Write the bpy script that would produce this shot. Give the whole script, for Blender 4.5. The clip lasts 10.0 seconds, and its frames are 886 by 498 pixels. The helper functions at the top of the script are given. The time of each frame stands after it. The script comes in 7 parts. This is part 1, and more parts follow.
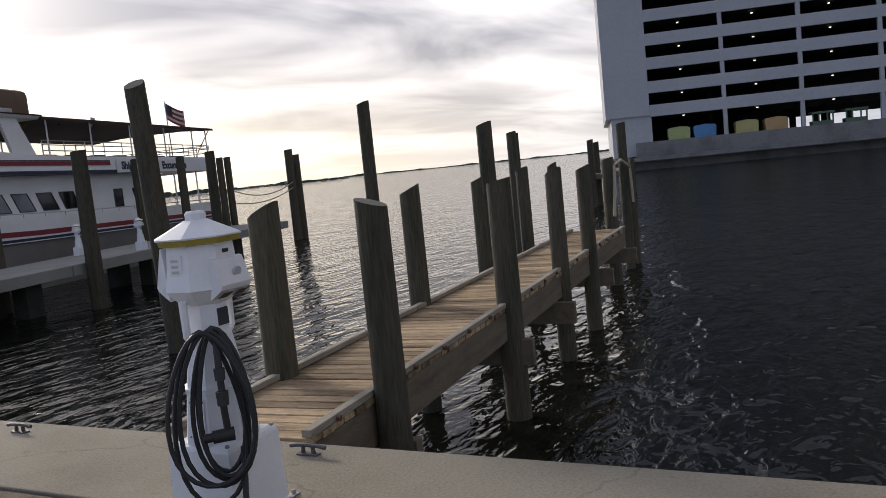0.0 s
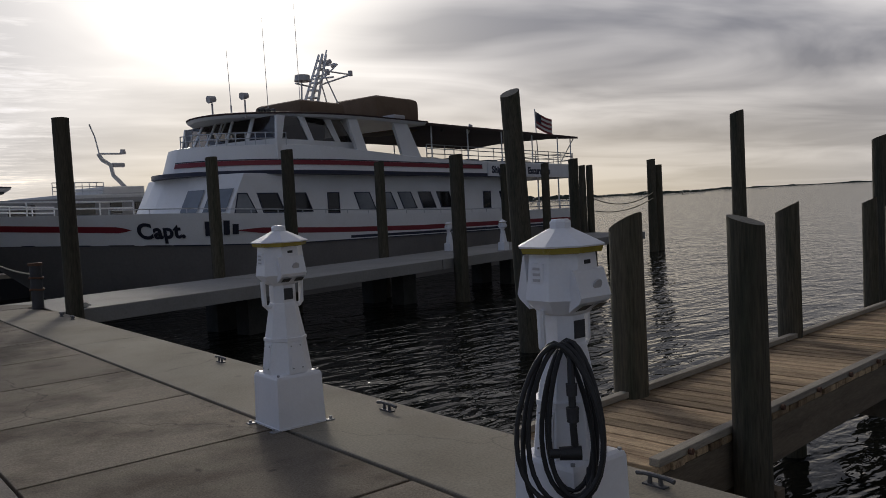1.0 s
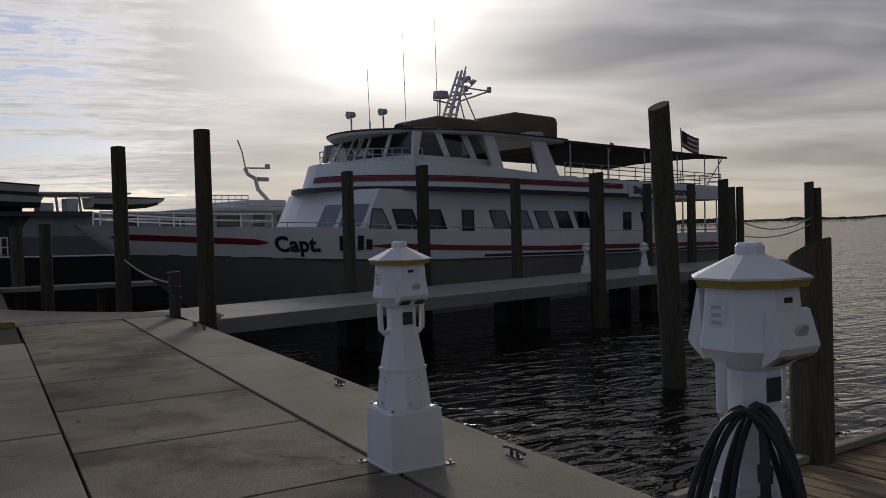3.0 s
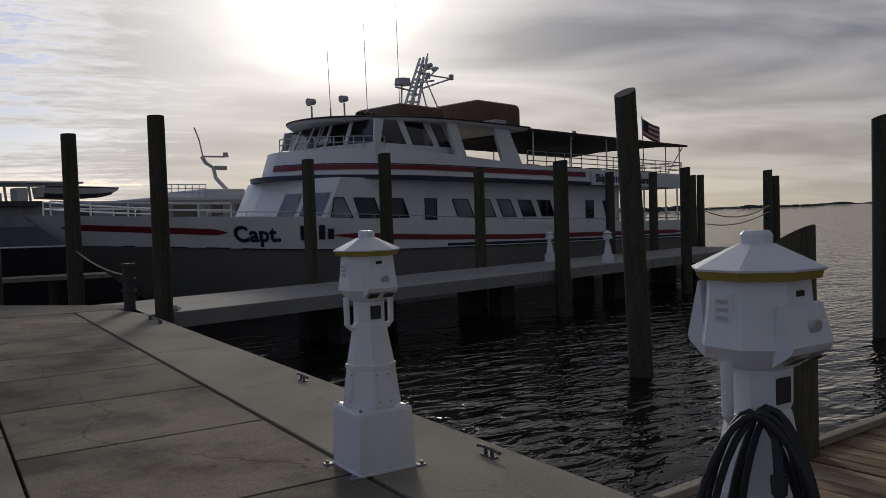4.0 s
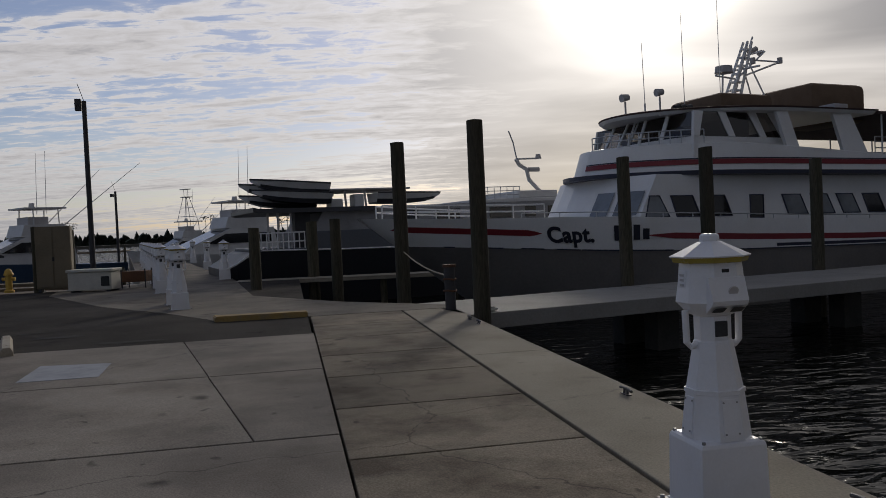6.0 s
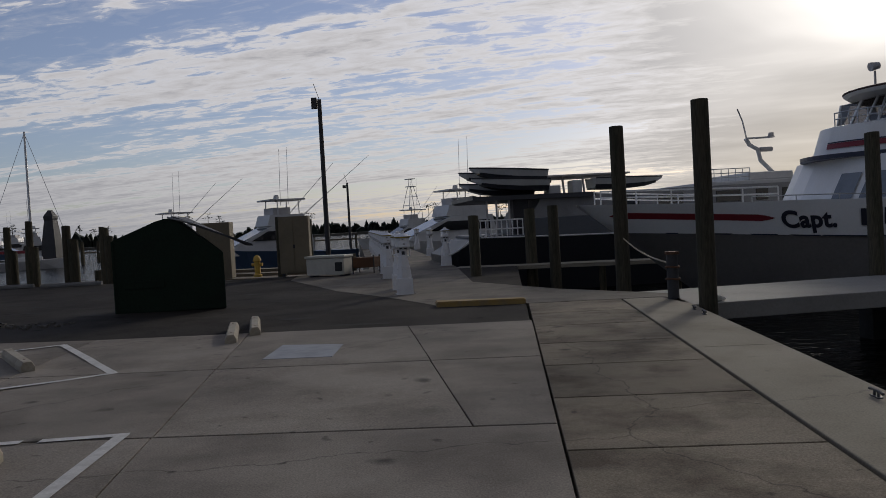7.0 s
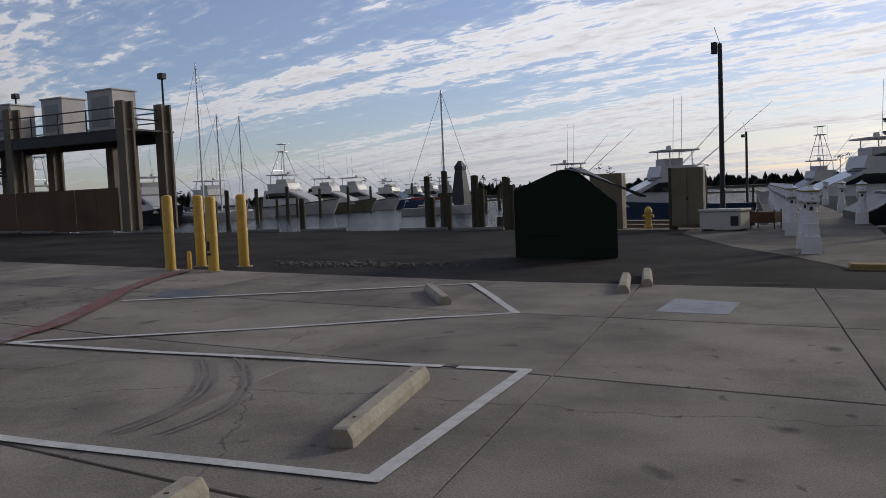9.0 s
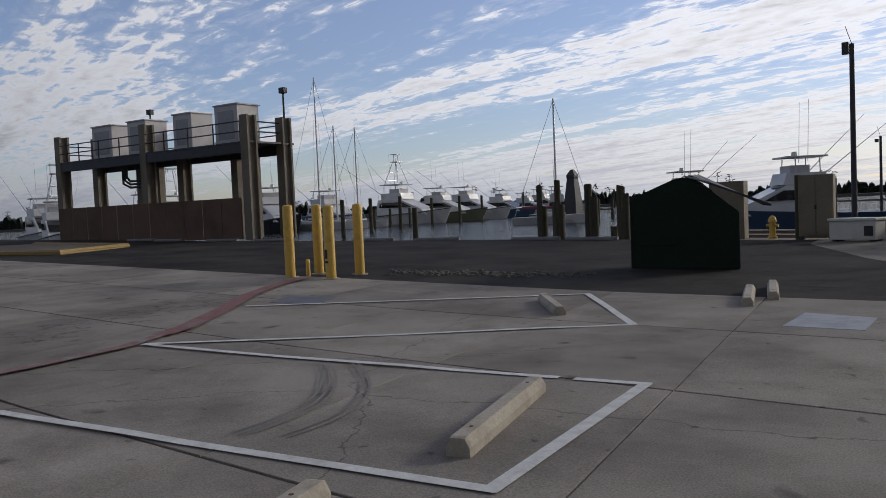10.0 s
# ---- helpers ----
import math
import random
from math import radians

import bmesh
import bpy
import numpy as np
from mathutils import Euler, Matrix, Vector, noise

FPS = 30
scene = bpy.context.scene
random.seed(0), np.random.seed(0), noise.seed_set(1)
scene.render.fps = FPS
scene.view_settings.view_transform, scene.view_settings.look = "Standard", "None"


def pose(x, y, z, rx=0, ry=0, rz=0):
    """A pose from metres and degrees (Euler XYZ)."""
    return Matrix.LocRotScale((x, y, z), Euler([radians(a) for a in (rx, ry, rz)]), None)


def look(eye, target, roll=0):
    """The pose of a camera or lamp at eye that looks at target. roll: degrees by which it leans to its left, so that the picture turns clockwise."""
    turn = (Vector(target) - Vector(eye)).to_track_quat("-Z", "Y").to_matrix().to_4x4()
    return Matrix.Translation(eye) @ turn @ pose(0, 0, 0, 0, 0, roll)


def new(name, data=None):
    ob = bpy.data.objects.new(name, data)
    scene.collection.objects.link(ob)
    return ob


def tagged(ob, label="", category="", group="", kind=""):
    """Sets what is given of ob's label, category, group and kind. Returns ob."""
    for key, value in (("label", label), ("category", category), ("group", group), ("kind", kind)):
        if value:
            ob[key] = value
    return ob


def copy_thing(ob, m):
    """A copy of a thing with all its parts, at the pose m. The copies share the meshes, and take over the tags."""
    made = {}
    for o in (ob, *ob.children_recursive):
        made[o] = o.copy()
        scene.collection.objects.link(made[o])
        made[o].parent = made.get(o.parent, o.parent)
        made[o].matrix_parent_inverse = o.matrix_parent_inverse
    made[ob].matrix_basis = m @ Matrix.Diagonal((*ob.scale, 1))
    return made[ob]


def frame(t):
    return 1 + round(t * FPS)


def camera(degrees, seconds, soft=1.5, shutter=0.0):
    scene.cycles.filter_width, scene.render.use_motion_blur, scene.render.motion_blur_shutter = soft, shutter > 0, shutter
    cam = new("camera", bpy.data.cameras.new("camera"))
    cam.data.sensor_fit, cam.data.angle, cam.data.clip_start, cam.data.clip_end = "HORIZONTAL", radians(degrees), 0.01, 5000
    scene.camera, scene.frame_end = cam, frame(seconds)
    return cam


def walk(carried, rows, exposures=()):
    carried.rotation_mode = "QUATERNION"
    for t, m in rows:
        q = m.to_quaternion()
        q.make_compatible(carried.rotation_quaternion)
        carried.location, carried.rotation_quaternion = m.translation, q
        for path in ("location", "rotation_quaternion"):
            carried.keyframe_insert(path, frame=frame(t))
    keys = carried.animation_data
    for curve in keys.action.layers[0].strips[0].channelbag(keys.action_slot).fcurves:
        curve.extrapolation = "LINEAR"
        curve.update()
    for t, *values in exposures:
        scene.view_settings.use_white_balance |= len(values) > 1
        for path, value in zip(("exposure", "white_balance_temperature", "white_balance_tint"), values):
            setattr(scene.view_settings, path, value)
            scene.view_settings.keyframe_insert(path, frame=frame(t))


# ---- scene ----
cam = camera(57.3, 10.0, soft=0.7)
EXPOSURES = [(0, 1.12, 6700, 13), (0.5, 0.6, 6600, 12), (1, 0.08, 6600, 12), (2.0, -0.08, 6550, 12), (2.5, -0.25, 6550, 12), (4.0, -0.18, 6550, 12), (5.5, -0.2, 6600, 12), (6.2, -0.25, 6650, 12), (7.5, -0.22, 6500, 12), (8.2, -0.08, 6500, 12), (9, 0.26, 6450, 12), (10, 0.36, 6350, 12)]
PATH = [
    (0, (-2.73, -16.09, 1.506), (-0.948, -15.204, 1.305), -5.75),
    (0.5, (-2.673, -16.085, 1.523), (-1.163, -14.779, 1.408), -5.6),
    (1, (-2.599, -15.93, 1.518), (-1.342, -14.379, 1.405), -3.0),
    (1.5, (-2.556, -15.801, 1.515), (-1.437, -14.147, 1.402), -2.9),
    (2, (-2.431, -15.609, 1.517), (-1.424, -13.887, 1.382), -2.4),
    (2.5, (-2.242, -15.457, 1.503), (-1.283, -13.703, 1.461), -1.5),
    (4, (-2.076, -15.057, 1.495), (-1.007, -13.368, 1.413), -1.8),
    (4.5, (-1.928, -14.908, 1.505), (-0.893, -13.198, 1.427), -1.3),
    (5, (-1.919, -14.746, 1.499), (-0.978, -12.984, 1.403), -1.4),
    (5.5, (-1.994, -14.623, 1.51), (-1.224, -12.778, 1.438), -2.5),
    (6, (-1.992, -14.559, 1.515), (-1.62, -12.595, 1.461), -2.6),
    (6.2, (-1.973, -14.536, 1.514), (-1.734, -12.551, 1.452), -2.6),
    (7.3, (-1.985, -14.5, 1.531), (-2.283, -12.522, 1.468), -3.4),
    (7.5, (-1.982, -14.516, 1.534), (-2.371, -12.556, 1.464), -3.5),
    (8, (-1.987, -14.526, 1.532), (-2.569, -12.614, 1.448), -4.1),
    (8.5, (-2.025, -14.547, 1.531), (-2.906, -12.754, 1.445), -3.9),
    (9, (-2.062, -14.558, 1.536), (-3.11, -12.86, 1.402), -2.4),
    (9.5, (-2.107, -14.525, 1.513), (-3.256, -12.891, 1.413), -2.5),
    (10, (-2.116, -14.568, 1.537), (-3.386, -13.025, 1.437), -2.5),
]
walk(cam, [(t, look(eye, target, roll)) for t, eye, target, roll in PATH], EXPOSURES)

SUN_DIR = Vector((0.40, 0.85, 0.335)).normalized()
SUN_AZ = math.atan2(SUN_DIR.x, SUN_DIR.y)
SUN_EL = math.asin(SUN_DIR.z)


# ---- world, sun ----
def make_world():
    """Hazy evening sky: Nishita air seen through broken cloud, thick towards the bay and thin over the basin."""
    w = bpy.data.worlds.new("sky")
    scene.world = w
    w.use_nodes = True
    nt = w.node_tree
    nt.nodes.clear()
    N, L = nt.nodes.new, nt.links.new

    def math_node(op, a, b=None, clamp=False):
        n = N("ShaderNodeMath")
        n.operation, n.use_clamp = op, clamp
        for i, v in enumerate((a, b)):
            if v is None:
                continue
            if isinstance(v, (int, float)):
                n.inputs[i].default_value = v
            else:
                L(v, n.inputs[i])
        return n.outputs[0]

    def mix(f, a, b):
        n = N("ShaderNodeMix")
        n.data_type = "RGBA"
        for sock, v in ((n.inputs[0], f), (n.inputs[6], a), (n.inputs[7], b)):
            if isinstance(v, (int, float)):
                sock.default_value = v
            elif isinstance(v, tuple):
                sock.default_value = (*v, 1)
            else:
                L(v, sock)
        return n.outputs[2]

    def ramp(v, stops):
        n = N("ShaderNodeValToRGB")
        n.color_ramp.elements[0].position, n.color_ramp.elements[0].color = stops[0][0], (*[stops[0][1]] * 3, 1)
        n.color_ramp.elements[1].position, n.color_ramp.elements[1].color = stops[-1][0], (*[stops[-1][1]] * 3, 1)
        for p, c in stops[1:-1]:
            e = n.color_ramp.elements.new(p)
            e.color = (c, c, c, 1)
        L(v, n.inputs[0])
        return n.outputs[0]

    sky = N("ShaderNodeTexSky")
    sky.sky_type, sky.sun_disc = "NISHITA", False
    sky.sun_elevation, sky.sun_rotation = SUN_EL, SUN_AZ
    sky.air_density, sky.dust_density, sky.ozone_density = 1.0, 0.6, 2.0
    co = N("ShaderNodeTexCoord")
    sep = N("ShaderNodeSeparateXYZ")
    L(co.outputs["Generated"], sep.inputs[0])
    zup = math_node("MAXIMUM", sep.outputs[2], 0.0)
    # cloud sheet: the view direction laid onto a flat layer overhead
    den = math_node("ADD", zup, 0.09)
    px, py = math_node("DIVIDE", sep.outputs[0], den), math_node("DIVIDE", sep.outputs[1], den)
    com = N("ShaderNodeCombineXYZ")
    L(px, com.inputs[0]), L(py, com.inputs[1])
    # the upper wind blows from the west: long bands follow it
    wind = N("ShaderNodeCombineXYZ")
    L(math_node("ADD", math_node("MULTIPLY", px, -0.985), math_node("MULTIPLY", py, 0.174)), wind.inputs[0])
    L(math_node("ADD", math_node("MULTIPLY", px, 0.174), math_node("MULTIPLY", py, 0.985)), wind.inputs[1])

    def layer(scale, turn, stretch, detail, rough, shift, warp=0.0, base=com):
        m = N("ShaderNodeMapping")
        m.inputs["Rotation"].default_value = (0, 0, radians(turn))
        m.inputs["Scale"].default_value = (scale, scale * stretch, scale)
        m.inputs["Location"].default_value = shift
        L(base.outputs[0], m.inputs[0])
        n = N("ShaderNodeTexNoise")
        n.inputs["Scale"].default_value = 1.0
        n.inputs["Detail"].default_value, n.inputs["Roughness"].default_value = detail, rough
        n.inputs["Distortion"].default_value = warp
        L(m.outputs[0], n.inputs["Vector"])
        return n.outputs[0]

    streaks = layer(0.5, 8, 1.7, 5, 0.5, (0.4, 1.7, 0), 0.8, wind)
    bands = layer(0.17, 0, 4.6, 9, 0.52, (1.4, 0.7, 0), 0.35, wind)
    fleece = layer(0.7, 0, 5.5, 9, 0.62, (3.1, 2.2, 0), 0.5, wind)
    cells = layer(6.5, 0, 1.7, 6, 0.6, (5.1, 0.3, 0), 0.5, wind)
    broad = layer(0.30, 12, 1.4, 4, 0.45, (2.0, 3.3, 0), 0.6, wind)
    # how near a direction lies to the sun
    dot = N("ShaderNodeVectorMath")
    dot.operation = "DOT_PRODUCT"
    nrm = N("ShaderNodeVectorMath")
    nrm.operation = "NORMALIZE"
    L(co.outputs["Generated"], nrm.inputs[0])
    L(nrm.outputs[0], dot.inputs[0])
    dot.inputs[1].default_value = SUN_DIR
    near = math_node("MAXIMUM", dot.outputs["Value"], 0.0)
    # the bay side (+x) is overcast, the basin side (-x) is broken
    bay = N("ShaderNodeMapRange")
    bay.interpolation_type = "SMOOTHSTEP"
    bay.inputs[1].default_value, bay.inputs[2].default_value = 0.08, 0.44
    L(sep.outputs[0], bay.inputs[0])
    mixn = math_node("ADD", math_node("MULTIPLY", bands, 0.62), math_node("ADD", math_node("MULTIPLY", fleece, 0.42), math_node("MULTIPLY", cells, 0.33)))
    mixn = math_node("SUBTRACT", mixn, 0.183)
    cover = math_node("ADD", mixn, math_node("MULTIPLY", bay.outputs[0], 0.24))
    cover = math_node("ADD", cover, math_node("MULTIPLY", math_node("POWER", near, 9.0), 0.07))
    gaps = math_node("MULTIPLY", math_node("MULTIPLY", math_node("POWER", near, 1.5), math_node("SUBTRACT", 1.0, bay.outputs[0])), 0.062)
    cover = math_node("SUBTRACT", cover, gaps)
    # the far west clears
    clear = N("ShaderNodeMapRange")
    clear.interpolation_type = "SMOOTHSTEP"
    clear.inputs[1].default_value, clear.inputs[2].default_value = -0.85, -0.30
    clear.inputs[3].default_value, clear.inputs[4].default_value = 0.045, 0.0
    L(sep.outputs[0], clear.inputs[0])
    cover = math_node("SUBTRACT", cover, clear.outputs[0])
    haze = math_node("MULTIPLY", math_node("POWER", math_node("SUBTRACT", 1.0, zup), 9.0), 0.17)
    cover = math_node("ADD", cover, haze)
    dens = ramp(cover, ((0.46, 0.10), (0.512, 0.24), (0.548, 0.86), (0.62, 1.0)))
    # cloud light: white edges, grey bodies, warm towards the sun
    body = ramp(math_node("ADD", math_node("MULTIPLY", broad, 0.6), math_node("MULTIPLY", streaks, 0.4)), ((0.37, 0.0), (0.55, 1.0)))
    thick = ramp(cover, ((0.55, 0.0), (0.68, 1.0)))
    body = mix(bay.outputs[0], math_node("MULTIPLY", thick, 0.5), body)
    light = mix(body, CLOUD_LIT, CLOUD_GREY)
    glow1 = math_node("POWER", near, 9.0)
    glow2 = math_node("POWER", near, 48.0)
    warm_low = math_node("MULTIPLY", math_node("POWER", math_node("SUBTRACT", 1.0, zup), 12.0), math_node("POWER", near, 1.6))
    light = mix(math_node("MULTIPLY", warm_low, math_node("ADD", math_node("MULTIPLY", bay.outputs[0], 0.75), 0.4), True), light, CLOUD_WARM)
    far_haze = math_node("MULTIPLY", math_node("POWER", math_node("SUBTRACT", 1.0, zup), 9.0), math_node("SUBTRACT", 1.0, math_node("POWER", near, 2.5)), True)
    light = mix(math_node("MULTIPLY", far_haze, 0.9), light, (0.40, 0.435, 0.51))
    gl = N("ShaderNodeMix")
    gl.data_type, gl.blend_type, gl.clamp_result = "RGBA", "ADD", False
    gl.inputs[0].default_value = 1.0
    L(light, gl.inputs[6])
    gcol = N("ShaderNodeCombineColor")
    g = math_node("ADD", math_node("MULTIPLY", glow1, GLOW_WIDE), math_node("ADD", math_node("MULTIPLY", glow2, GLOW_CORE), math_node("MULTIPLY", math_node("POWER", near, 520.0), GLOW_SUN)))
    L(g, gcol.inputs[0]), L(math_node("MULTIPLY", g, 0.95), gcol.inputs[1]), L(math_node("MULTIPLY", g, 0.84), gcol.inputs[2])
    L(gcol.outputs[0], gl.inputs[7])
    # thin haze: brighter towards the horizon than overhead
    dim = N("ShaderNodeMapRange")
    dim.interpolation_type = "SMOOTHSTEP"
    dim.inputs[1].default_value, dim.inputs[2].default_value = 0.28, 0.9
    dim.inputs[3].default_value, dim.inputs[4].default_value = CLOUD_STRENGTH, CLOUD_STRENGTH * ZENITH
    L(zup, dim.inputs[0])
    bg1, bg2, ms, out = N("ShaderNodeBackground"), N("ShaderNodeBackground"), N("ShaderNodeMixShader"), N("ShaderNodeOutputWorld")
    air = N("ShaderNodeMix")
    air.data_type, air.blend_type = "RGBA", "MULTIPLY"
    air.inputs[0].default_value = 1.0
    air.inputs[7].default_value = (0.93, 0.94, 1.13, 1)
    L(sky.outputs[0], air.inputs[6])
    L(air.outputs[2], bg1.inputs[0])
    bg1.inputs[1].default_value = SKY_STRENGTH
    L(gl.outputs[2], bg2.inputs[0])
    # cloud away from the sun is duller
    away = N("ShaderNodeMapRange")
    away.interpolation_type = "SMOOTHSTEP"
    away.inputs[1].default_value, away.inputs[2].default_value = -0.7, 0.75
    away.inputs[3].default_value, away.inputs[4].default_value = 0.30, 1.0
    L(dot.outputs["Value"], away.inputs[0])
    L(math_node("MULTIPLY", dim.outputs[0], away.outputs[0]), bg2.inputs[1])
    L(dens, ms.inputs[0]), L(bg1.outputs[0], ms.inputs[1]), L(bg2.outputs[0], ms.inputs[2])
    L(ms.outputs[0], out.inputs[0])


SKY_STRENGTH, CLOUD_STRENGTH = 0.075, 0.74
CLOUD_LIT, CLOUD_GREY, CLOUD_WARM = (1.05, 1.04, 1.05), (0.195, 0.218, 0.285), (1.0, 0.84, 0.56)
GLOW_WIDE, GLOW_CORE, GLOW_SUN = 0.17, 1.3, 65.0
ZENITH = 0.66
make_world()
sun = new("sun", bpy.data.lights.new("sun", "SUN"))
sun.data.energy, sun.data.angle, sun.data.color = 0.55, radians(10), (1.0, 0.92, 0.8)
sun.matrix_world = look(SUN_DIR * 50, (0, 0, 0))


# ---- materials ----
def material(name, color, rough=0.7, metal=0.0, vary=0.15, scale=3.0, grain=40.0, bump=0.15, dark=None, wear=0.0, spec=0.5, rand=0.0, stretch=(1, 1, 1), spots=0.0):
    """Procedural surface: base colour varied at two scales, stains of a second colour, fine relief."""
    m = bpy.data.materials.new(name)
    m.use_nodes = True
    nt = m.node_tree
    N, L = nt.nodes.new, nt.links.new
    b = nt.nodes["Principled BSDF"]
    b.inputs["Roughness"].default_value, b.inputs["Metallic"].default_value = rough, metal
    b.inputs["Specular IOR Level"].default_value = spec
    co = N("ShaderNodeTexCoord")
    mp = N("ShaderNodeMapping")
    mp.inputs["Scale"].default_value = stretch
    L(co.outputs["Object"], mp.inputs[0])
    if rand:
        oi = N("ShaderNodeObjectInfo")
        off = N("ShaderNodeVectorMath")
        off.operation = "SCALE"
        off.inputs[0].default_value = (17.0, 31.0, 23.0)
        L(oi.outputs["Random"], off.inputs["Scale"])
        L(off.outputs[0], mp.inputs["Location"])
    big, fine = N("ShaderNodeTexNoise"), N("ShaderNodeTexNoise")
    for n, s in ((big, scale), (fine, grain)):
        n.inputs["Scale"].default_value, n.inputs["Detail"].default_value, n.inputs["Roughness"].default_value = s, 5, 0.62
        L(mp.outputs[0], n.inputs["Vector"])
    dark = dark or tuple(c * 0.45 for c in color)
    mixc = N("ShaderNodeMix")
    mixc.data_type = "RGBA"
    mixc.inputs[6].default_value, mixc.inputs[7].default_value = (*color, 1), (*dark, 1)
    rp = N("ShaderNodeValToRGB")
    rp.color_ramp.elements[0].position, rp.color_ramp.elements[1].position = 0.45, 0.8 - 0.25 * wear
    L(big.outputs[0], rp.inputs[0])
    mul = N("ShaderNodeMath")
    mul.operation = "MULTIPLY"
    mul.inputs[1].default_value = min(1.0, 0.25 + wear)
    L(rp.outputs[0], mul.inputs[0]), L(mul.outputs[0], mixc.inputs[0])
    hsv = N("ShaderNodeHueSaturation")
    L(mixc.outputs[2], hsv.inputs["Color"])
    mr = N("ShaderNodeMapRange")
    mr.inputs[1].default_value, mr.inputs[2].default_value = 0.3, 0.7
    mr.inputs[3].default_value, mr.inputs[4].default_value = 1 - vary, 1 + vary
    L(fine.outputs[0], mr.inputs[0])
    val = mr.outputs[0]
    if rand:
        r2 = N("ShaderNodeMapRange")
        r2.inputs[3].default_value, r2.inputs[4].default_value = 1 - rand, 1 + rand
        L(oi.outputs["Random"], r2.inputs[0])
        mm = N("ShaderNodeMath")
        mm.operation = "MULTIPLY"
        L(val, mm.inputs[0]), L(r2.outputs[0], mm.inputs[1])
        val = mm.outputs[0]
    L(val, hsv.inputs["Value"])
    out = hsv.outputs[0]
    if spots:
        # oil drips, blotches and hairline cracks, in world space so that they run on from slab to slab
        geo = N("ShaderNodeNewGeometry")
        wob = N("ShaderNodeTexNoise")
        wob.inputs["Scale"].default_value, wob.inputs["Detail"].default_value = 2.2, 6
        L(geo.outputs["Position"], wob.inputs["Vector"])
        add = N("ShaderNodeVectorMath")
        add.operation = "MULTIPLY_ADD"
        add.inputs[1].default_value = (0.5, 0.5, 0.5)
        L(wob.outputs["Color"], add.inputs[0]), L(geo.outputs["Position"], add.inputs[2])
        for scale_, feature, lo, hi, amount in ((0.95, "F1", 0.03, 0.12, 0.72), (2.6, "F1", 0.05, 0.12, 0.5), (0.17, "DISTANCE_TO_EDGE", 0.0, 0.0022, 0.55)):
            v = N("ShaderNodeTexVoronoi")
            v.feature = feature
            v.inputs["Scale"].default_value = scale_
            L(add.outputs[0], v.inputs["Vector"])
            f = N("ShaderNodeMapRange")
            f.inputs[1].default_value, f.inputs[2].default_value = lo, hi
            f.inputs[3].default_value, f.inputs[4].default_value = 1 - amount * spots, 1.0
            L(v.outputs["Distance"], f.inputs[0])
            mx = N("ShaderNodeMix")
            mx.data_type, mx.blend_type = "RGBA", "MULTIPLY"
            mx.inputs[0].default_value = 1.0
            L(out, mx.inputs[6]), L(f.outputs[0], mx.inputs[7])
            out = mx.outputs[2]
        blot = N("ShaderNodeTexNoise")
        blot.inputs["Scale"].default_value, blot.inputs["Detail"].default_value, blot.inputs["Roughness"].default_value = 0.33, 7, 0.6
        L(geo.outputs["Position"], blot.inputs["Vector"])
        f = N("ShaderNodeMapRange")
        f.inputs[1].default_value, f.inputs[2].default_value = 0.36, 0.64
        f.inputs[3].default_value, f.inputs[4].default_value = 1 - 0.3 * spots, 1 + 0.22 * spots
        L(blot.outputs[0], f.inputs[0])
        mx = N("ShaderNodeMix")
        mx.data_type, mx.blend_type = "RGBA", "MULTIPLY"
        mx.inputs[0].default_value = 1.0
        L(out, mx.inputs[6]), L(f.outputs[0], mx.inputs[7])
        out = mx.outputs[2]
    L(out, b.inputs["Base Color"])
    if bump:
        bp = N("ShaderNodeBump")
        bp.inputs["Strength"].default_value, bp.inputs["Distance"].default_value = bump, 0.01
        L(fine.outputs[0], bp.inputs["Height"]), L(bp.outputs[0], b.inputs["Normal"])
    rr = N("ShaderNodeMapRange")
    rr.inputs[3].default_value, rr.inputs[4].default_value = max(0.02, rough - 0.1), min(1, rough + 0.1)
    L(big.outputs[0], rr.inputs[0]), L(rr.outputs[0], b.inputs["Roughness"])
    return m


CONCRETE = material("concrete_parking", (0.262, 0.232, 0.198), 0.9, spec=0.2, vary=0.30, scale=0.9, grain=70, bump=0.3, dark=(0.135, 0.117, 0.10), wear=0.42, rand=0.12, stretch=(1, 1.0, 1), spots=0.9)
CONCRETE_APRON = material("concrete_apron", (0.205, 0.172, 0.13), 0.9, spec=0.2, vary=0.34, scale=1.3, grain=75, bump=0.35, dark=(0.085, 0.066, 0.048), wear=0.6, rand=0.14, spots=1.0)
CONCRETE_CAP = material("concrete_cap", (0.285, 0.255, 0.20), 0.9, spec=0.2, vary=0.2, scale=1.1, grain=60, bump=0.15, dark=(0.19, 0.16, 0.12), wear=0.3, spots=0.45)
CONCRETE_PIER = material("concrete_pier", (0.265, 0.255, 0.235), 0.8, vary=0.1, scale=0.7, grain=20, bump=0.1, wear=0.15)
CONCRETE_WALK = material("concrete_walk", (0.19, 0.168, 0.14), 0.9, spec=0.2, vary=0.25, scale=0.9, grain=40, bump=0.2, wear=0.5, spots=0.8)
JOINT = material("joint_filler", (0.035, 0.032, 0.03), 0.95, vary=0.3, scale=4, grain=50, bump=0.3)
ASPHALT = material("asphalt", (0.043, 0.038, 0.034), 0.95, spec=0.1, vary=0.5, scale=0.5, grain=60, bump=0.5, dark=(0.02, 0.018, 0.016), wear=0.6, spots=1.0)
PAINT_WHITE = material("road_paint_white", (0.62, 0.61, 0.58), 0.75, vary=0.14, scale=5, grain=40, bump=0.1, dark=(0.32, 0.31, 0.29), wear=0.3)
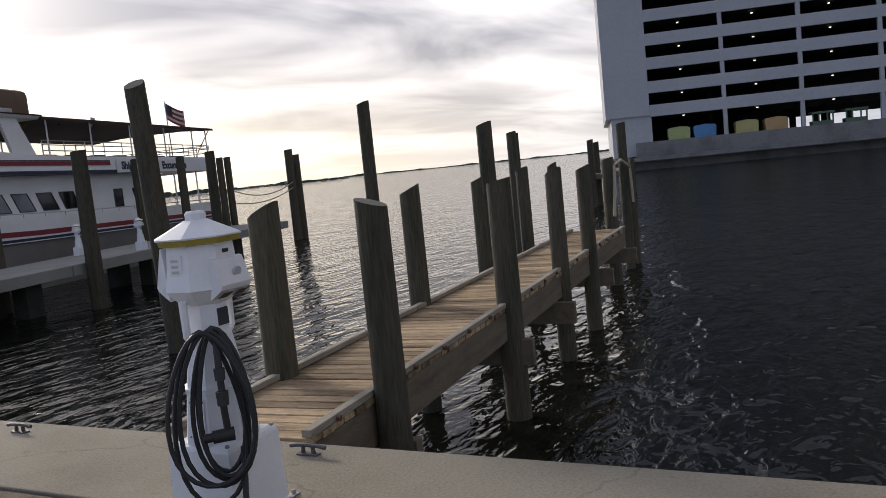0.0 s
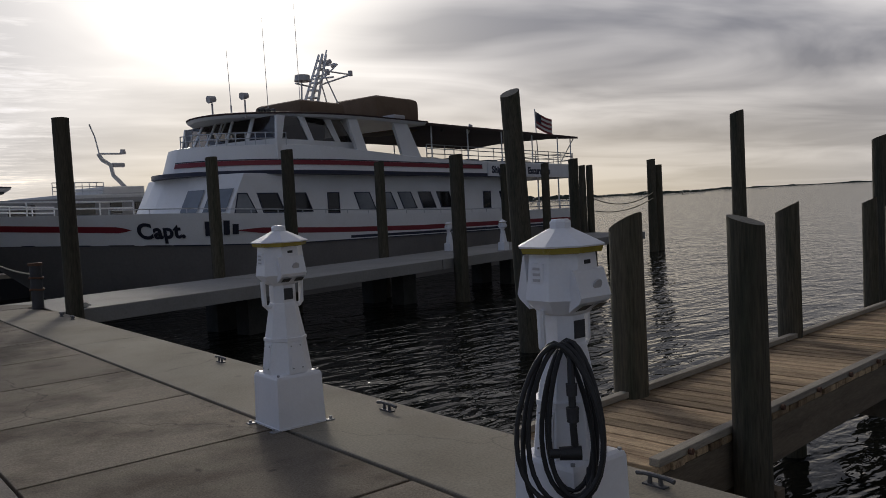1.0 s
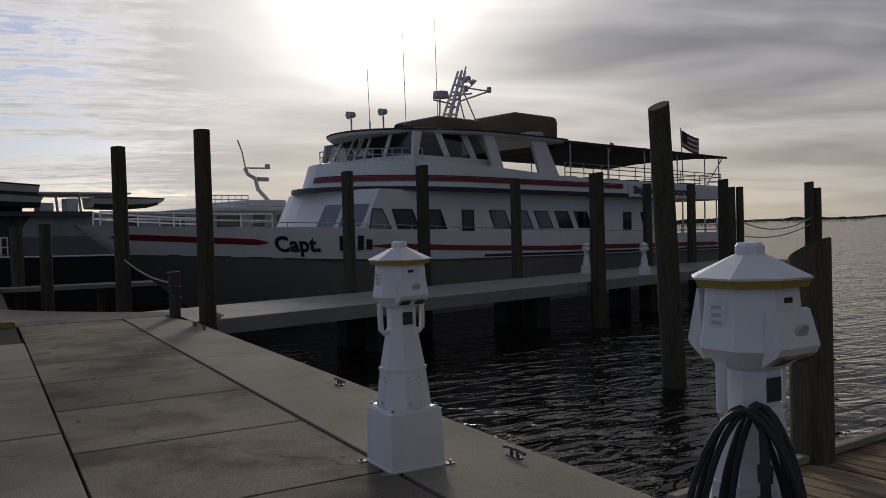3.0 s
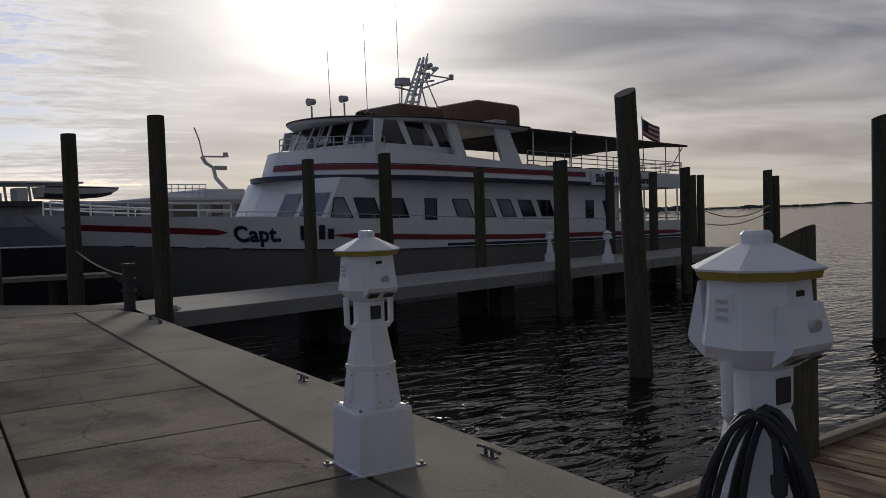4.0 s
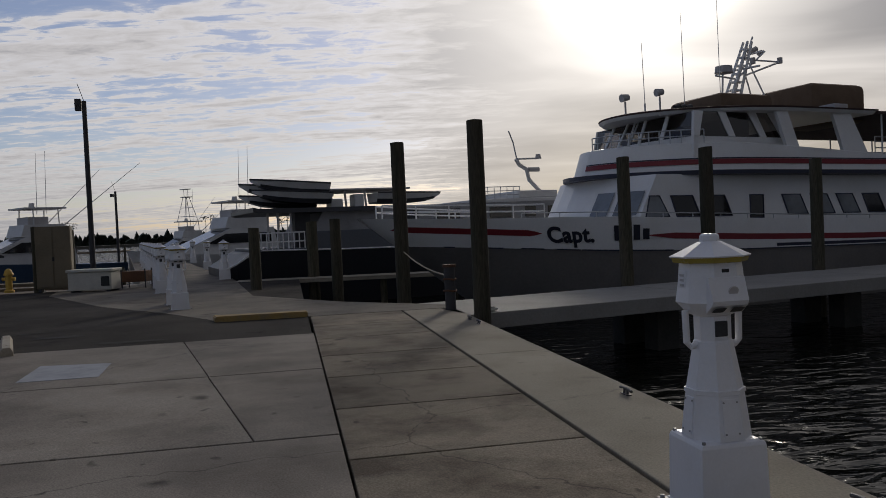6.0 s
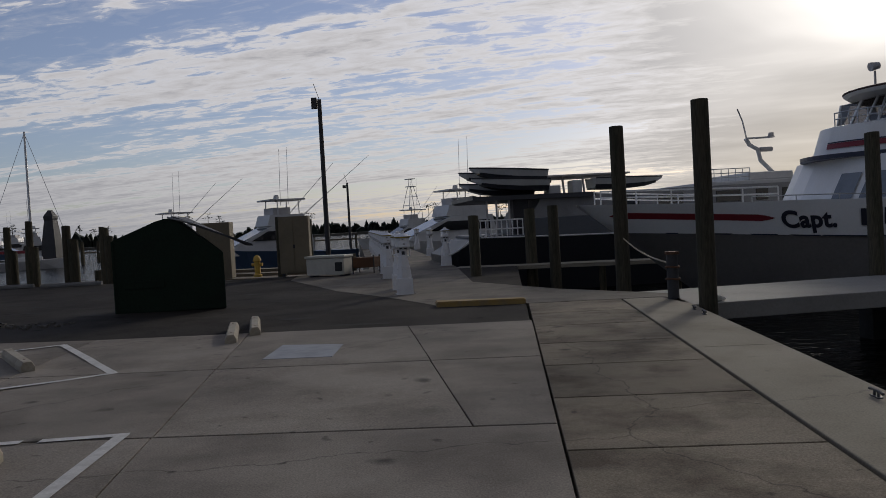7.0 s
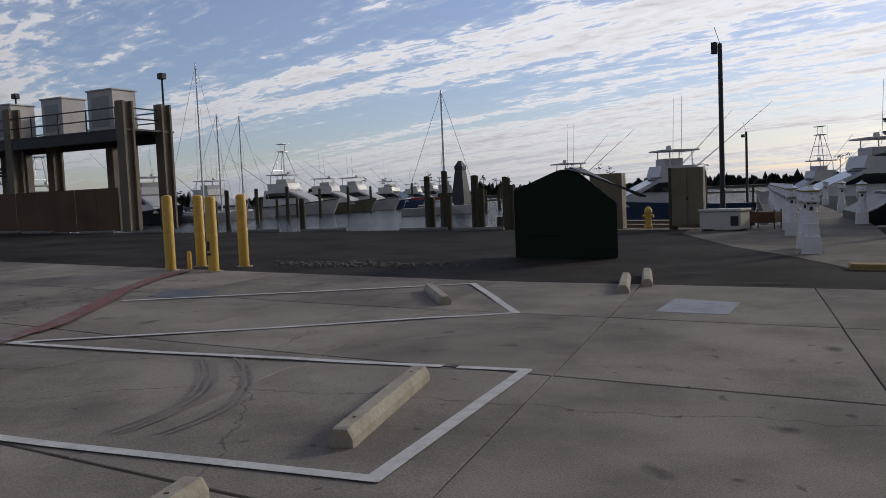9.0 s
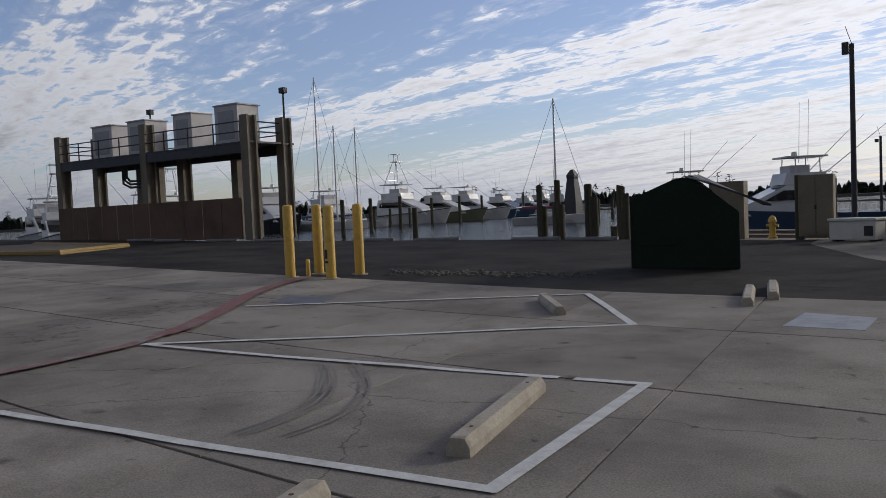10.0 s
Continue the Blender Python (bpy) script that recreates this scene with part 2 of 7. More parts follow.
PAINT_RED = material("road_paint_red", (0.20, 0.075, 0.065), 0.8, vary=0.3, scale=4, grain=18, bump=0.1, dark=(0.2, 0.15, 0.14), wear=0.55)
YELLOW = material("yellow_paint", (0.66, 0.42, 0.075), 0.55, vary=0.12, scale=4, grain=30, bump=0.06, dark=(0.3, 0.16, 0.05), wear=0.2)
STOP = material("wheel_stop_concrete", (0.40, 0.36, 0.29), 0.9, vary=0.15, scale=4, grain=35, bump=0.25, dark=(0.25, 0.21, 0.16), wear=0.3)
PILE = material("pile_wood", (0.075, 0.064, 0.042), 0.92, vary=0.45, scale=2.5, grain=22, bump=0.7, dark=(0.026, 0.032, 0.018), wear=0.5, rand=0.2, stretch=(3, 3, 0.25))
PILE_TOP = material("pile_end_grain", (0.16, 0.15, 0.125), 0.95, vary=0.25, scale=6, grain=40, bump=0.3)
PLANK = material("plank_wood", (0.40, 0.29, 0.175), 0.9, spec=0.2, vary=0.36, scale=1.6, grain=16, bump=0.4, dark=(0.16, 0.10, 0.06), wear=0.55, rand=0.42, stretch=(7, 0.8, 3))
KERB_WOOD = material("kerb_timber", (0.32, 0.28, 0.22), 0.85, vary=0.2, scale=2, grain=24, bump=0.25, wear=0.35, stretch=(0.6, 5, 5))
BEAM_WOOD = material("joist_timber", (0.16, 0.125, 0.085), 0.9, vary=0.25, scale=2, grain=24, bump=0.25, wear=0.4, stretch=(0.6, 5, 5))
WHITE_SHELL = material("white_gelcoat", (0.78, 0.78, 0.80), 0.38, vary=0.025, scale=3, grain=60, bump=0.02, dark=(0.55, 0.54, 0.52), wear=0.06)
WHITE_BOAT = material("white_boat_paint", (0.80, 0.80, 0.80), 0.4, vary=0.03, scale=0.8, grain=20, bump=0.02, dark=(0.62, 0.60, 0.56), wear=0.12)
GREY_HULL = material("grey_hull_paint", (0.18, 0.168, 0.158), 0.6, vary=0.08, scale=0.5, grain=14, bump=0.03, dark=(0.10, 0.09, 0.085), wear=0.3)
DARK_HULL = material("black_hull_paint", (0.02, 0.022, 0.028), 0.45, vary=0.15, scale=0.6, grain=14, bump=0.03)
BLUE_GREY = material("blue_grey_paint", (0.10, 0.112, 0.13), 0.5, vary=0.08, scale=0.8, grain=14, bump=0.03)
RED_STRIPE = material("red_stripe_paint", (0.22, 0.02, 0.03), 0.45, vary=0.08, scale=1, grain=20, bump=0.02)
NAVY = material("navy_paint", (0.02, 0.024, 0.05), 0.45, vary=0.1, scale=1, grain=20, bump=0.02)
BLACK = material("black_rubber", (0.016, 0.016, 0.017), 0.55, vary=0.25, scale=6, grain=60, bump=0.1)
LETTER = material("dark_blue_letters", (0.012, 0.014, 0.03), 0.5, vary=0.08, scale=4, grain=30, bump=0.0)
CANVAS = material("brown_canvas", (0.17, 0.115, 0.075), 0.95, vary=0.12, scale=2, grain=30, bump=0.2, wear=0.2)
AWNING = material("maroon_awning", (0.055, 0.03, 0.028), 0.9, vary=0.12, scale=1, grain=20, bump=0.1)
ALU = material("aluminium", (0.55, 0.56, 0.58), 0.4, metal=0.8, vary=0.06, scale=4, grain=40, bump=0.03)
STEEL = material("galvanised_steel", (0.33, 0.33, 0.33), 0.6, metal=0.5, vary=0.15, scale=4, grain=40, bump=0.08)
DARK_STEEL = material("dark_steel", (0.05, 0.05, 0.055), 0.6, metal=0.3, vary=0.2, scale=4, grain=40, bump=0.08)
RUST = material("rusty_iron", (0.12, 0.06, 0.035), 0.85, metal=0.2, vary=0.3, scale=14, grain=60, bump=0.4)
YELLOW_GLASS = material("amber_lens", (0.36, 0.28, 0.05), 0.25, vary=0.08, scale=6, grain=30, bump=0.0)
GREEN_PAINT = material("green_dumpster_paint", (0.010, 0.022, 0.013), 0.75, spec=0.2, vary=0.2, scale=1.5, grain=18, bump=0.15, dark=(0.012, 0.012, 0.01), wear=0.25)
BROWN_PANEL = material("brown_slat_panel", (0.135, 0.085, 0.055), 0.85, vary=0.12, scale=0.7, grain=18, bump=0.15, wear=0.3)
COLUMN = material("platform_column", (0.19, 0.165, 0.13), 0.85, vary=0.15, scale=0.8, grain=18, bump=0.12, wear=0.35)
BOX_GREY = material("cabinet_grey", (0.52, 0.50, 0.50), 0.6, vary=0.05, scale=1, grain=20, bump=0.03, wear=0.1)
TAN = material("tan_cabinet", (0.20, 0.165, 0.11), 0.7, vary=0.1, scale=1.5, grain=25, bump=0.05, wear=0.25)
CREAM = material("cream_locker", (0.55, 0.53, 0.47), 0.6, vary=0.06, scale=2, grain=30, bump=0.03, wear=0.15)
BUILDING = material("garage_concrete", (0.42, 0.42, 0.44), 0.85, vary=0.06, scale=0.12, grain=3, bump=0.05, dark=(0.3, 0.3, 0.31), wear=0.25)
SEAWALL = material("seawall_concrete", (0.2, 0.195, 0.19), 0.9, vary=0.15, scale=0.4, grain=5, bump=0.1, wear=0.4)
# dark colour holds the shade beneath the finger pier's deck
UNDERDECK_SHADE = material("underdeck_shade_concrete", (0.055, 0.052, 0.044), 0.8, vary=0.2, scale=1.5, grain=18, bump=0.2, dark=(0.025, 0.027, 0.02), wear=0.5)
# near-black colour stands in for the shade deep inside the garage
INTERIOR_SHADE = material("garage_interior_shade", (0.05, 0.05, 0.05), 0.95, vary=0.1, scale=0.5, grain=5, bump=0.0)
ROPE = material("rope", (0.42, 0.37, 0.26), 0.9, vary=0.2, scale=20, grain=90, bump=0.3)
ROPE_WHITE = material("white_rope", (0.62, 0.6, 0.55), 0.9, vary=0.15, scale=20, grain=90, bump=0.2)
LEAF = material("far_foliage", (0.06, 0.075, 0.06), 0.95, vary=0.4, scale=0.2, grain=2.0, bump=0.0)
SHORE = material("far_shore", (0.10, 0.095, 0.08), 0.95, vary=0.2, scale=0.05, grain=1.0, bump=0.0)
KERB_YELLOW = material("worn_yellow_kerb", (0.33, 0.215, 0.07), 0.8, vary=0.2, scale=5, grain=40, bump=0.2, dark=(0.2, 0.17, 0.12), wear=0.45)
CLEAT = material("cleat_iron", (0.10, 0.10, 0.105), 0.6, metal=0.5, vary=0.2, scale=10, grain=60, bump=0.2)
# white toned down overall, taking in the shade on the hulls' near sides
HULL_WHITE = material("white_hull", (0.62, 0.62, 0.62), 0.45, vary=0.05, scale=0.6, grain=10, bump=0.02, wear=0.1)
HULL_OLIVE = material("olive_hull", (0.17, 0.175, 0.12), 0.5, vary=0.08, scale=0.6, grain=10, bump=0.02)
HULL_BLUE = material("blue_hull", (0.05, 0.09, 0.16), 0.5, vary=0.08, scale=0.6, grain=10, bump=0.02)
ORANGE = material("orange_paint", (0.6, 0.22, 0.04), 0.5, vary=0.08, scale=2, grain=30, bump=0.02)
PLATE = material("steel_cover_plate", (0.14, 0.14, 0.15), 0.6, metal=0.4, vary=0.15, scale=3, grain=60, bump=0.2)
PATCH = material("pale_cover", (0.30, 0.31, 0.33), 0.6, vary=0.12, scale=3, grain=60, bump=0.08, wear=0.3)


def glass_dark():
    m = bpy.data.materials.new("tinted_glass")
    m.use_nodes = True
    b = m.node_tree.nodes["Principled BSDF"]
    b.inputs["Base Color"].default_value = (0.012, 0.013, 0.015, 1)
    b.inputs["Roughness"].default_value = 0.06
    b.inputs["Specular IOR Level"].default_value = 0.6
    return m


def water_material():
    """Dark harbour water with two sizes of wavelets."""
    m = bpy.data.materials.new("harbour_water")
    m.use_nodes = True
    nt = m.node_tree
    N, L = nt.nodes.new, nt.links.new
    deep, gloss, mx, fr = N("ShaderNodeBsdfDiffuse"), N("ShaderNodeBsdfGlossy"), N("ShaderNodeMixShader"), N("ShaderNodeFresnel")
    deep.inputs[0].default_value = (0.010, 0.0105, 0.008, 1)
    gloss.inputs[0].default_value, gloss.inputs["Roughness"].default_value = (0.74, 0.735, 0.73, 1), 0.03
    fr.inputs[0].default_value = 1.33
    L(fr.outputs[0], mx.inputs[0]), L(deep.outputs[0], mx.inputs[1]), L(gloss.outputs[0], mx.inputs[2])
    L(mx.outputs[0], nt.nodes["Material Output"].inputs[0])
    co = N("ShaderNodeTexCoord")
    last = None
    for scale, turn, stretch, strength, dist in ((1.2, 20, 2.2, 0.85, 0.11), (4.2, -12, 1.8, 0.7, 0.024), (0.22, 30, 1.6, 0.5, 0.25)):
        mp = N("ShaderNodeMapping")
        mp.inputs["Rotation"].default_value = (0, 0, radians(turn))
        mp.inputs["Scale"].default_value = (scale, scale * stretch, scale)
        L(co.outputs["Object"], mp.inputs[0])
        n = N("ShaderNodeTexNoise")
        n.inputs["Scale"].default_value, n.inputs["Detail"].default_value, n.inputs["Roughness"].default_value = 1.0, 2, 0.45
        n.inputs["Distortion"].default_value = 0.6
        L(mp.outputs[0], n.inputs["Vector"])
        bp = N("ShaderNodeBump")
        bp.inputs["Strength"].default_value, bp.inputs["Distance"].default_value = strength, dist
        L(n.outputs[0], bp.inputs["Height"])
        if last:
            L(last, bp.inputs["Normal"])
        last = bp.outputs[0]
    L(last, gloss.inputs["Normal"]), L(last, fr.inputs["Normal"])
    return m


def glass_clear(tint):
    """Tinted pane that can be seen through."""
    m = bpy.data.materials.new("see_through_glass")
    m.use_nodes = True
    nt = m.node_tree
    N, L = nt.nodes.new, nt.links.new
    tr, gl, mx = N("ShaderNodeBsdfTransparent"), N("ShaderNodeBsdfGlossy"), N("ShaderNodeMixShader")
    tr.inputs[0].default_value = (tint, tint, tint * 1.03, 1)
    gl.inputs[0].default_value, gl.inputs["Roughness"].default_value = (1, 1, 1, 1), 0.03
    mx.inputs[0].default_value = 0.08
    L(tr.outputs[0], mx.inputs[1]), L(gl.outputs[0], mx.inputs[2])
    L(mx.outputs[0], nt.nodes["Material Output"].inputs[0])
    return m


GLASS = glass_dark()
# pale base colour stands in for bright sky reflected in the panes
GLASS_SKY_PAINT = material("sky_painted_glass", (0.20, 0.22, 0.24), 0.08, vary=0.05, scale=1.5, grain=8, bump=0.0, dark=(0.10, 0.11, 0.12), wear=0.3, spec=0.9)
GLASS_CLEAR, GLASS_TINT = glass_clear(0.5), glass_clear(0.22)
WATER = water_material()


# ---- mesh helpers ----
def mesh_from(name, bm):
    bmesh.ops.recalc_face_normals(bm, faces=bm.faces)
    me = bpy.data.meshes.new(name)
    bm.to_mesh(me)
    bm.free()
    return me


def part(name, bm, mat, parent=None, label="", smooth=False, m=None):
    """Links a bmesh as one mesh object under a thing or a part."""
    ob = new(name, mesh_from(name, bm))
    ob.data.materials.append(mat)
    if smooth:
        ob.data.polygons.foreach_set("use_smooth", [True] * len(ob.data.polygons))
        ob.data.set_sharp_from_angle(angle=radians(40))
    if parent is not None:
        ob.parent = parent
    if m is not None:
        ob.matrix_basis = m
    if label:
        ob["label"] = label
    return ob


def thing(name, m, label, category, group="", kind=""):
    ob = new(name)
    ob.matrix_basis = m
    return tagged(ob, label, category, group, kind)


def whole(name, bm, mat, label, category, group="", kind="", smooth=False, m=None):
    return tagged(part(name, bm, mat, None, "", smooth, m), label, category, group, kind)


def box(bm, x0, y0, z0, x1, y1, z1, bevel=0.0):
    vs = [bm.verts.new((x, y, z)) for x in (x0, x1) for y in (y0, y1) for z in (z0, z1)]
    fs = [bm.faces.new([vs[i] for i in q]) for q in ((0, 1, 3, 2), (4, 6, 7, 5), (0, 4, 5, 1), (2, 3, 7, 6), (0, 2, 6, 4), (1, 5, 7, 3))]
    if bevel:
        bmesh.ops.bevel(bm, geom=list({e for f in fs for e in f.edges}), offset=bevel, segments=2, affect="EDGES", profile=0.5)
    return bm


def prism(bm, poly, z0, z1, zf=None):
    """A polygon in plan, drawn up from z0 to z1; zf(x, y) is added to the heights."""
    zf = zf or (lambda x, y: 0.0)
    lo = [bm.verts.new((x, y, z0 + zf(x, y))) for x, y in poly]
    hi = [bm.verts.new((x, y, z1 + zf(x, y))) for x, y in poly]
    n = len(poly)
    bm.faces.new(hi)
    bm.faces.new(lo[::-1])
    for i in range(n):
        bm.faces.new((lo[i], lo[(i + 1) % n], hi[(i + 1) % n], hi[i]))
    return bm


def rod(bm, a, b, r0, r1=None, seg=10, cap=True):
    """A round bar from a to b, tapering from r0 to r1."""
    r1 = r0 if r1 is None else r1
    a, b = Vector(a), Vector(b)
    d = (b - a).normalized()
    s = d.orthogonal().normalized()
    t = d.cross(s)
    rings = []
    for p, r in ((a, r0), (b, r1)):
        rings.append([bm.verts.new(p + r * (math.cos(k * math.tau / seg) * s + math.sin(k * math.tau / seg) * t)) for k in range(seg)])
    for k in range(seg):
        bm.faces.new((rings[0][k], rings[0][(k + 1) % seg], rings[1][(k + 1) % seg], rings[1][k]))
    if cap:
        bm.faces.new(rings[0][::-1])
        bm.faces.new(rings[1])
    return bm


def tube(bm, pts, r, seg=8, closed=False):
    """A round hose along a line of points."""
    pts = [Vector(p) for p in pts]
    n = len(pts)
    rings, up = [], None
    for i in range(n):
        a = pts[i - 1] if (i or closed) else pts[0]
        b = pts[(i + 1) % n] if (i < n - 1 or closed) else pts[-1]
        d = (b - a).normalized()
        s = d.orthogonal().normalized() if up is None else (up - d * up.dot(d)).normalized()
        up = s
        t = d.cross(s)
        rings.append([bm.verts.new(pts[i] + r * (math.cos(k * math.tau / seg) * s + math.sin(k * math.tau / seg) * t)) for k in range(seg)])
    for i in range(n if closed else n - 1):
        p, q = rings[i], rings[(i + 1) % n]
        for k in range(seg):
            bm.faces.new((p[k], p[(k + 1) % seg], q[(k + 1) % seg], q[k]))
    if not closed:
        bm.faces.new(rings[0][::-1])
        bm.faces.new(rings[-1])
    return bm


def loft(bm, rings, cap=True, closed=True):
    """Skins rings of points of equal count."""
    vs = [[bm.verts.new(p) for p in r] for r in rings]
    n = len(vs[0])
    for p, q in zip(vs, vs[1:]):
        for k in range(n if closed else n - 1):
            try:
                bm.faces.new((p[k], p[(k + 1) % n], q[(k + 1) % n], q[k]))
            except ValueError:
                pass
    if cap:
        bm.faces.new(vs[0][::-1])
        bm.faces.new(vs[-1])
    return bm


def sag(a, b, drop, n=14):
    a, b = Vector(a), Vector(b)
    return [a.lerp(b, i / n) - Vector((0, 0, drop * 4 * (i / n) * (1 - i / n))) for i in range(n + 1)]


B = bmesh.new


def rise(x, y):
    """The car park climbs gently away from the quay."""
    return 0.015 * max(0.0, -x - 9.0)


WATER_Z = -1.2


# ---- the setting: water, land, quay ----
bm = B()
vs = [bm.verts.new((x, y, WATER_Z)) for x, y in ((-4200, -1500), (4200, -1500), (4200, 4600), (-4200, 4600))]
bm.faces.new(vs)
whole("water", bm, WATER, "dark rippled harbour water", "water", kind="structure")

# joint bed under the slabs
bm = B()
prism(bm, [(-1.0, -60), (0.95, -60), (0.95, 0.3), (-1.0, 0.3)], -0.6, -0.06)
whole("quay_bed", bm, JOINT, "dark filler between the quay slabs", "joint", kind="structure")
bm = B()
xs = [-1.0, -5, -9, -14, -20, -30, -45, -95]
for a, b in zip(xs, xs[1:]):
    prism(bm, [(b, -60), (a, -60), (a, -2.1), (b, -2.1)], -0.5, -0.09, rise)
whole("car_park_bed", bm, JOINT, "dark filler between the car park slabs", "joint", kind="structure")


def basin_edge(x):
    """The y of the basin's edge for an x on the asphalt."""
    pts = [(-95, 7.2), (-38, 9.2), (-28, 10.6), (-20.5, 12.3), (-16, 12.8), (-11.5, 12.6), (-9.5, 13.6), (-1, 13.6)]
    for (xa, ya), (xb, yb) in zip(pts, pts[1:]):
        if xa <= x <= xb:
            return ya + (yb - ya) * (x - xa) / (xb - xa)
    return 12.6


# asphalt roadway between the car park and the basin
bm = B()
xs = [-1.72, -3.4, -5, -7, -9, -11.5, -16, -20.5, -28, -38, -60, -95]
ys = [[-2.15 + (basin_edge(x) + 2.15) * k / 6 for k in range(7)] for x in xs]
top = [[bm.verts.new((x, y, rise(x, y) - 0.004)) for y in col] for x, col in zip(xs, ys)]
low = [[bm.verts.new((x, y, -1.9)) for y in col] for x, col in zip(xs, ys)]
for i in range(len(xs) - 1):
    for k in range(6):
        bm.faces.new((top[i][k], top[i + 1][k], top[i + 1][k + 1], top[i][k + 1]))
    bm.faces.new((top[i][6], top[i + 1][6], low[i + 1][6], low[i][6]))
    bm.faces.new((top[i][0], low[i][0], low[i + 1][0], top[i + 1][0]))
whole("road", bm, ASPHALT, "worn dark asphalt roadway along the basin", "road", kind="structure")

# concrete walkway that turns the quay's corner and runs out between the berths
bm = B()
prism(bm, [(0.97, 0.365), (0.97, 0.95), (-0.95, 3.1), (-2.95, 6.4), (-3.9, 14.5), (-17.0, 86), (-20.6, 86), (-7.2, 15.5), (-9.4, 13.6), (-9.0, 11.0), (-6.3, 5.5), (-4.6, 2.9), (-3.35, 0.62), (-1.70, 0.365)], -1.9, 0.004)
walkway = whole("pavement_walk", bm, CONCRETE_WALK, "grey concrete walkway with stained joints", "pavement", kind="structure")

# quay wall and its cap of cast lengths
bm = B()
box(bm, -0.4, -60, -2.4, 0.93, 0.35, -0.32)
whole("quay_wall", bm, SEAWALL, "dark concrete quay wall over the water", "wall", kind="structure")
cap = new("pavement_cap")
tagged(cap, "buff concrete cap along the quay edge", "pavement", kind="structure")
for a, b in ((-60, -44), (-44, -29), (-29, -17.2), (-17.2, -5.3), (-5.3, 0.355)):
    bm = B()
    box(bm, 0.028, a + 0.004, -0.34, 0.97, b - 0.004, 0.0, 0.010)
    part("cap_length", bm, CONCRETE_CAP, cap)


def slab(parent, poly, mat, gap_x, gap_y):
    """One cast slab with eased edges, drawn in by half a joint each way."""
    c = Vector((sum(p[0] for p in poly) / len(poly), sum(p[1] for p in poly) / len(poly)))
    ins = [[], []]
    for n, e in enumerate((0.0, 0.004)):
        for x, y in poly:
            v = Vector((x, y)) - c
            ins[n].append((c.x + v.x - math.copysign(gap_x + e, v.x), c.y + v.y - math.copysign(gap_y + e, v.y)))
    bm = B()
    rings = [[(x, y, rise(x, y) - 0.12) for x, y in ins[0]], [(x, y, rise(x, y) - 0.004) for x, y in ins[0]], [(x, y, rise(x, y)) for x, y in ins[1]]]
    loft(bm, rings)
    return part("slab", bm, mat, parent)


apron = new("pavement_apron")
tagged(apron, "brown-stained concrete slabs along the quay", "pavement", kind="structure")
ya = [0.355, -1.3, -2.9, -4.55, -6.05, -7.6, -9.18, -10.78, -12.35, -13.95, -15.5, -17.1, -18.7, -20.3, -23.5, -26.7]
for b, a in zip(ya, ya[1:]):
    slab(apron, [(-1.68, a), (-0.004, a), (-0.004, b), (-1.68, b)], CONCRETE_APRON, 0.009, 0.013)

park = new("pavement_car_park")
tagged(park, "grey concrete car park slabs with saw-cut joints", "pavement", kind="structure")
rows_y = [-2.15, -5.42, -8.46, -11.6, -14.8, -18.0, -21.2, -24.4]


def skew(k, y):
    """The x of the k-th lengthwise joint at a given y."""
    return -3.59 - 2.5 * k - 0.2 * (y + 2.11) if k >= 0 else -1.685


for r, (b, a) in enumerate(zip(rows_y, rows_y[1:])):
    ks = list(range(-1, 15))
    if r >= 2:
        ks.remove(0)
    for k0, k1 in zip(ks, ks[1:]):
        slab(park, [(skew(k1, a), a), (skew(k0, a), a), (skew(k0, b), b), (skew(k1, b), b)], CONCRETE, 0.006, 0.017)

# ---- painted lines ----
LINE_Z = [0.004]


def stripe(name, pts, width, mat, label):
    """A painted band along a polyline on the slabs."""
    bm = B()
    vs = []
    for i, (x, y) in enumerate(pts):
        x0, y0 = pts[max(i - 1, 0)]
        x1, y1 = pts[min(i + 1, len(pts) - 1)]
        d = Vector((x1 - x0, y1 - y0)).normalized()
        nx, ny = -d.y * width / 2, d.x * width / 2
        vs.append([bm.verts.new((x + s * nx, y + s * ny, rise(x, y) + LINE_Z[0] + (0.010 if x < -7.4 else 0.0))) for s in (-1, 1)])
    for p, q in zip(vs, vs[1:]):
        bm.faces.new((p[0], q[0], q[1], p[1]))
    LINE_Z[0] += 0.0012
    return whole(name, bm, mat, label, "road marking", "painted lines", "structure")


def split(a, b, n=10):
    return [(a[0] + (b[0] - a[0]) * k / n, a[1] + (b[1] - a[1]) * k / n) for k in range(n + 1)]


WL = "worn white parking bay line on concrete"
stripe("trim_bay_line", split((-8.84, -2.66), (-6.68, -5.38)), 0.11, PAINT_WHITE, WL)
stripe("trim_bay_line", split((-6.63, -5.37), (-11.2, -9.30)), 0.10, PAINT_WHITE, WL)
stripe("trim_bay_line", split((-8.80, -2.66), (-13.1, -6.40)), 0.10, PAINT_WHITE, WL)
stripe("trim_bay_line", split((-5.10, -8.36), (-4.70, -11.14)), 0.11, PAINT_WHITE, WL)
stripe("trim_bay_line", split((-5.05, -8.36), (-5.72, -8.47), 4), 0.10, PAINT_WHITE, WL)
stripe("trim_bay_line", split((-5.86, -8.49), (-11.2, -9.35)), 0.10, PAINT_WHITE, WL)
stripe("trim_bay_line", split((-4.66, -11.10), (-10.6, -12.05)), 0.10, PAINT_WHITE, WL)
TYRE = material("tyre_rubber_mark", (0.2, 0.186, 0.168), 0.85, vary=0.2, scale=3, grain=40, bump=0.1, dark=(0.22, 0.21, 0.198), wear=0.6)
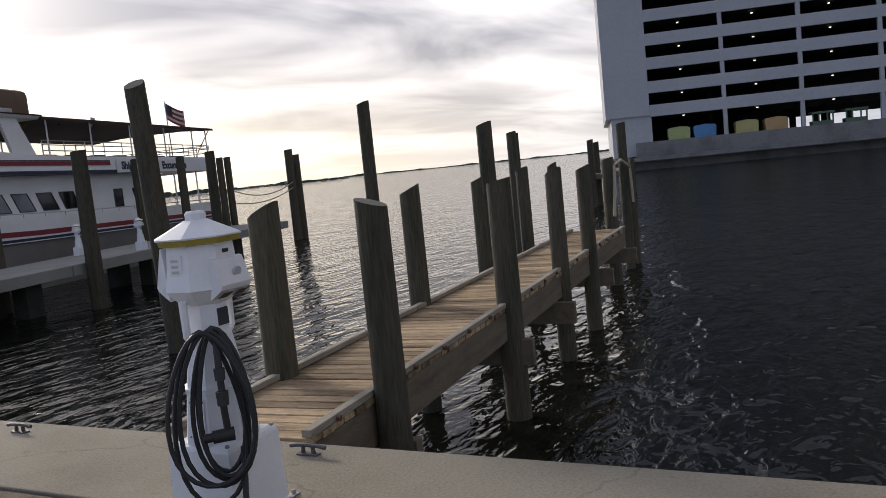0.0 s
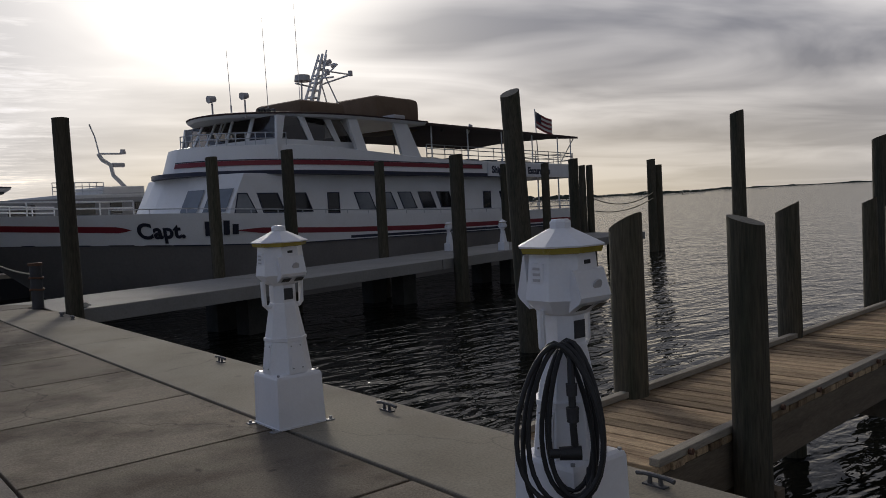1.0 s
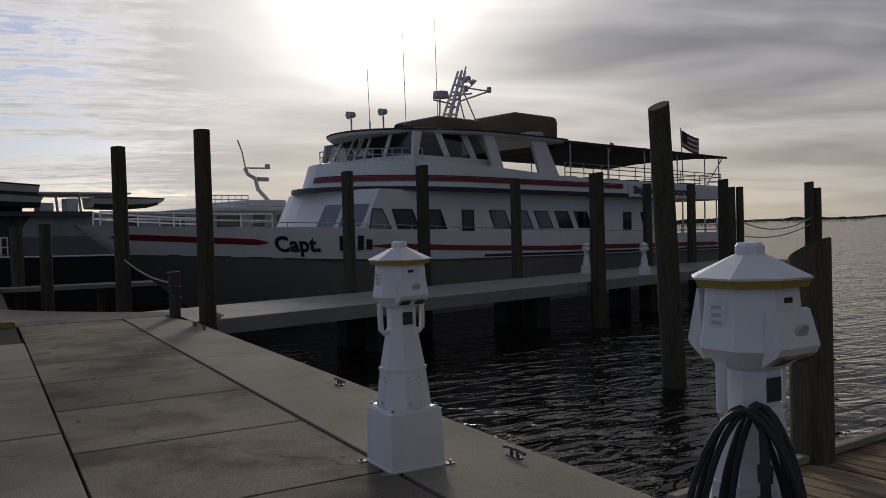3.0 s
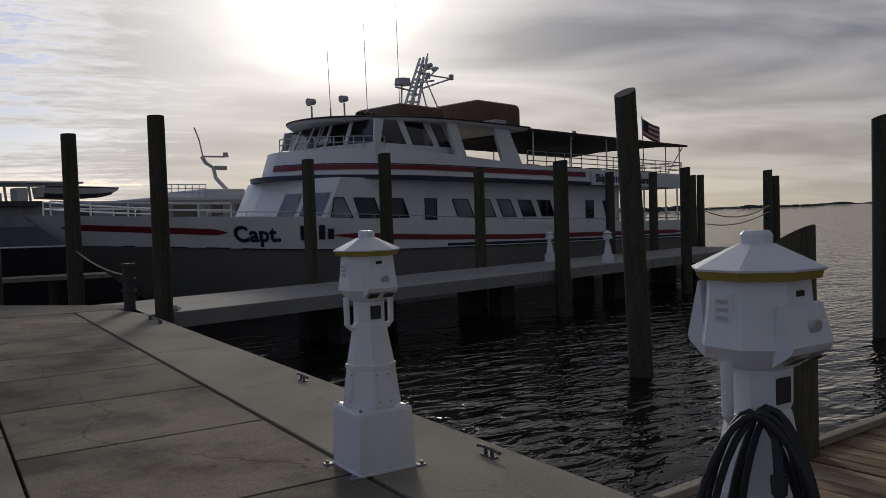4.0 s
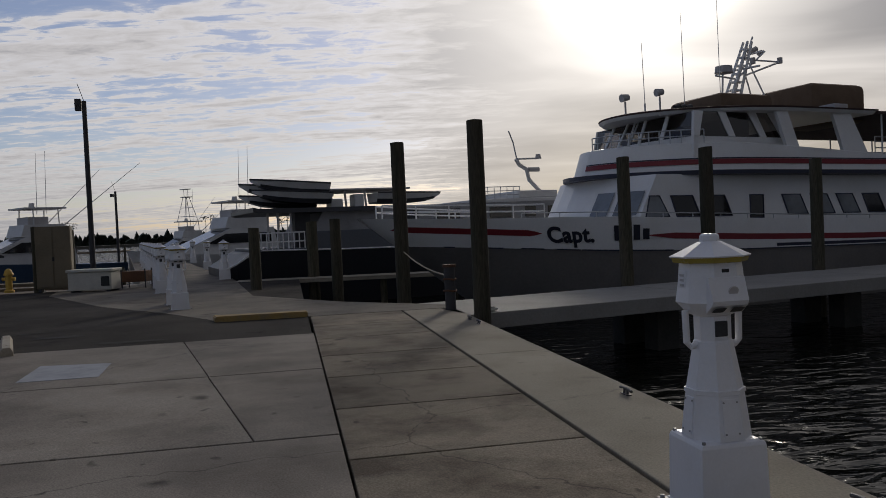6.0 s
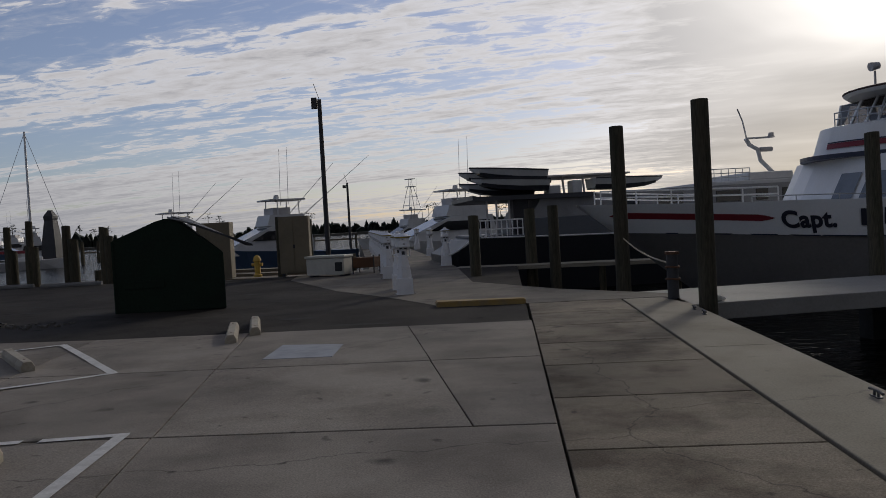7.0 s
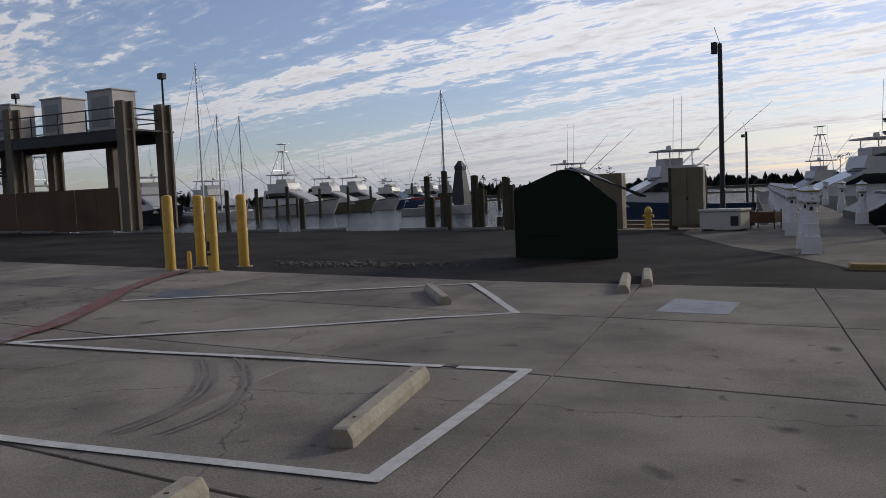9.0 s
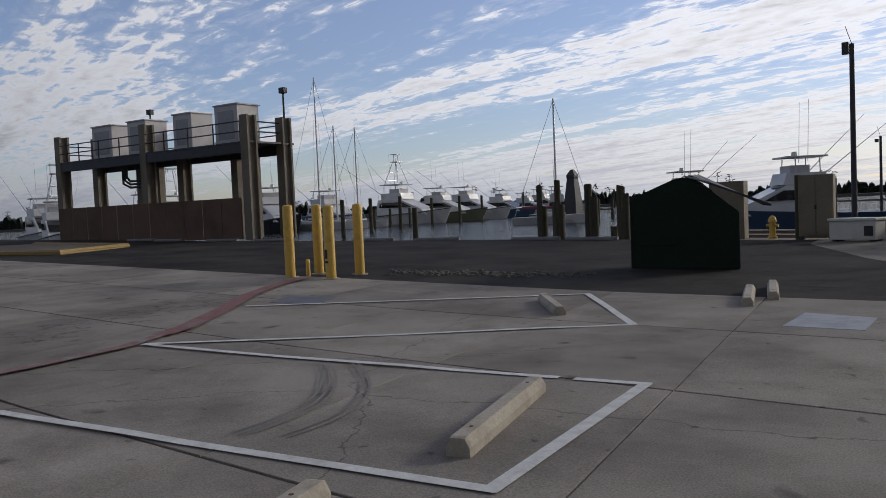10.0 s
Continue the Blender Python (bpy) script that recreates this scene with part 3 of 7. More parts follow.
for dx, dy in ((0.16, 0.0), (0.09, -0.02), (-0.15, -0.12), (-0.21, -0.14), (-0.29, -0.15)):
    pts = [(-6.66 + dx - 1.45 * f ** 2.2, -11.0 + dy + 2.1 * f) for f in [k / 14 for k in range(15)]]
    stripe("trim_tyre_mark", pts, 0.024, TYRE, "faint curved tyre mark on concrete")
PAINT_RED_WORN = material("road_paint_red_worn", (0.215, 0.115, 0.10), 0.85, vary=0.3, scale=5, grain=22, bump=0.1, dark=(0.215, 0.2, 0.188), wear=0.8)
stripe("trim_fire_lane", [(-10.6, -13.5), (-10.85, -12.0), (-10.95, -10.8), (-11.2, -9.6), (-11.6, -8.85)], 0.2, PAINT_RED_WORN, "nearly worn-off red fire lane stripe on concrete")
stripe("trim_fire_lane", [(-11.6, -8.85), (-11.9, -8.3), (-13.1, -6.8), (-14.3, -5.45), (-15.3, -4.0), (-16.0, -2.6)], 0.30, PAINT_RED, "faded red fire lane stripe on concrete")

TAR = material("tar_patch", (0.014, 0.013, 0.012), 0.8, vary=0.3, scale=6, grain=60, bump=0.3, spec=0.2)
rng = random.Random(23)
for k in range(26):
    x, y = rng.uniform(-22, -4), rng.uniform(-1.7, 6.5)
    w, h, turn = rng.uniform(0.15, 0.7), rng.uniform(0.05, 0.16), rng.uniform(-0.5, 0.3)
    bm = B()
    pts = []
    for q in range(11):
        a = q * math.tau / 11
        r = rng.uniform(0.6, 1.1)
        u, v = w * r * math.cos(a), h * r * math.sin(a)
        px, py = x + u * math.cos(turn) - v * math.sin(turn), y + u * math.sin(turn) + v * math.cos(turn)
        pts.append((px, py, rise(px, py) + 0.004))
    bm.faces.new([bm.verts.new(p) for p in pts])
    whole("trim_tar_patch", bm, TAR, "dark tar patch on the worn asphalt", "patch", "tar patches", "structure")
CRUMB = material("asphalt_crumbs", (0.10, 0.092, 0.08), 0.95, vary=0.3, scale=8, grain=60, bump=0.3, rand=0.2)
bm = B()
for k in range(240):
    f = rng.random()
    x, y = -15.2 + 4.6 * f + rng.gauss(0, 0.25), -0.6 + 0.7 * f + rng.gauss(0, 0.28)
    r = rng.uniform(0.015, 0.05)
    z = rise(x, y)
    box(bm, x - r, y - r * 0.8, z - 0.005, x + r * rng.uniform(0.6, 1.2), y + r, z + r * 0.7)
whole("asphalt_crumbs", bm, CRUMB, "broken asphalt crumbs strewn on the roadway", "rubble", kind="stuff")

# ---- timber finger pier ----
PIER_T = math.atan2(0.075, 1.0)
pier = thing("timber_pier", pose(0.98, -12.72, 0, 0, 0, math.degrees(PIER_T)), "weathered timber finger pier with plank deck and kerbs", "pier", kind="structure")
PIER_LEN, PIER_HALF = 11.6, 0.50
plank_me = None
x, k = 0.0, 0
while x < PIER_LEN:
    if plank_me is None:
        bm = B()
        box(bm, 0.006, -PIER_HALF - 0.02, -0.045, 0.134, PIER_HALF + 0.02, 0.0, 0.006)
        plank_me = mesh_from("plank", bm)
        plank_me.materials.append(PLANK)
    ob = new("plank", plank_me)
    ob.parent = pier
    ob.matrix_basis = pose(x, random.uniform(-0.012, 0.012), random.uniform(-0.003, 0.003), 0, 0, random.uniform(-0.25, 0.25))
    x += 0.1405
    k += 1
for side in (-1, 1):
    x = 0.0
    for n in (3.9, 4.1, 3.6):
        bm = B()
        box(bm, x, side * PIER_HALF - 0.03, 0.008, x + n - 0.02, side * PIER_HALF + 0.04, 0.055, 0.006)
        part("kerb", bm, KERB_WOOD, pier)
        bm = B()
        box(bm, x, side * (PIER_HALF - 0.02) - 0.035, -0.34, x + n - 0.01, side * (PIER_HALF - 0.02) + 0.035, -0.048, 0.006)
        part("stringer", bm, BEAM_WOOD, pier)
        for q in range(int(n / 0.6)):
            bm = B()
            rod(bm, (x + 0.3 + q * 0.6, side * (PIER_HALF + 0.04), 0.03), (x + 0.3 + q * 0.6, side * (PIER_HALF + 0.062), 0.03), 0.02, seg=8)
            part("bolt", bm, RUST, pier)
        x += n
for x in (1.0, 4.0, 6.0, 8.8, 11.3):
    bm = B()
    box(bm, x - 0.05, -0.75, -0.62, x + 0.05, 0.75, -0.345, 0.006)
    part("cross_beam", bm, BEAM_WOOD, pier)

# ---- piles ----
def pile(x, y, top, r, slant=0.0, lean=(0, 0), turn=None, group="timber piles in the harbour", label="weathered round timber mooring pile with a slanted top"):
    t = thing("mooring_pile", pose(x, y, WATER_Z - 1.4), label, "pile", group)
    h = top - (WATER_Z - 1.4)
    bm = B()
    seg, rows = 20, 9
    rings = []
    rng = random.Random(int(x * 977 + y * 131))
    wob = [rng.uniform(-0.025, 0.025) for _ in range(seg)]
    turn = -math.pi / 2 + rng.uniform(-0.5, 0.5) if turn is None else turn
    for i in range(rows):
        f = i / (rows - 1)
        rr = r * (1.06 - 0.12 * f)
        ring = []
        for q in range(seg):
            a = q * math.tau / seg
            z = h * f + (slant * r * math.cos(a - turn) if i == rows - 1 else 0)
            ring.append((rr * (1 + wob[q] * math.sin(3 * f + q)) * math.cos(a) + lean[0] * f, rr * (1 + wob[q]) * math.sin(a) + lean[1] * f, z))
        rings.append(ring)
    loft(bm, rings, cap=False)
    bm.verts.ensure_lookup_table()
    part("shaft", bm, PILE, t, smooth=True)
    bm = B()
    bm.faces.new([bm.verts.new((p[0] * 0.995 + lean[0] * 0.005, p[1] * 0.995 + lean[1] * 0.005, p[2] + 0.002)) for p in rings[-1]])
    part("sawn_top", bm, PILE_TOP, t, "grey sawn end grain")
    return t


for x, y, top, r, s in ((2.26, -12.10, 1.31, 0.13, 0.5), (1.91, -13.28, 1.32, 0.118, -0.3), (5.13, -11.84, 1.30, 0.12, 0.45), (10.33, -11.23, 1.32, 0.115, 0.45), (7.42, -12.74, 1.30, 0.115, 0.5),
                        (9.25, -12.61, 1.29, 0.12, 0.4), (5.02, -12.94, 1.31, 0.135, 0.2), (7.77, -11.50, 1.28, 0.09, 0.4), (12.48, -11.06, 1.33, 0.10, 0.5), (13.28, -11.95, 1.33, 0.13, 0.3)):
    pile(x, y, top, r, s, group="short piles along the timber pier", label="squat green-stained timber pile beside the plank pier")
for x, y, top, r, s in ((13.9, -6.1, 3.18, 0.155, 0.3), (11.4, -10.16, 2.22, 0.155, 0.3), (17.5, -8.36, 2.22, 0.14, 0.2), (17.85, -8.30, 2.18, 0.13, 0.2), (15.47, -11.74, 2.07, 0.11, 0.2),
                        (16.23, -11.68, 1.13, 0.13, 0.2), (28.3, 6.83, 3.0, 0.2, 0.1), (28.95, 6.95, 2.75, 0.2, 0.1), (36.0, -5.3, 2.07, 0.16, 0.2), (37.4, -5.2, 1.95, 0.16, 0.2)):
    pile(x, y, top, r, s)
pile(7.52, -5.84, 3.44, 0.185, 0.5, lean=(0.24, 0.55), turn=0.2, label="tall leaning timber mooring pile with a pale sawn top")
for x, y, top, r, s in ((1.17, -1.21, 3.28, 0.145, 0.05), (0.72, 5.2, 3.62, 0.175, 0.05), (5.51, 2.74, 2.90, 0.15, 0.1), (7.83, 3.26, 3.12, 0.17, 0.1), (11.2, 3.9, 2.82, 0.155, 0.1), (11.72, 0.98, 2.80, 0.2, 0.1),
                        (17.6, 5.28, 2.79, 0.16, 0.1), (20.3, 5.85, 2.84, 0.16, 0.1), (18.1, 2.45, 2.76, 0.17, 0.1), (23.1, 6.43, 2.76, 0.15, 0.1), (23.7, 6.55, 2.77, 0.15, 0.1),
                        (-2.95, 8.75, 1.72, 0.16, 0.1), (-0.6, 10.2, 1.9, 0.17, 0.1), (-1.2, 14.0, 1.9, 0.2, 0.1)):
    pile(x, y, top, r, s, group="piles round the excursion boat", label="dark tarred timber pile beside the concrete finger pier")

# ---- concrete finger pier ----
FT = math.atan(0.21)
BERTH = pose(0, 1.75, 0, 0, 0, math.degrees(FT))
finger = thing("finger_pier", pose(0.98, -1.07, 0, 0, 0, math.degrees(FT)), "pale concrete finger pier on square columns", "pier", kind="structure")
x = 0.0
for n in (5.2, 5.2, 5.2, 5.1, 2.3):
    bm = B()
    box(bm, x, 0, -0.28, x + n - 0.03, 2.68, 0.0, 0.015)
    part("deck_slab", bm, CONCRETE_PIER, finger)
    # columns painted dark to stand for the shade below the deck
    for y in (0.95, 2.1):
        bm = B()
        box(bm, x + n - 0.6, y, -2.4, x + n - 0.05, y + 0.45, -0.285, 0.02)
        part("column", bm, UNDERDECK_SHADE, finger, "concrete column darkened for the shade under the deck")
    x += n


# ---- excursion boat ----
def along(u, stops):
    """A value given at stations along the boat, straight in between."""
    for (a, va), (b, vb) in zip(stops, stops[1:]):
        if u <= b:
            return va + (vb - va) * max(0.0, (u - a)) / (b - a)
    return stops[-1][1]


def sheer(u):
    """The top of the hull side: high at the bow, low aft."""
    return along(u, ((1.24, 1.84), (3, 1.75), (4.6, 1.68), (7, 1.62), (9, 1.52), (11.3, 1.42), (15.3, 1.24), (20, 1.09), (26, 0.99), (28.6, 0.97)))


def half(u):
    """Half the beam at a distance from the bow."""
    f = max(0.0, min(1.0, (u - 1.24) / 9.0))
    return 3.2 * math.sin(f * math.pi / 2) ** 0.8


def low_edge(u):
    """Where the white topside meets the grey hull."""
    return along(u, ((1.24, 1.02), (3, 0.93), (5.2, 0.80), (7, 0.68), (11.3, 0.49), (16.8, 0.37), (28.6, 0.17)))


def keel_pull(u):
    """How far the bow sweeps aft towards the water."""
    return 4.4 * max(0.0, 1 - (u - 1.24) / 7.5) ** 1.5


MID = 6.2
US = [1.24, 1.5, 1.9, 2.4, 3.0, 3.8, 4.6, 5.6, 6.6, 8.0, 9.6, 11.5, 14, 17, 20, 23, 26, 28.6]
boat = thing("excursion_boat", BERTH, "large white and grey two-deck excursion boat with red stripes", "boat")


def side_point(u, z, out=0.0):
    """A point of the near topside at a height."""
    top, bot = sheer(u), WATER_Z - 0.4
    f = max(0.0, min(1.0, (z - bot) / (top - bot)))
    flare = 1 - 0.55 * (1 - f) ** 1.3 * max(0.0, 1 - (u - 1.24) / 9.0)
    b = half(u) * flare
    pull = keel_pull(u) * (1 - f)
    return Vector((u + pull, MID - b - out, z))


def mirror(p):
    return Vector((p.x, 2 * MID - p.y, p.z))


bm = B()
rings = []
for u in US:
    zs = [WATER_Z - 0.4, WATER_Z, -0.6, 0.0, low_edge(u)]
    l = [side_point(u, z) for z in zs]
    rings.append([*l, *[mirror(p) for p in l[::-1]]])
loft(bm, rings, cap=True)
part("hull", bm, GREY_HULL, boat, "grey lower hull", smooth=True)
bm = B()
rings = []
for u in US:
    zs = [low_edge(u), (low_edge(u) + sheer(u)) / 2, sheer(u)]
    l = [side_point(u, z, 0.03) for z in zs]
    i = [Vector((p.x, p.y + 0.1, p.z)) for p in l[::-1]]
    rings.append([*l, i[0], *[mirror(i[0])], *[mirror(p) for p in l[::-1]]])
loft(bm, rings, cap=True)
part("topside", bm, WHITE_BOAT, boat, "white bulwark", smooth=True)


def band(name, u0, u1, zc, width, mat, label, point=True, n=22):
    bm = B()
    rows = []
    for k in range(n + 1):
        u = u0 + (u1 - u0) * k / n
        w = width / 2
        if point and u - u0 < 0.28:
            w *= (u - u0) / 0.28
        if point and u1 - u < 0.28:
            w *= (u1 - u) / 0.28
        c = zc(u)
        rows.append([side_point(u, c - max(w, 0.004), 0.036), side_point(u, c + max(w, 0.004), 0.036)])
    vs = [[bm.verts.new(p) for p in r] for r in rows]
    for p, q in zip(vs, vs[1:]):
        bm.faces.new((p[0], q[0], q[1], p[1]))
    return part(name, bm, mat, boat, label, smooth=True)


def red_z(u):
    return along(u, ((2, 1.48), (5.5, 1.22), (8.8, 1.02), (12.5, 0.82), (16.8, 0.66), (28.6, 0.45)))


band("stripe", 1.62, 5.55, red_z, 0.17, RED_STRIPE, "red arrow-ended stripe")
band("stripe", 8.6, 28.4, red_z, 0.17, RED_STRIPE, "red arrow-ended stripe")
band("rub_rail", 13.2, 28.5, lambda u: low_edge(u) + 0.10, 0.09, NAVY, "dark rubbing strake", point=False)
band("boot_line", 1.5, 28.5, lambda u: low_edge(u) + 0.005, 0.03, NAVY, "", point=False)


def text_mesh(body, size):
    cu = bpy.data.curves.new("lettering", "FONT")
    cu.body, cu.size, cu.extrude, cu.space_character = body, size, 0.004, 1.05
    cu.offset = 0.02
    tmp = bpy.data.objects.new("lettering", cu)
    scene.collection.objects.link(tmp)
    dg = bpy.context.evaluated_depsgraph_get()
    me = bpy.data.meshes.new_from_object(tmp.evaluated_get(dg))
    bpy.data.objects.remove(tmp)
    bpy.data.curves.remove(cu)
    return me


# the readable title, and plain bars for the name after it
me = text_mesh("Capt.", 0.60)
for v in me.vertices:
    p = side_point(5.68 + v.co.x * 0.98, red_z(5.9) - 0.23 + v.co.y - 0.03 * v.co.x, 0.042 + v.co.z)
    v.co = p
ob = new("lettering", me)
me.materials.append(LETTER)
ob.parent = boat
bm = B()
for k in range(4):
    u = 7.62 + k * 0.29
    h = 0.42 if k in (0, 2) else 0.30
    q = [side_point(u, red_z(5.9) - 0.27, 0.042), side_point(u + 0.2, red_z(5.9) - 0.28, 0.042), side_point(u + 0.2, red_z(5.9) - 0.28 + h, 0.042), side_point(u, red_z(5.9) - 0.27 + h, 0.042)]
    bm.faces.new([bm.verts.new(p) for p in q])
part("name_bars", bm, LETTER, boat, "dark blue bars of a painted name")

# main deck and house
bm = B()
rings = [[side_point(u, sheer(u) - 0.30, -0.08), mirror(side_point(u, sheer(u) - 0.30, -0.08))] for u in US[1:]]
loft(bm, rings, cap=False, closed=False)
part("main_deck", bm, BLUE_GREY, boat)
HS = 3.55                      # near face of the house
house_pts = [(8.2, 5.5), (8.38, 4.55), (8.75, HS), (24.0, HS), (24.0, 2 * MID - HS), (8.75, 2 * MID - HS), (8.38, 2 * MID - 4.55), (8.2, 2 * MID - 5.5)]
bm = B()
rings = []
for z, tilt in ((0.55, 0.0), (1.45, 0.02), (2.62, 0.62)):
    rings.append([(x + (tilt if x < 9 else 0), y, z) for x, y in house_pts])
loft(bm, rings)
part("deckhouse", bm, WHITE_BOAT, boat, "white deckhouse wall")


def side_window(us, z0, z1, y, name="window", dark=GLASS, frame_mat=NAVY):
    """A framed window in the near side; us: its foot's ends, then its head's ends."""
    bm = B()
    q = [(us[0], z0), (us[1], z0), (us[2], z1), (us[3], z1)]
    cx, cz = sum(p[0] for p in q) / 4, sum(p[1] for p in q) / 4
    out = [(cx + (a - cx) * 1.09, cz + (b - cz) * 1.10) for a, b in q]
    o = [[bm.verts.new((a, yy, b)) for a, b in out] for yy in (y, y - 0.03)]
    i = [[bm.verts.new((a, yy, b)) for a, b in q] for yy in (y - 0.03, y - 0.008)]
    for k in range(4):
        j = (k + 1) % 4
        bm.faces.new((o[0][k], o[0][j], o[1][j], o[1][k]))
        bm.faces.new((o[1][k], o[1][j], i[0][j], i[0][k]))
        bm.faces.new((i[0][k], i[0][j], i[1][j], i[1][k]))
    fr = part(name, bm, frame_mat, boat, "dark window frame" if frame_mat == NAVY else "white window frame")
    bm = B()
    bm.faces.new([bm.verts.new((a, y - 0.012, b)) for a, b in q])
    part("pane", bm, dark, fr, "tinted glass")
    return fr


# a few panes get the pale glass with sky reflection painted in
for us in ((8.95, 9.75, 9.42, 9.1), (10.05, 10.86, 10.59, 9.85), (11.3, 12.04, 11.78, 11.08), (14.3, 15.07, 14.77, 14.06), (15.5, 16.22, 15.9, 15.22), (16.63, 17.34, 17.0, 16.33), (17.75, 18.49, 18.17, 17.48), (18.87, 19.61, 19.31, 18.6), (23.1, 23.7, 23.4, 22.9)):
    side_window(us, 1.40, 1.98, HS, dark=GLASS_SKY_PAINT if 14 < us[0] < 17.5 or us[0] < 9 else GLASS)
for u in (12.78, 21.7):
    side_window((u, u + 0.5, u + 0.5, u), 1.32, 1.98, HS, "door_window")
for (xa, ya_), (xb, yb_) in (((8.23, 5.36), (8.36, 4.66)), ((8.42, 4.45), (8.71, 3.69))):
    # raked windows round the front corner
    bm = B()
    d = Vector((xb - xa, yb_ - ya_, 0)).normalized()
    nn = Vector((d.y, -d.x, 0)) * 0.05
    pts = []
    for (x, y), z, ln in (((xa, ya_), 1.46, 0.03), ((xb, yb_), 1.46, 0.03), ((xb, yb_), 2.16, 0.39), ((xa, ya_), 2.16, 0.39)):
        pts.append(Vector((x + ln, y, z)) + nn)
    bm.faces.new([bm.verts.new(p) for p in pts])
    part("front_window", bm, GLASS_SKY_PAINT, boat, "raked window with the sky's reflection in its colour")

# upper deck: slab edge, bulwark, stripes
def deck_outline(front, near, aft, n=10, round_=2.6):
    """Half-rounded deck plan, from the near aft corner round the bow side."""
    far = 2 * MID - near
    pts = [(aft, near)]
    for k in range(n + 1):
        a = math.pi / 2 * k / n
        pts.append((front + round_ * (1 - math.sin(a)), near + (MID - near) * (1 - math.cos(a))))
    pts += [(x, 2 * MID - y) for x, y in pts[::-1]]
    return pts


ud = deck_outline(8.65, 3.02, 28.7, n=18, round_=4.6)


def lean(x):
    return max(0.0, min(1.0, (12.2 - x) / 3.0))


bm = B()
prism(bm, deck_outline(8.25, 2.99, 28.7, n=18, round_=4.6), 2.60, 2.72)
part("upper_deck", bm, NAVY, boat, "upper deck edge with a navy moulding")
bm = B()
def bul(x):
    return 3.56 if x < 12 else 3.56 - 0.31 * min(1.0, (x - 12) / 6)


dense = []
for (xa, ya_), (xb, yb_) in zip(ud, ud[1:]):
    n = 8 if abs(xb - xa) > 6 else 1
    dense += [(xa + (xb - xa) * k / n, ya_ + (yb_ - ya_) * k / n) for k in range(n)]
dense.append(ud[-1])
loft(bm, [[(x, y, 2.723) for x, y in dense], [(x + 0.25 * lean(x), y + (0.05 if y < MID else -0.05), bul(x) - 0.03) for x, y in dense], [(x + 0.35 * lean(x), y + (0.13 if y < MID else -0.13), bul(x)) for x, y in dense], [(x + 0.45 * lean(x), y + (0.2 if y < MID else -0.2), bul(x)) for x, y in dense], [(x + 0.45 * lean(x), y + (0.2 if y < MID else -0.2), 2.73) for x, y in dense]], cap=False)
part("upper_bulwark", bm, WHITE_BOAT, boat, "white upper bulwark", smooth=True)
bm = B()
keep = [p for p in ud if p[1] <= MID]
for z0, z1, mat, lab in ((2.90, 3.05, RED_STRIPE, "red stripe"), (3.055, 3.09, NAVY, "thin navy stripe")):
    bm = B()
    rows = []
    for z in (z0, z1):
        f = (z - 2.723) / 0.8
        rows.append([bm.verts.new((min(x, 21.0) + (0.25 * f - 0.025) * lean(x), y + 0.05 * f - 0.022, z)) for x, y in keep])
    for k in range(len(keep) - 1):
        bm.faces.new((rows[0][k], rows[0][k + 1], rows[1][k + 1], rows[1][k]))
    part("upper_stripe", bm, mat, boat, lab, smooth=True)

# sign board on the aft bulwark
bm = B()
box(bm, 21.3, 2.93, 2.60, 28.4, 2.985, 3.12, 0.01)
sign = part("sign_board", bm, WHITE_SHELL, boat, "white sign board")
for word, u0 in (("Ship", 21.55), ("Excursions", 24.3)):
    me = text_mesh(word, 0.40)
    for v in me.vertices:
        v.co = Vector((u0 + v.co.x * 1.0, 2.925 - v.co.z, 2.74 + v.co.y))
    ob = new("sign_lettering", me)
    me.materials.append(NAVY)
    ob.parent = sign
for u, w, h in ((22.7, 0.2, 0.22), (22.96, 0.1, 0.22), (23.12, 0.2, 0.22), (23.38, 0.2, 0.22), (23.64, 0.2, 0.3)):
    bm = B()
    box(bm, u, 2.92, 2.74, u + w, 2.93, 2.74 + h)
    part("sign_bar", bm, NAVY, sign, "navy bar of a painted name")

# pilot house with raked front and the solid arch aft of it
PY = 3.55
near_side = [(14.3, PY), (10.75, PY), (10.45, 4.70), (10.33, 5.65)]
ph = near_side + [(x, 2 * MID - y) for x, y in near_side[::-1]]


def ph_at(x, y, z):
    """A point of the pilot house wall's plan carried up its rake."""
    f = max(0.0, (z - 3.74) / 0.78)
    return Vector((x + f * (0.38 if x < 10.6 else 0.12 if x < 12 else -0.3), y + f * (0.1 if y < MID else -0.1), z))


bm = B()
loft(bm, [[ph_at(x, y, z) for x, y in ph] for z in (2.8, 3.74)])
pilot = part("pilot_house", bm, WHITE_BOAT, boat, "white pilot house")
bm = B()
box(bm, 11.2, 5.0, 3.74, 12.0, 7.4, 3.98, 0.04)
part("console", bm, DARK_STEEL, pilot, "dark helm console")
# two dark panels added so the cabin reads shaded through its windows
bm = B()
box(bm, 13.0, 3.8, 3.74, 13.06, 2 * MID - 3.8, 4.49)
part("bulkhead", bm, BROWN_PANEL, pilot, "dark brown panel added behind the windows")
bm = B()
box(bm, 10.9, 3.8, 4.46, 13.0, 2 * MID - 3.8, 4.49)
part("headlining", bm, BROWN_PANEL, pilot)


def on_side(u, z):
    f = max(0.0, (z - 3.74) / 0.78)
    return Vector((u, PY + 0.1 * f, z))


def slab_between(quad, out, thick=0.05):
    """A flat post or header: four corners pushed a little through the wall."""
    bm = B()
    o = [bm.verts.new(p + out * 0.012) for p in quad]
    i = [bm.verts.new(p - out * thick) for p in quad]
    bm.faces.new(o), bm.faces.new(i[::-1])
    for k in range(4):
        bm.faces.new((o[k], i[k], i[(k + 1) % 4], o[(k + 1) % 4]))
    return bm


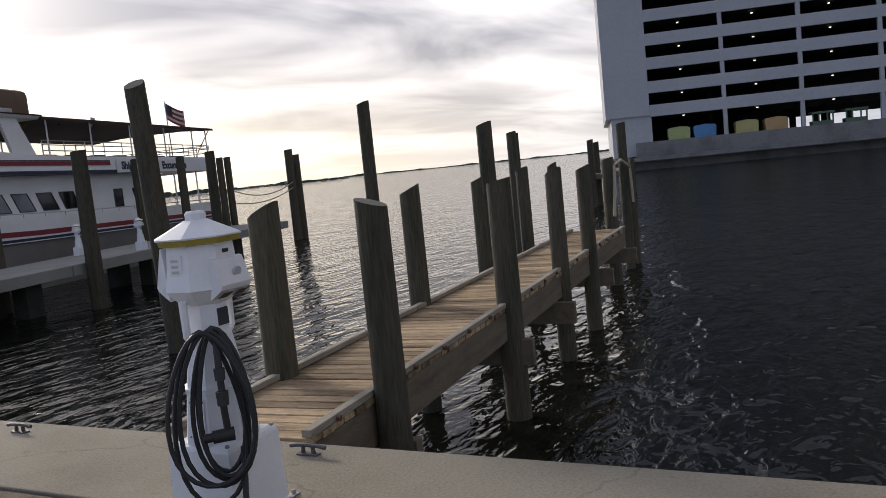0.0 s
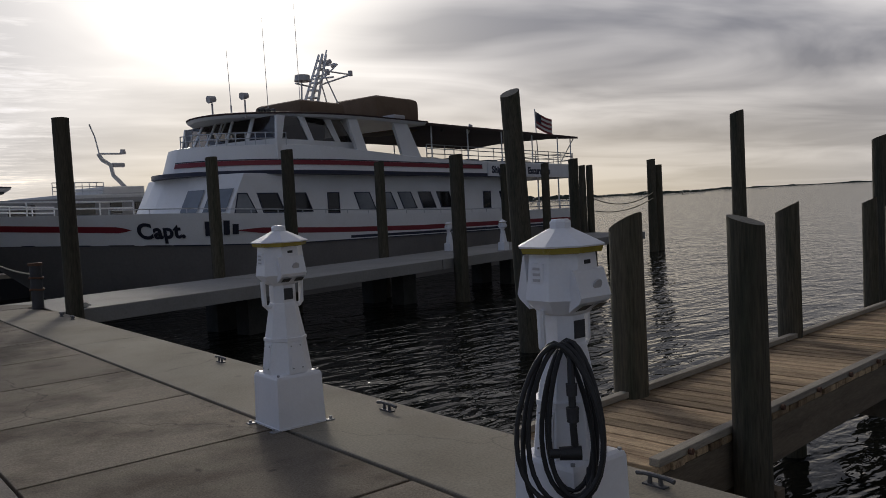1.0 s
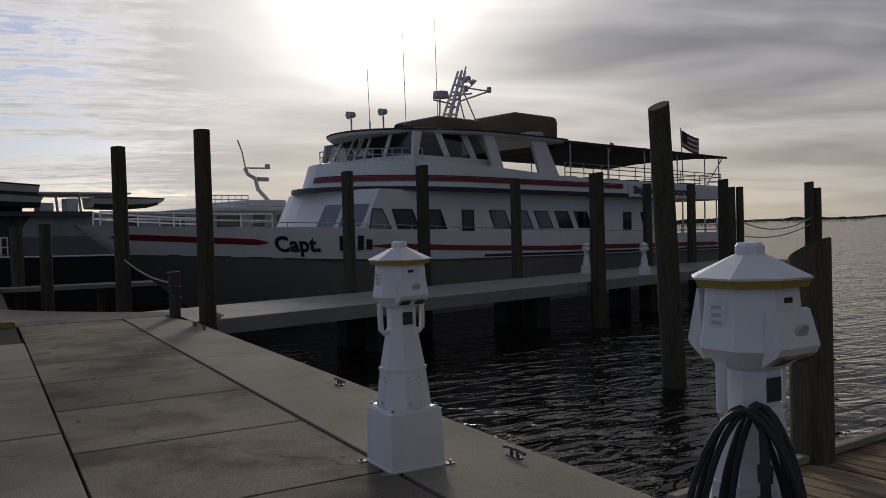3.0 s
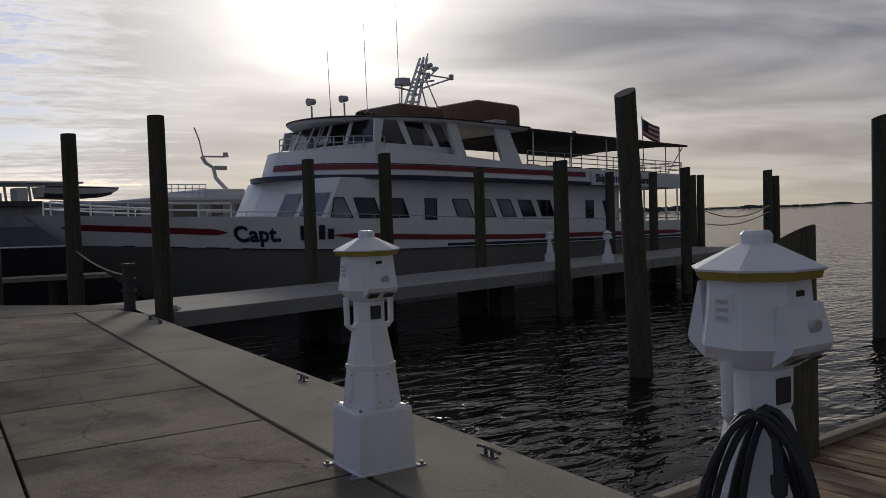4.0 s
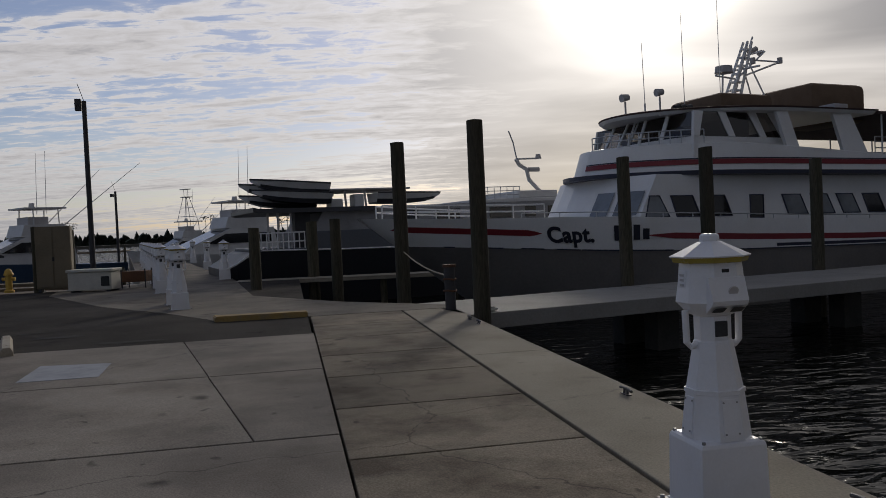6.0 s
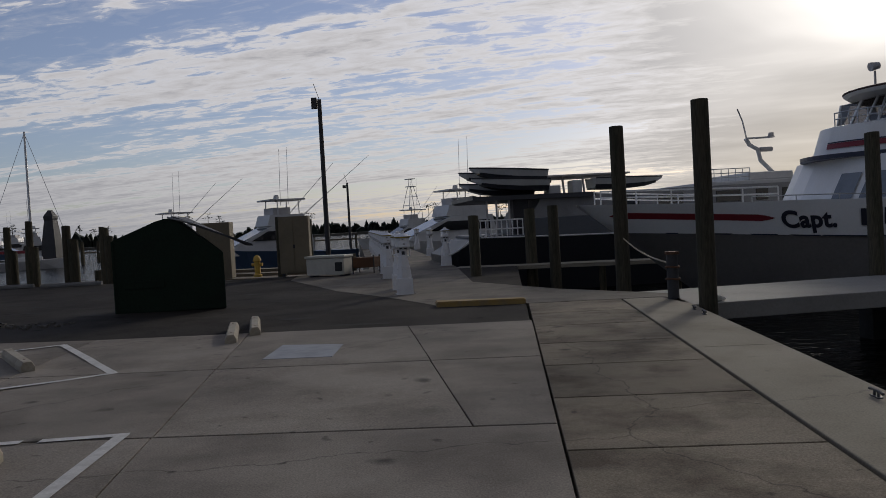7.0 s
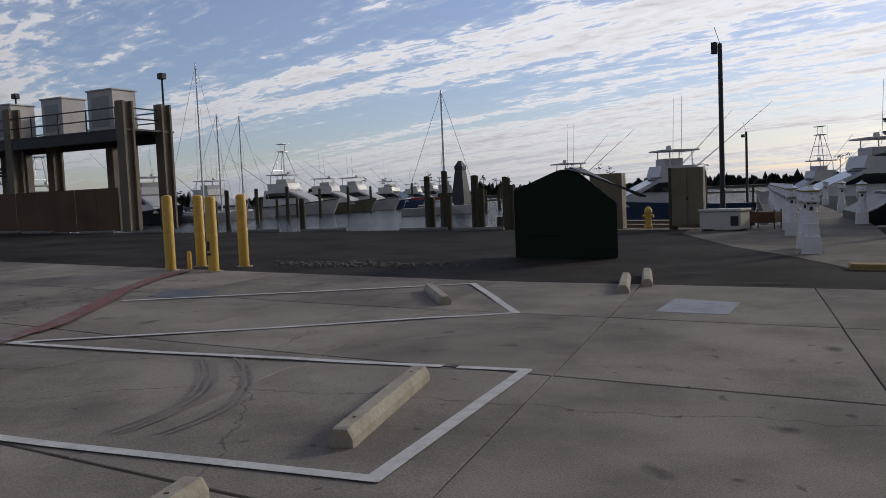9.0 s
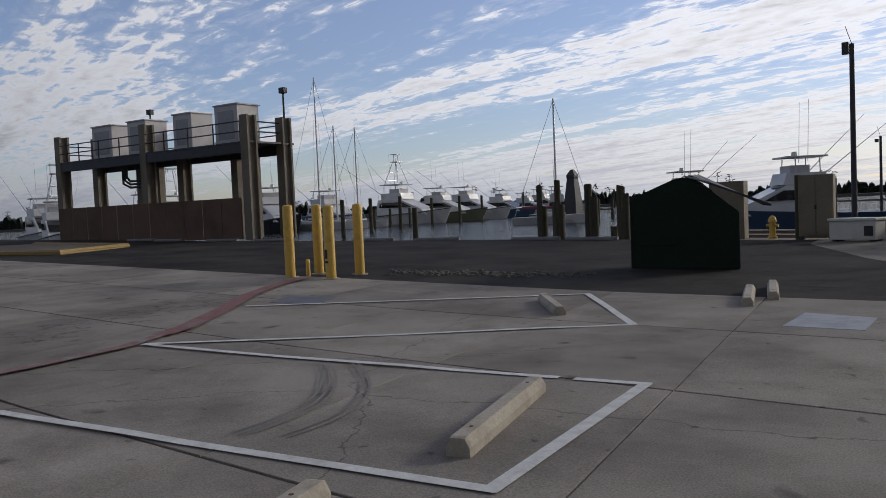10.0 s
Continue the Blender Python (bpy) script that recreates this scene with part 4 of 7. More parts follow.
def glazed(foot, head, far=False, pane=GLASS_CLEAR):
    """One wall of the window band: foot and head points at the joints post, pane, post, pane ..., as pairs of ends."""
    m = mirror if far else (lambda p: p)
    out = (m(foot[-1]) - m(foot[0])).cross(Vector((0, 0, 1))).normalized()
    if out.dot(m(foot[0]) - Vector((12.5, MID, 3.74))) < 0:
        out = -out
    for k in range(len(foot) - 1):
        quad = [m(foot[k]), m(foot[k + 1]), m(head[k + 1]), m(head[k])]
        if k % 2 == 0:
            part("window_post", slab_between(quad, out), WHITE_BOAT, pilot, "white window post")
        else:
            bm = B()
            bm.faces.new([bm.verts.new(p - out * 0.02) for p in quad])
            part("pilot_window", bm, pane, pilot, "raked tinted window")


ZS, ZH = 3.745, 4.50
for far in (False, True):
    glazed([on_side(u, ZS) for u in (10.76, 10.95, 12.06, 12.30, 13.27, 13.52, 14.12, 14.3)], [on_side(u, ZH) for u in (10.88, 11.2, 11.74, 12.03, 12.88, 13.2, 13.66, 14.0)], far, GLASS_TINT)
    for p, q in zip(near_side[1:], near_side[2:] + [(near_side[3][0], MID)]):
        cut = (0.0, 0.07, 0.93, 1.0)
        line = [(p[0] + (q[0] - p[0]) * c, p[1] + (q[1] - p[1]) * c) for c in cut]
        ends = [ph_at(*p, ZH), ph_at(*q, ZH)]
        glazed([ph_at(x, y, ZS) + Vector((0, 0, 0)) for x, y in line], [ends[0].lerp(ends[1], c) for c in cut], far)
for yy in (3.2, 2 * MID - 3.2):
    for q in ([(14.0, 3.2), (14.5, 3.2), (13.95, 4.56), (13.5, 4.56)], [(16.3, 3.2), (17.35, 3.2), (16.55, 4.56), (15.8, 4.56)]):
        bm = B()
        a = [bm.verts.new((x, yy - 0.06, z)) for x, z in q]
        b = [bm.verts.new((x, yy + 0.06, z)) for x, z in q]
        bm.faces.new(a), bm.faces.new(b[::-1])
        for k in range(4):
            bm.faces.new((a[k], b[k], b[(k + 1) % 4], a[(k + 1) % 4]))
        part("arch_strut", bm, WHITE_BOAT, boat, "white slanted arch")

# roof and awning
rf = deck_outline(9.75, 2.95, 17.6, n=18, round_=4.6)
bm = B()
loft(bm, [[(x + (0.1 if x < 12 else 0), MID + (y - MID) * 0.97, 4.495) for x, y in rf], [(x, y, 4.58) for x, y in rf]])
cab_roof = part("roof", bm, WHITE_BOAT, boat, "white cabin roof", smooth=False)
bm = B()
loft(bm, [[(x, y, 4.583) for x, y in rf], [(x - 0.02, MID + (y - MID) * 1.005, 4.63) for x, y in rf], [(x + (0.2 if x < 12 else 0), MID + (y - MID) * 0.9, 4.68) for x, y in rf]])
part("roof_edge", bm, AWNING, cab_roof, "dark roof edge", smooth=False)
bm = B()
loft(bm, [[(x, y, z + (0.10 if abs(y - MID) < 2 else 0) ) for y, z in ((2.9, 4.48), (4.5, 4.50), (MID, 4.52), (7.9, 4.50), (9.5, 4.48), (9.5, 4.57), (MID, 4.62), (2.9, 4.57))] for x in (17.5, 20, 23, 26, 28.8)])
part("awning", bm, AWNING, boat, "dark maroon awning over the aft deck")
for u in (17.9, 20.2, 22.6, 25.0, 27.2, 28.4):
    for y in (3.1, 9.3):
        bm = B()
        rod(bm, (u, y, 3.2), (u, y, 4.50), 0.028, seg=8)
        part("awning_post", bm, ALU, boat)
bm = B()
rod(bm, (27.3, 3.1, 3.2), (28.7, 3.1, 4.48), 0.022, seg=8)
part("awning_brace", bm, ALU, boat)

# rails
def rail(name, pts, z0, tops, mat=ALU, r=0.018):
    bm = B()
    for z in tops:
        tube(bm, [(x, y, z0 + z) for x, y in pts], r, 6)
    for x, y in pts:
        rod(bm, (x, y, z0), (x, y, z0 + max(tops)), r, seg=6)
    return part(name, bm, mat, boat, "thin metal rail")


rail("upper_rail", [(x + 0.4 * lean(x), y + 0.1) for x, y in keep if x < 11.0], 3.54, (0.22, 0.4))
rail("upper_rail", [(17.6 + k * 1.1, 3.12) for k in range(11)], 3.23, (0.2, 0.4, 0.55))
rail("upper_rail", [(28.5, 3.12 + k * 1.03) for k in range(7)], 3.23, (0.2, 0.4, 0.55))
rail("upper_rail", [(17.6 + k * 1.1, 9.28) for k in range(11)], 3.23, (0.2, 0.4, 0.55))
bm = B()
for k in range(24):
    u0, u1 = 5.2 + k, 6.2 + k
    if u1 < 28.5:
        tube(bm, [side_point(u, sheer(u), -0.06) + Vector((0, 0, 0.13)) for u in (u0, u1)], 0.016, 6)
        rod(bm, side_point(u0, sheer(u0), -0.06), side_point(u0, sheer(u0), -0.06) + Vector((0, 0, 0.13)), 0.014, seg=6)
part("deck_rail", bm, ALU, boat, "low deck rail")
bm = B()
for far in (0, 1):
    f = mirror if far else (lambda p: p)
    for h in (0.18, 0.36):
        tube(bm, [f(side_point(u, sheer(u), -0.08) + Vector((0.25, 0, h))) for u in (1.6, 2.4, 3.2, 4.0, 4.8, 5.6)], 0.022, 6)
    for u in (1.6, 2.4, 3.2, 4.0, 4.8, 5.6):
        p = side_point(u, sheer(u), -0.08) + Vector((0.25, 0, -0.02))
        rod(bm, f(p), f(p + Vector((0, 0, 0.38))), 0.02, seg=6)
part("bow_rail", bm, WHITE_BOAT, boat, "white pipe bow rail")
# stanchions under the aft overhang and the open stern
for u in (23.6, 25.6, 27.4, 28.4):
    for y in (3.25, 9.15):
        bm = B()
        rod(bm, (u, y, 0.7), (u, y, 2.61), 0.035, seg=8)
        part("stanchion", bm, WHITE_BOAT, boat)
rail("stern_rail", [(23.4 + k * 1.0, 3.2) for k in range(6)], 1.0, (0.25, 0.5), r=0.016)
bm = B()
for k in range(7):
    box(bm, 18.2 + k * 1.35, 3.6, 3.03, 18.9 + k * 1.35, 8.8, 3.35, 0.03)
part("deck_bench", bm, BLUE_GREY, boat, "rows of grey deck benches")

# covers, mast, lights and aerials on the roof
for u0, u1, y0, y1, z1, nm in ((12.9, 15.15, 4.8, 7.4, 5.34, "low"), (16.9, 19.45, 4.9, 7.5, 5.84, "tall")):
    bm = B()
    box(bm, u0, y0, 4.5, u1, y1, z1, 0.22)
    part("canvas_cover", bm, CANVAS, boat, "brown canvas cover", smooth=True)
bm = B()
for (xa, xb), y in (((14.55, 15.78), -0.2), ((14.55, 15.78), 0.2), ((15.0, 15.96), -0.2), ((15.0, 15.96), 0.2)):
    rod(bm, (xa, MID + y, 4.5), (xb, MID + y * 0.5, 7.35), 0.055, 0.045, seg=8)
mast = part("mast", bm, WHITE_BOAT, boat, "raked white ladder-like radar mast")
for k in range(9):
    f = 0.1 + 0.1 * k
    xa, xb, z = 14.55 + 1.23 * f, 15.0 + 0.96 * f, 4.5 + 2.85 * f
    bm = B()
    box(bm, xa - 0.03, MID - 0.2 + 0.1 * f, z, xb + 0.03, MID + 0.2 - 0.1 * f, z + 0.05)
    part("mast_rung", bm, WHITE_BOAT, mast)
for p, q, r in (((15.25, MID, 6.0), (15.95, MID - 0.7, 6.9), 0.03), ((15.9, MID - 0.7, 6.9), (15.95, MID + 0.3, 6.95), 0.03), ((15.5, MID - 0.9, 6.35), (15.5, MID + 0.9, 6.45), 0.035), ((15.7, MID, 6.2), (17.3, MID, 6.75), 0.035), ((17.25, MID, 6.75), (15.6, MID, 6.75), 0.03), ((14.1, MID - 0.6, 4.5), (14.2, MID - 0.6, 6.05), 0.035),
                ((16.4, MID - 0.7, 4.5), (15.7, MID - 0.2, 6.6), 0.03), ((17.0, MID + 0.7, 4.5), (15.8, MID + 0.2, 6.6), 0.03), ((15.95, MID, 7.2), (16.1, MID, 7.55), 0.03), ((13.9, MID - 0.6, 6.0), (15.0, MID - 0.3, 6.0), 0.03)):
    bm = B()
    rod(bm, p, q, r, seg=6)
    part("mast_strut", bm, WHITE_BOAT, mast)
bm = B()
rod(bm, (14.25, MID - 0.6, 6.1), (14.25, MID - 0.6, 6.32), 0.3, 0.27, seg=14)
part("radar", bm, BOX_GREY, mast, "grey radar dome")
for p, q in (((15.9, MID, 7.0), (16.25, MID, 7.15)), ((16.0, MID - 0.5, 6.9), (16.0, MID - 0.35, 6.9)), ((17.3, MID, 6.7), (17.3, MID, 6.9)), ((15.3, MID - 0.8, 6.42), (15.3, MID - 0.8, 6.62))):
    bm = B()
    rod(bm, p, q, 0.09, seg=8)
    part("mast_lamp", bm, BOX_GREY, mast, "grey mast lamp")
for ob in (mast, *mast.children):
    for v in ob.data.vertices:
        v.co.x -= 0.45
for u, y, top in ((10.6, 5.6, 6.9), (12.15, 5.6, 8.7), (13.45, 5.4, 10.0)):
    bm = B()
    rod(bm, (u, y, 4.5), (u, y, 5.0), 0.03, seg=6)
    rod(bm, (u, y, 5.0), (u - 0.05, y, top), 0.014, 0.008, seg=6)
    part("aerial", bm, WHITE_BOAT, boat, "thin white whip aerial")
for u, y, z in ((9.0, 4.4, 4.9), (10.4, 4.6, 5.15)):
    bm = B()
    rod(bm, (u, y, 4.45), (u, y, z - 0.1), 0.03, seg=6)
    rod(bm, (u - 0.13, y, z), (u + 0.11, y, z + 0.04), 0.12, 0.09, seg=12)
    part("searchlight", bm, BOX_GREY, boat, "roof searchlight")
bm = B()
for k in range(3):
    rod(bm, (11.2 + 0.22 * k, 4.9, 4.5), (11.2 + 0.22 * k, 4.9, 4.75), 0.07, 0.05, seg=8)
    rod(bm, (11.1 + 0.22 * k, 4.8, 4.78), (11.35 + 0.22 * k, 4.9, 4.82), 0.06, 0.1, seg=8)
part("horn", bm, DARK_STEEL, boat, "cluster of roof horns")
bm = B()
box(bm, 16.2, 3.4, 4.5, 16.8, 4.0, 4.85, 0.03)
part("roof_locker", bm, BOX_GREY, boat, "grey roof locker")
bm = B()
tube(bm, [(19.9, 4.2, 4.5), (20.1, 4.2, 4.72), (20.9, 4.2, 4.75)], 0.05, 6)
part("roof_bracket", bm, DARK_STEEL, boat, "dark roof bracket")
bm = B()
rod(bm, (20.9, 3.6, 4.4), (21.0, 3.5, 4.75), 0.03, 0.09, seg=8)
part("deck_lamp", bm, BOX_GREY, boat, "small deck lamp")
# flag at the stern
bm = B()
rod(bm, (28.5, 5.0, 3.2), (28.35, 5.0, 6.1), 0.025, seg=8)
pole = part("flag_staff", bm, ALU, boat)


def wave(u, v):
    return Vector((28.4 + u * 1.5, 5.0 + 0.10 * math.sin(u * 6), 6.0 - v * 0.8 - 0.35 * u + 0.05 * math.sin(u * 7)))


for k in range(7):
    bm = B()
    u0 = 0.42 if k < 4 else 0.0
    g = [[bm.verts.new(wave(u0 + (1 - u0) * i / 12, (k + j) / 7) + Vector((0, 0.0, 0))) for i in range(13)] for j in (0, 1)]
    for i in range(12):
        bm.faces.new((g[0][i], g[0][i + 1], g[1][i + 1], g[1][i]))
    part("flag_stripe", bm, (RED_STRIPE, PAINT_WHITE)[k % 2], pole, "striped flag cloth")
bm = B()
g = [[bm.verts.new(wave(0.42 * i / 6, j / 7)) for i in range(7)] for j in (0, 4)]
for i in range(6):
    bm.faces.new((g[0][i], g[0][i + 1], g[1][i + 1], g[1][i]))
part("flag_canton", bm, NAVY, pole, "navy flag corner")

# the boat trims a little by the stern: every upper part follows
for ob in boat.children_recursive:
    if ob.name.split(".")[0] not in {"hull", "topside", "stripe", "rub_rail", "boot_line", "lettering", "name_bars", "main_deck", "deck_rail", "bow_rail"}:
        for v in ob.data.vertices:
            v.co.z += 0.0165 * (17.5 - v.co.x)


# ---- lighthouse power pedestals ----
def ring8(r, z, sq=0.0, n=8, cx=0.0, cy=0.0):
    """An eight-sided ring with flats to the axes."""
    return [(cx + r / math.cos(math.pi / 8) * math.cos(math.pi / 8 + k * math.pi / 4), cy + r / math.cos(math.pi / 8) * math.sin(math.pi / 8 + k * math.pi / 4), z) for k in range(n)]


def pedestal(m, label, group, hose=False, light=True):
    t = thing("power_pedestal", m, label, "power pedestal", group)
    bm = B()
    loft(bm, [[(-a, -a, z), (a, -a, z), (a, a, z), (-a, a, z)] for a, z in ((0.192, 0.0), (0.192, 0.012), (0.184, 0.014), (0.176, 0.35), (0.170, 0.368), (0.15, 0.378))])
    base = part("base", bm, WHITE_SHELL, t)
    for sx in (-1, 1):
        for sy in (-1, 1):
            bm = B()
            box(bm, sx * 0.18, sy * 0.18 - 0.025, 0.0, sx * 0.25, sy * 0.18 + 0.025, 0.008, 0.002)
            rod(bm, (sx * 0.228, sy * 0.18, 0.008), (sx * 0.228, sy * 0.18, 0.026), 0.012, seg=6)
            part("anchor_tab", bm, STEEL, base, "bolted steel foot")
            bm = B()
            rod(bm, (sx * 0.155, sy * 0.155, 0.372), (sx * 0.155, sy * 0.155, 0.384), 0.010, seg=8)
            part("bolt", bm, STEEL, base)
    bm = B()
    loft(bm, [ring8(r, z) for r, z in ((0.162, 0.378), (0.136, 0.60), (0.142, 0.603), (0.142, 0.625), (0.132, 0.628), (0.092, 0.865), (0.086, 0.875), (0.086, 1.0))])
    tower = part("tower", bm, WHITE_SHELL, t)
    for ang in (0, 90, 180, 270):
        bm = B()
        d = pose(0, 0, 0, 0, 0, ang)
        q = [(-0.045, -0.166, 0.40), (0.045, -0.166, 0.40), (0.042, -0.1435, 0.585), (-0.042, -0.1435, 0.585)]
        bm.faces.new([bm.verts.new(d @ Vector(p)) for p in q])
        r = bmesh.ops.extrude_face_region(bm, geom=list(bm.faces))
        for v in r["geom"]:
            if isinstance(v, bmesh.types.BMVert):
                v.co += d.to_3x3() @ Vector((0, 0.012, 0))
        pan = part("access_panel", bm, WHITE_SHELL, tower, "screwed access panel")
        for sx in (-1, 1):
            for z in (0.415, 0.57):
                bm = B()
                f = (z - 0.40) / 0.185
                yy = -0.166 + f * 0.0225
                rod(bm, d @ Vector((sx * 0.036, yy + 0.002, z)), d @ Vector((sx * 0.036, yy - 0.006, z)), 0.005, seg=6)
                part("screw", bm, STEEL, pan)
    # head: flared box under an eight-sided roof
    bm = B()
    loft(bm, [ring8(r, z) for r, z in ((0.086, 0.998), (0.115, 1.012), (0.166, 1.072), (0.153, 1.165), (0.144, 1.275))])
    head = part("head", bm, WHITE_SHELL, t)
    for ang in (0, 180):
        d = pose(0, 0, 0, 0, 0, ang)
        bm = B()
        prof = [(-0.140, 1.205), (-0.156, 1.20), (-0.192, 1.085), (-0.18, 1.062), (-0.12, 1.02)] if ang == 0 else [(-0.138, 1.265), (-0.146, 1.262), (-0.190, 1.085), (-0.18, 1.066), (-0.12, 1.02)]
        a = [bm.verts.new(d @ Vector((-0.098, y, z))) for y, z in prof]
        b = [bm.verts.new(d @ Vector((0.098, y, z))) for y, z in prof]
        bm.faces.new(a), bm.faces.new(b[::-1])
        for k in range(5):
            bm.faces.new((a[k], b[k], b[(k + 1) % 5], a[(k + 1) % 5]))
        hood = part("outlet_hood", bm, WHITE_SHELL, head, "hinged weather cover")
        for sx in (-1, 1):
            bm = B()
            q = [(sx * 0.05 - 0.032, -0.183, 1.056), (sx * 0.05 + 0.032, -0.183, 1.056), (sx * 0.05 + 0.032, -0.138, 1.029), (sx * 0.05 - 0.032, -0.138, 1.029)]
            bm.faces.new([bm.verts.new(d @ (Vector(p) + Vector((0, -0.004, -0.004)))) for p in q])
            part("socket", bm, BLACK, hood, "dark socket opening")
        bm = B()
        rod(bm, d @ Vector((0.02, -0.178, 1.135)), d @ Vector((0.02, -0.186, 1.132)), 0.026, seg=14)
        part("meter_window", bm, BOX_GREY, hood, "round meter window")
        bm = B()
        box(bm, -0.02, -0.150, 1.225, 0.02, -0.141, 1.243, 0.002)
        bm.transform(d)
        part("name_plate", bm, BLACK, head, "small dark plate")
    for ang in (90, 270):
        d = pose(0, 0, 0, 0, 0, ang)
        bm = B()
        box(bm, -0.045, -0.156, 1.135, 0.03, -0.140, 1.235, 0.004)
        bm.transform(d)
        outlet = part("outlet_panel", bm, WHITE_SHELL, head, "side outlet panel")
        bm = B()
        for z in (1.155, 1.18, 1.205):
            box(bm, -0.028, -0.159, z, 0.012, -0.1555, z + 0.012)
        bm.transform(d)
        part("outlet_face", bm, BOX_GREY, outlet, "grey outlet slots")
    bm = B()
    loft(bm, [ring8(r, z) for r, z in ((0.150, 1.272), (0.172, 1.276), (0.180, 1.303), (0.150, 1.306))])
    part("lens_band", bm, YELLOW_GLASS, t, "amber lens band")
    bm = B()
    loft(bm, [ring8(r, z) for r, z in ((0.185, 1.301), (0.188, 1.308), (0.055, 1.378), (0.048, 1.38))] )
    loft(bm, [ring8(r, z) for r, z in ((0.046, 1.376), (0.046, 1.408), (0.036, 1.42))])
    part("roof", bm, WHITE_SHELL, t)
    for sx in (-1, 1):
        bm = B()
        tube(bm, [(sx * 0.08, 0, 0.855), (sx * 0.125, 0, 0.842), (sx * 0.146, 0, 0.865), (sx * 0.150, 0, 1.03)], 0.018, 8)
        part("hose_hook", bm, WHITE_SHELL, t, "upturned white hook")
    for ang in (0, 180):
        bm = B()
        box(bm, -0.035, -0.091, 0.895, 0.035, -0.084, 0.975, 0.003)
        bm.transform(pose(0, 0, 0, 0, 0, ang))
        part("instruction_plate", bm, DARK_STEEL, tower, "small framed plate")
    return t


PG = "lighthouse pedestals on the quay"
pedA = pedestal(pose(0.08, -13.46, 0, 0, 0, 0), "white lighthouse-shaped power pedestal with a coiled black cable", PG)
pedB = pedestal(pose(0.14, -10.70, 0, 0, 0, 0), "white lighthouse-shaped power pedestal with an amber band", PG)

# the shore cable hung over one hook of the nearer pedestal
cable = thing("shore_cable", pose(0.08, -13.46, 0), "black rubber shore power cable coiled on the pedestal hook", "cable")
SIDE = Vector((0.66, -0.75, 0)).normalized()
OUT = Vector((-0.75, -0.66, 0)).normalized()
HOOK = Vector((-0.13, 0.0, 0.87))
rng = random.Random(5)
for k in range(6):
    w, h = 0.088 + 0.016 * k + rng.uniform(-0.025, 0.025), 0.58 + 0.09 * rng.uniform(-1, 1) + 0.03 * k
    off = OUT * (0.035 + 0.022 * k) + SIDE * rng.uniform(-0.015, 0.06)
    pts = []
    for q in range(29):
        a = math.tau * q / 28
        x = math.sin(a) * w * (1 - 0.25 * math.cos(a))
        z = -h * (1 - math.cos(a)) / 2
        pts.append(HOOK + off + SIDE * (x + 0.05) + Vector((0, 0, z + 0.03)) + OUT * 0.11 * math.sin(a / 2))
    bm = B()
    tube(bm, pts[:-1], 0.0108, 8, closed=True)
    part("loop", bm, BLACK, cable, smooth=True)
bm = B()
p0 = HOOK + OUT * 0.21 + SIDE * 0.11
tube(bm, [p0 + Vector((0, 0, -0.02)) - OUT * 0.06, p0 + Vector((0, 0, -0.10)), p0 + Vector((0, 0, -0.30)), p0 + Vector((0, 0, -0.40)) + SIDE * 0.005], 0.015, 8)
tail = part("tail", bm, BLACK, cable, smooth=True)
for z, r, h in ((-0.12, 0.024, 0.05), (-0.22, 0.027, 0.06)):
    bm = B()
    rod(bm, p0 + Vector((0, 0, z)), p0 + Vector((0, 0, z - h)), r, r * 0.9, seg=12)
    part("grip", bm, DARK_STEEL, tail, "ribbed grey grip")
bm = B()
e = p0 + Vector((0, 0, -0.41))
rod(bm, e + SIDE * 0.03, e - SIDE * 0.06 + OUT * 0.01, 0.03, 0.028, seg=14)
rod(bm, e - SIDE * 0.06 + OUT * 0.01, e - SIDE * 0.10 + OUT * 0.014, 0.02, 0.02, seg=14)
part("plug", bm, BLACK, cable, "black plug with a grey collar", smooth=True)
bm = B()
tube(bm, [HOOK + OUT * 0.13 + SIDE * 0.17 + Vector((0, 0, -0.5)), Vector((-0.24, -0.30, 0.16)), Vector((-0.30, -0.28, 0.03)), Vector((-0.22, -0.36, 0.016)), Vector((0.02, -0.40, 0.016))], 0.0135, 8)
part("lead", bm, BLACK, cable, smooth=True)

# pedestals on the far walkway and the finger pier
WG = "lighthouse pedestals on the far walkway"
for x, y in ((-4.36, 3.66), (-4.66, 5.1), *((-4.5 - (y - 3.66) * 0.185, y) for y in (9.6, 12.2, 15.2, 18.4, 22.0, 26.0, 30.5, 35.5, 41.5))):
    copy_thing(pedB, pose(x, y, 0, 0, 0, 10))["group"] = WG
for x, y in ((-4.3, 15.4), (-5.9, 26), (-7.9, 38)):
    copy_thing(pedB, pose(x, y, 0, 0, 0, 10))["group"] = WG
for x, y in ((13.75, 3.9), (14.3, 2.0)):
    c = copy_thing(pedB, pose(x, y, 0, 0, 0, 12))
    c.scale = (0.66, 0.66, 0.66)
    c["group"] = "small pedestals on the finger pier"
    c["label"] = "small white lighthouse power pedestal on the finger pier"


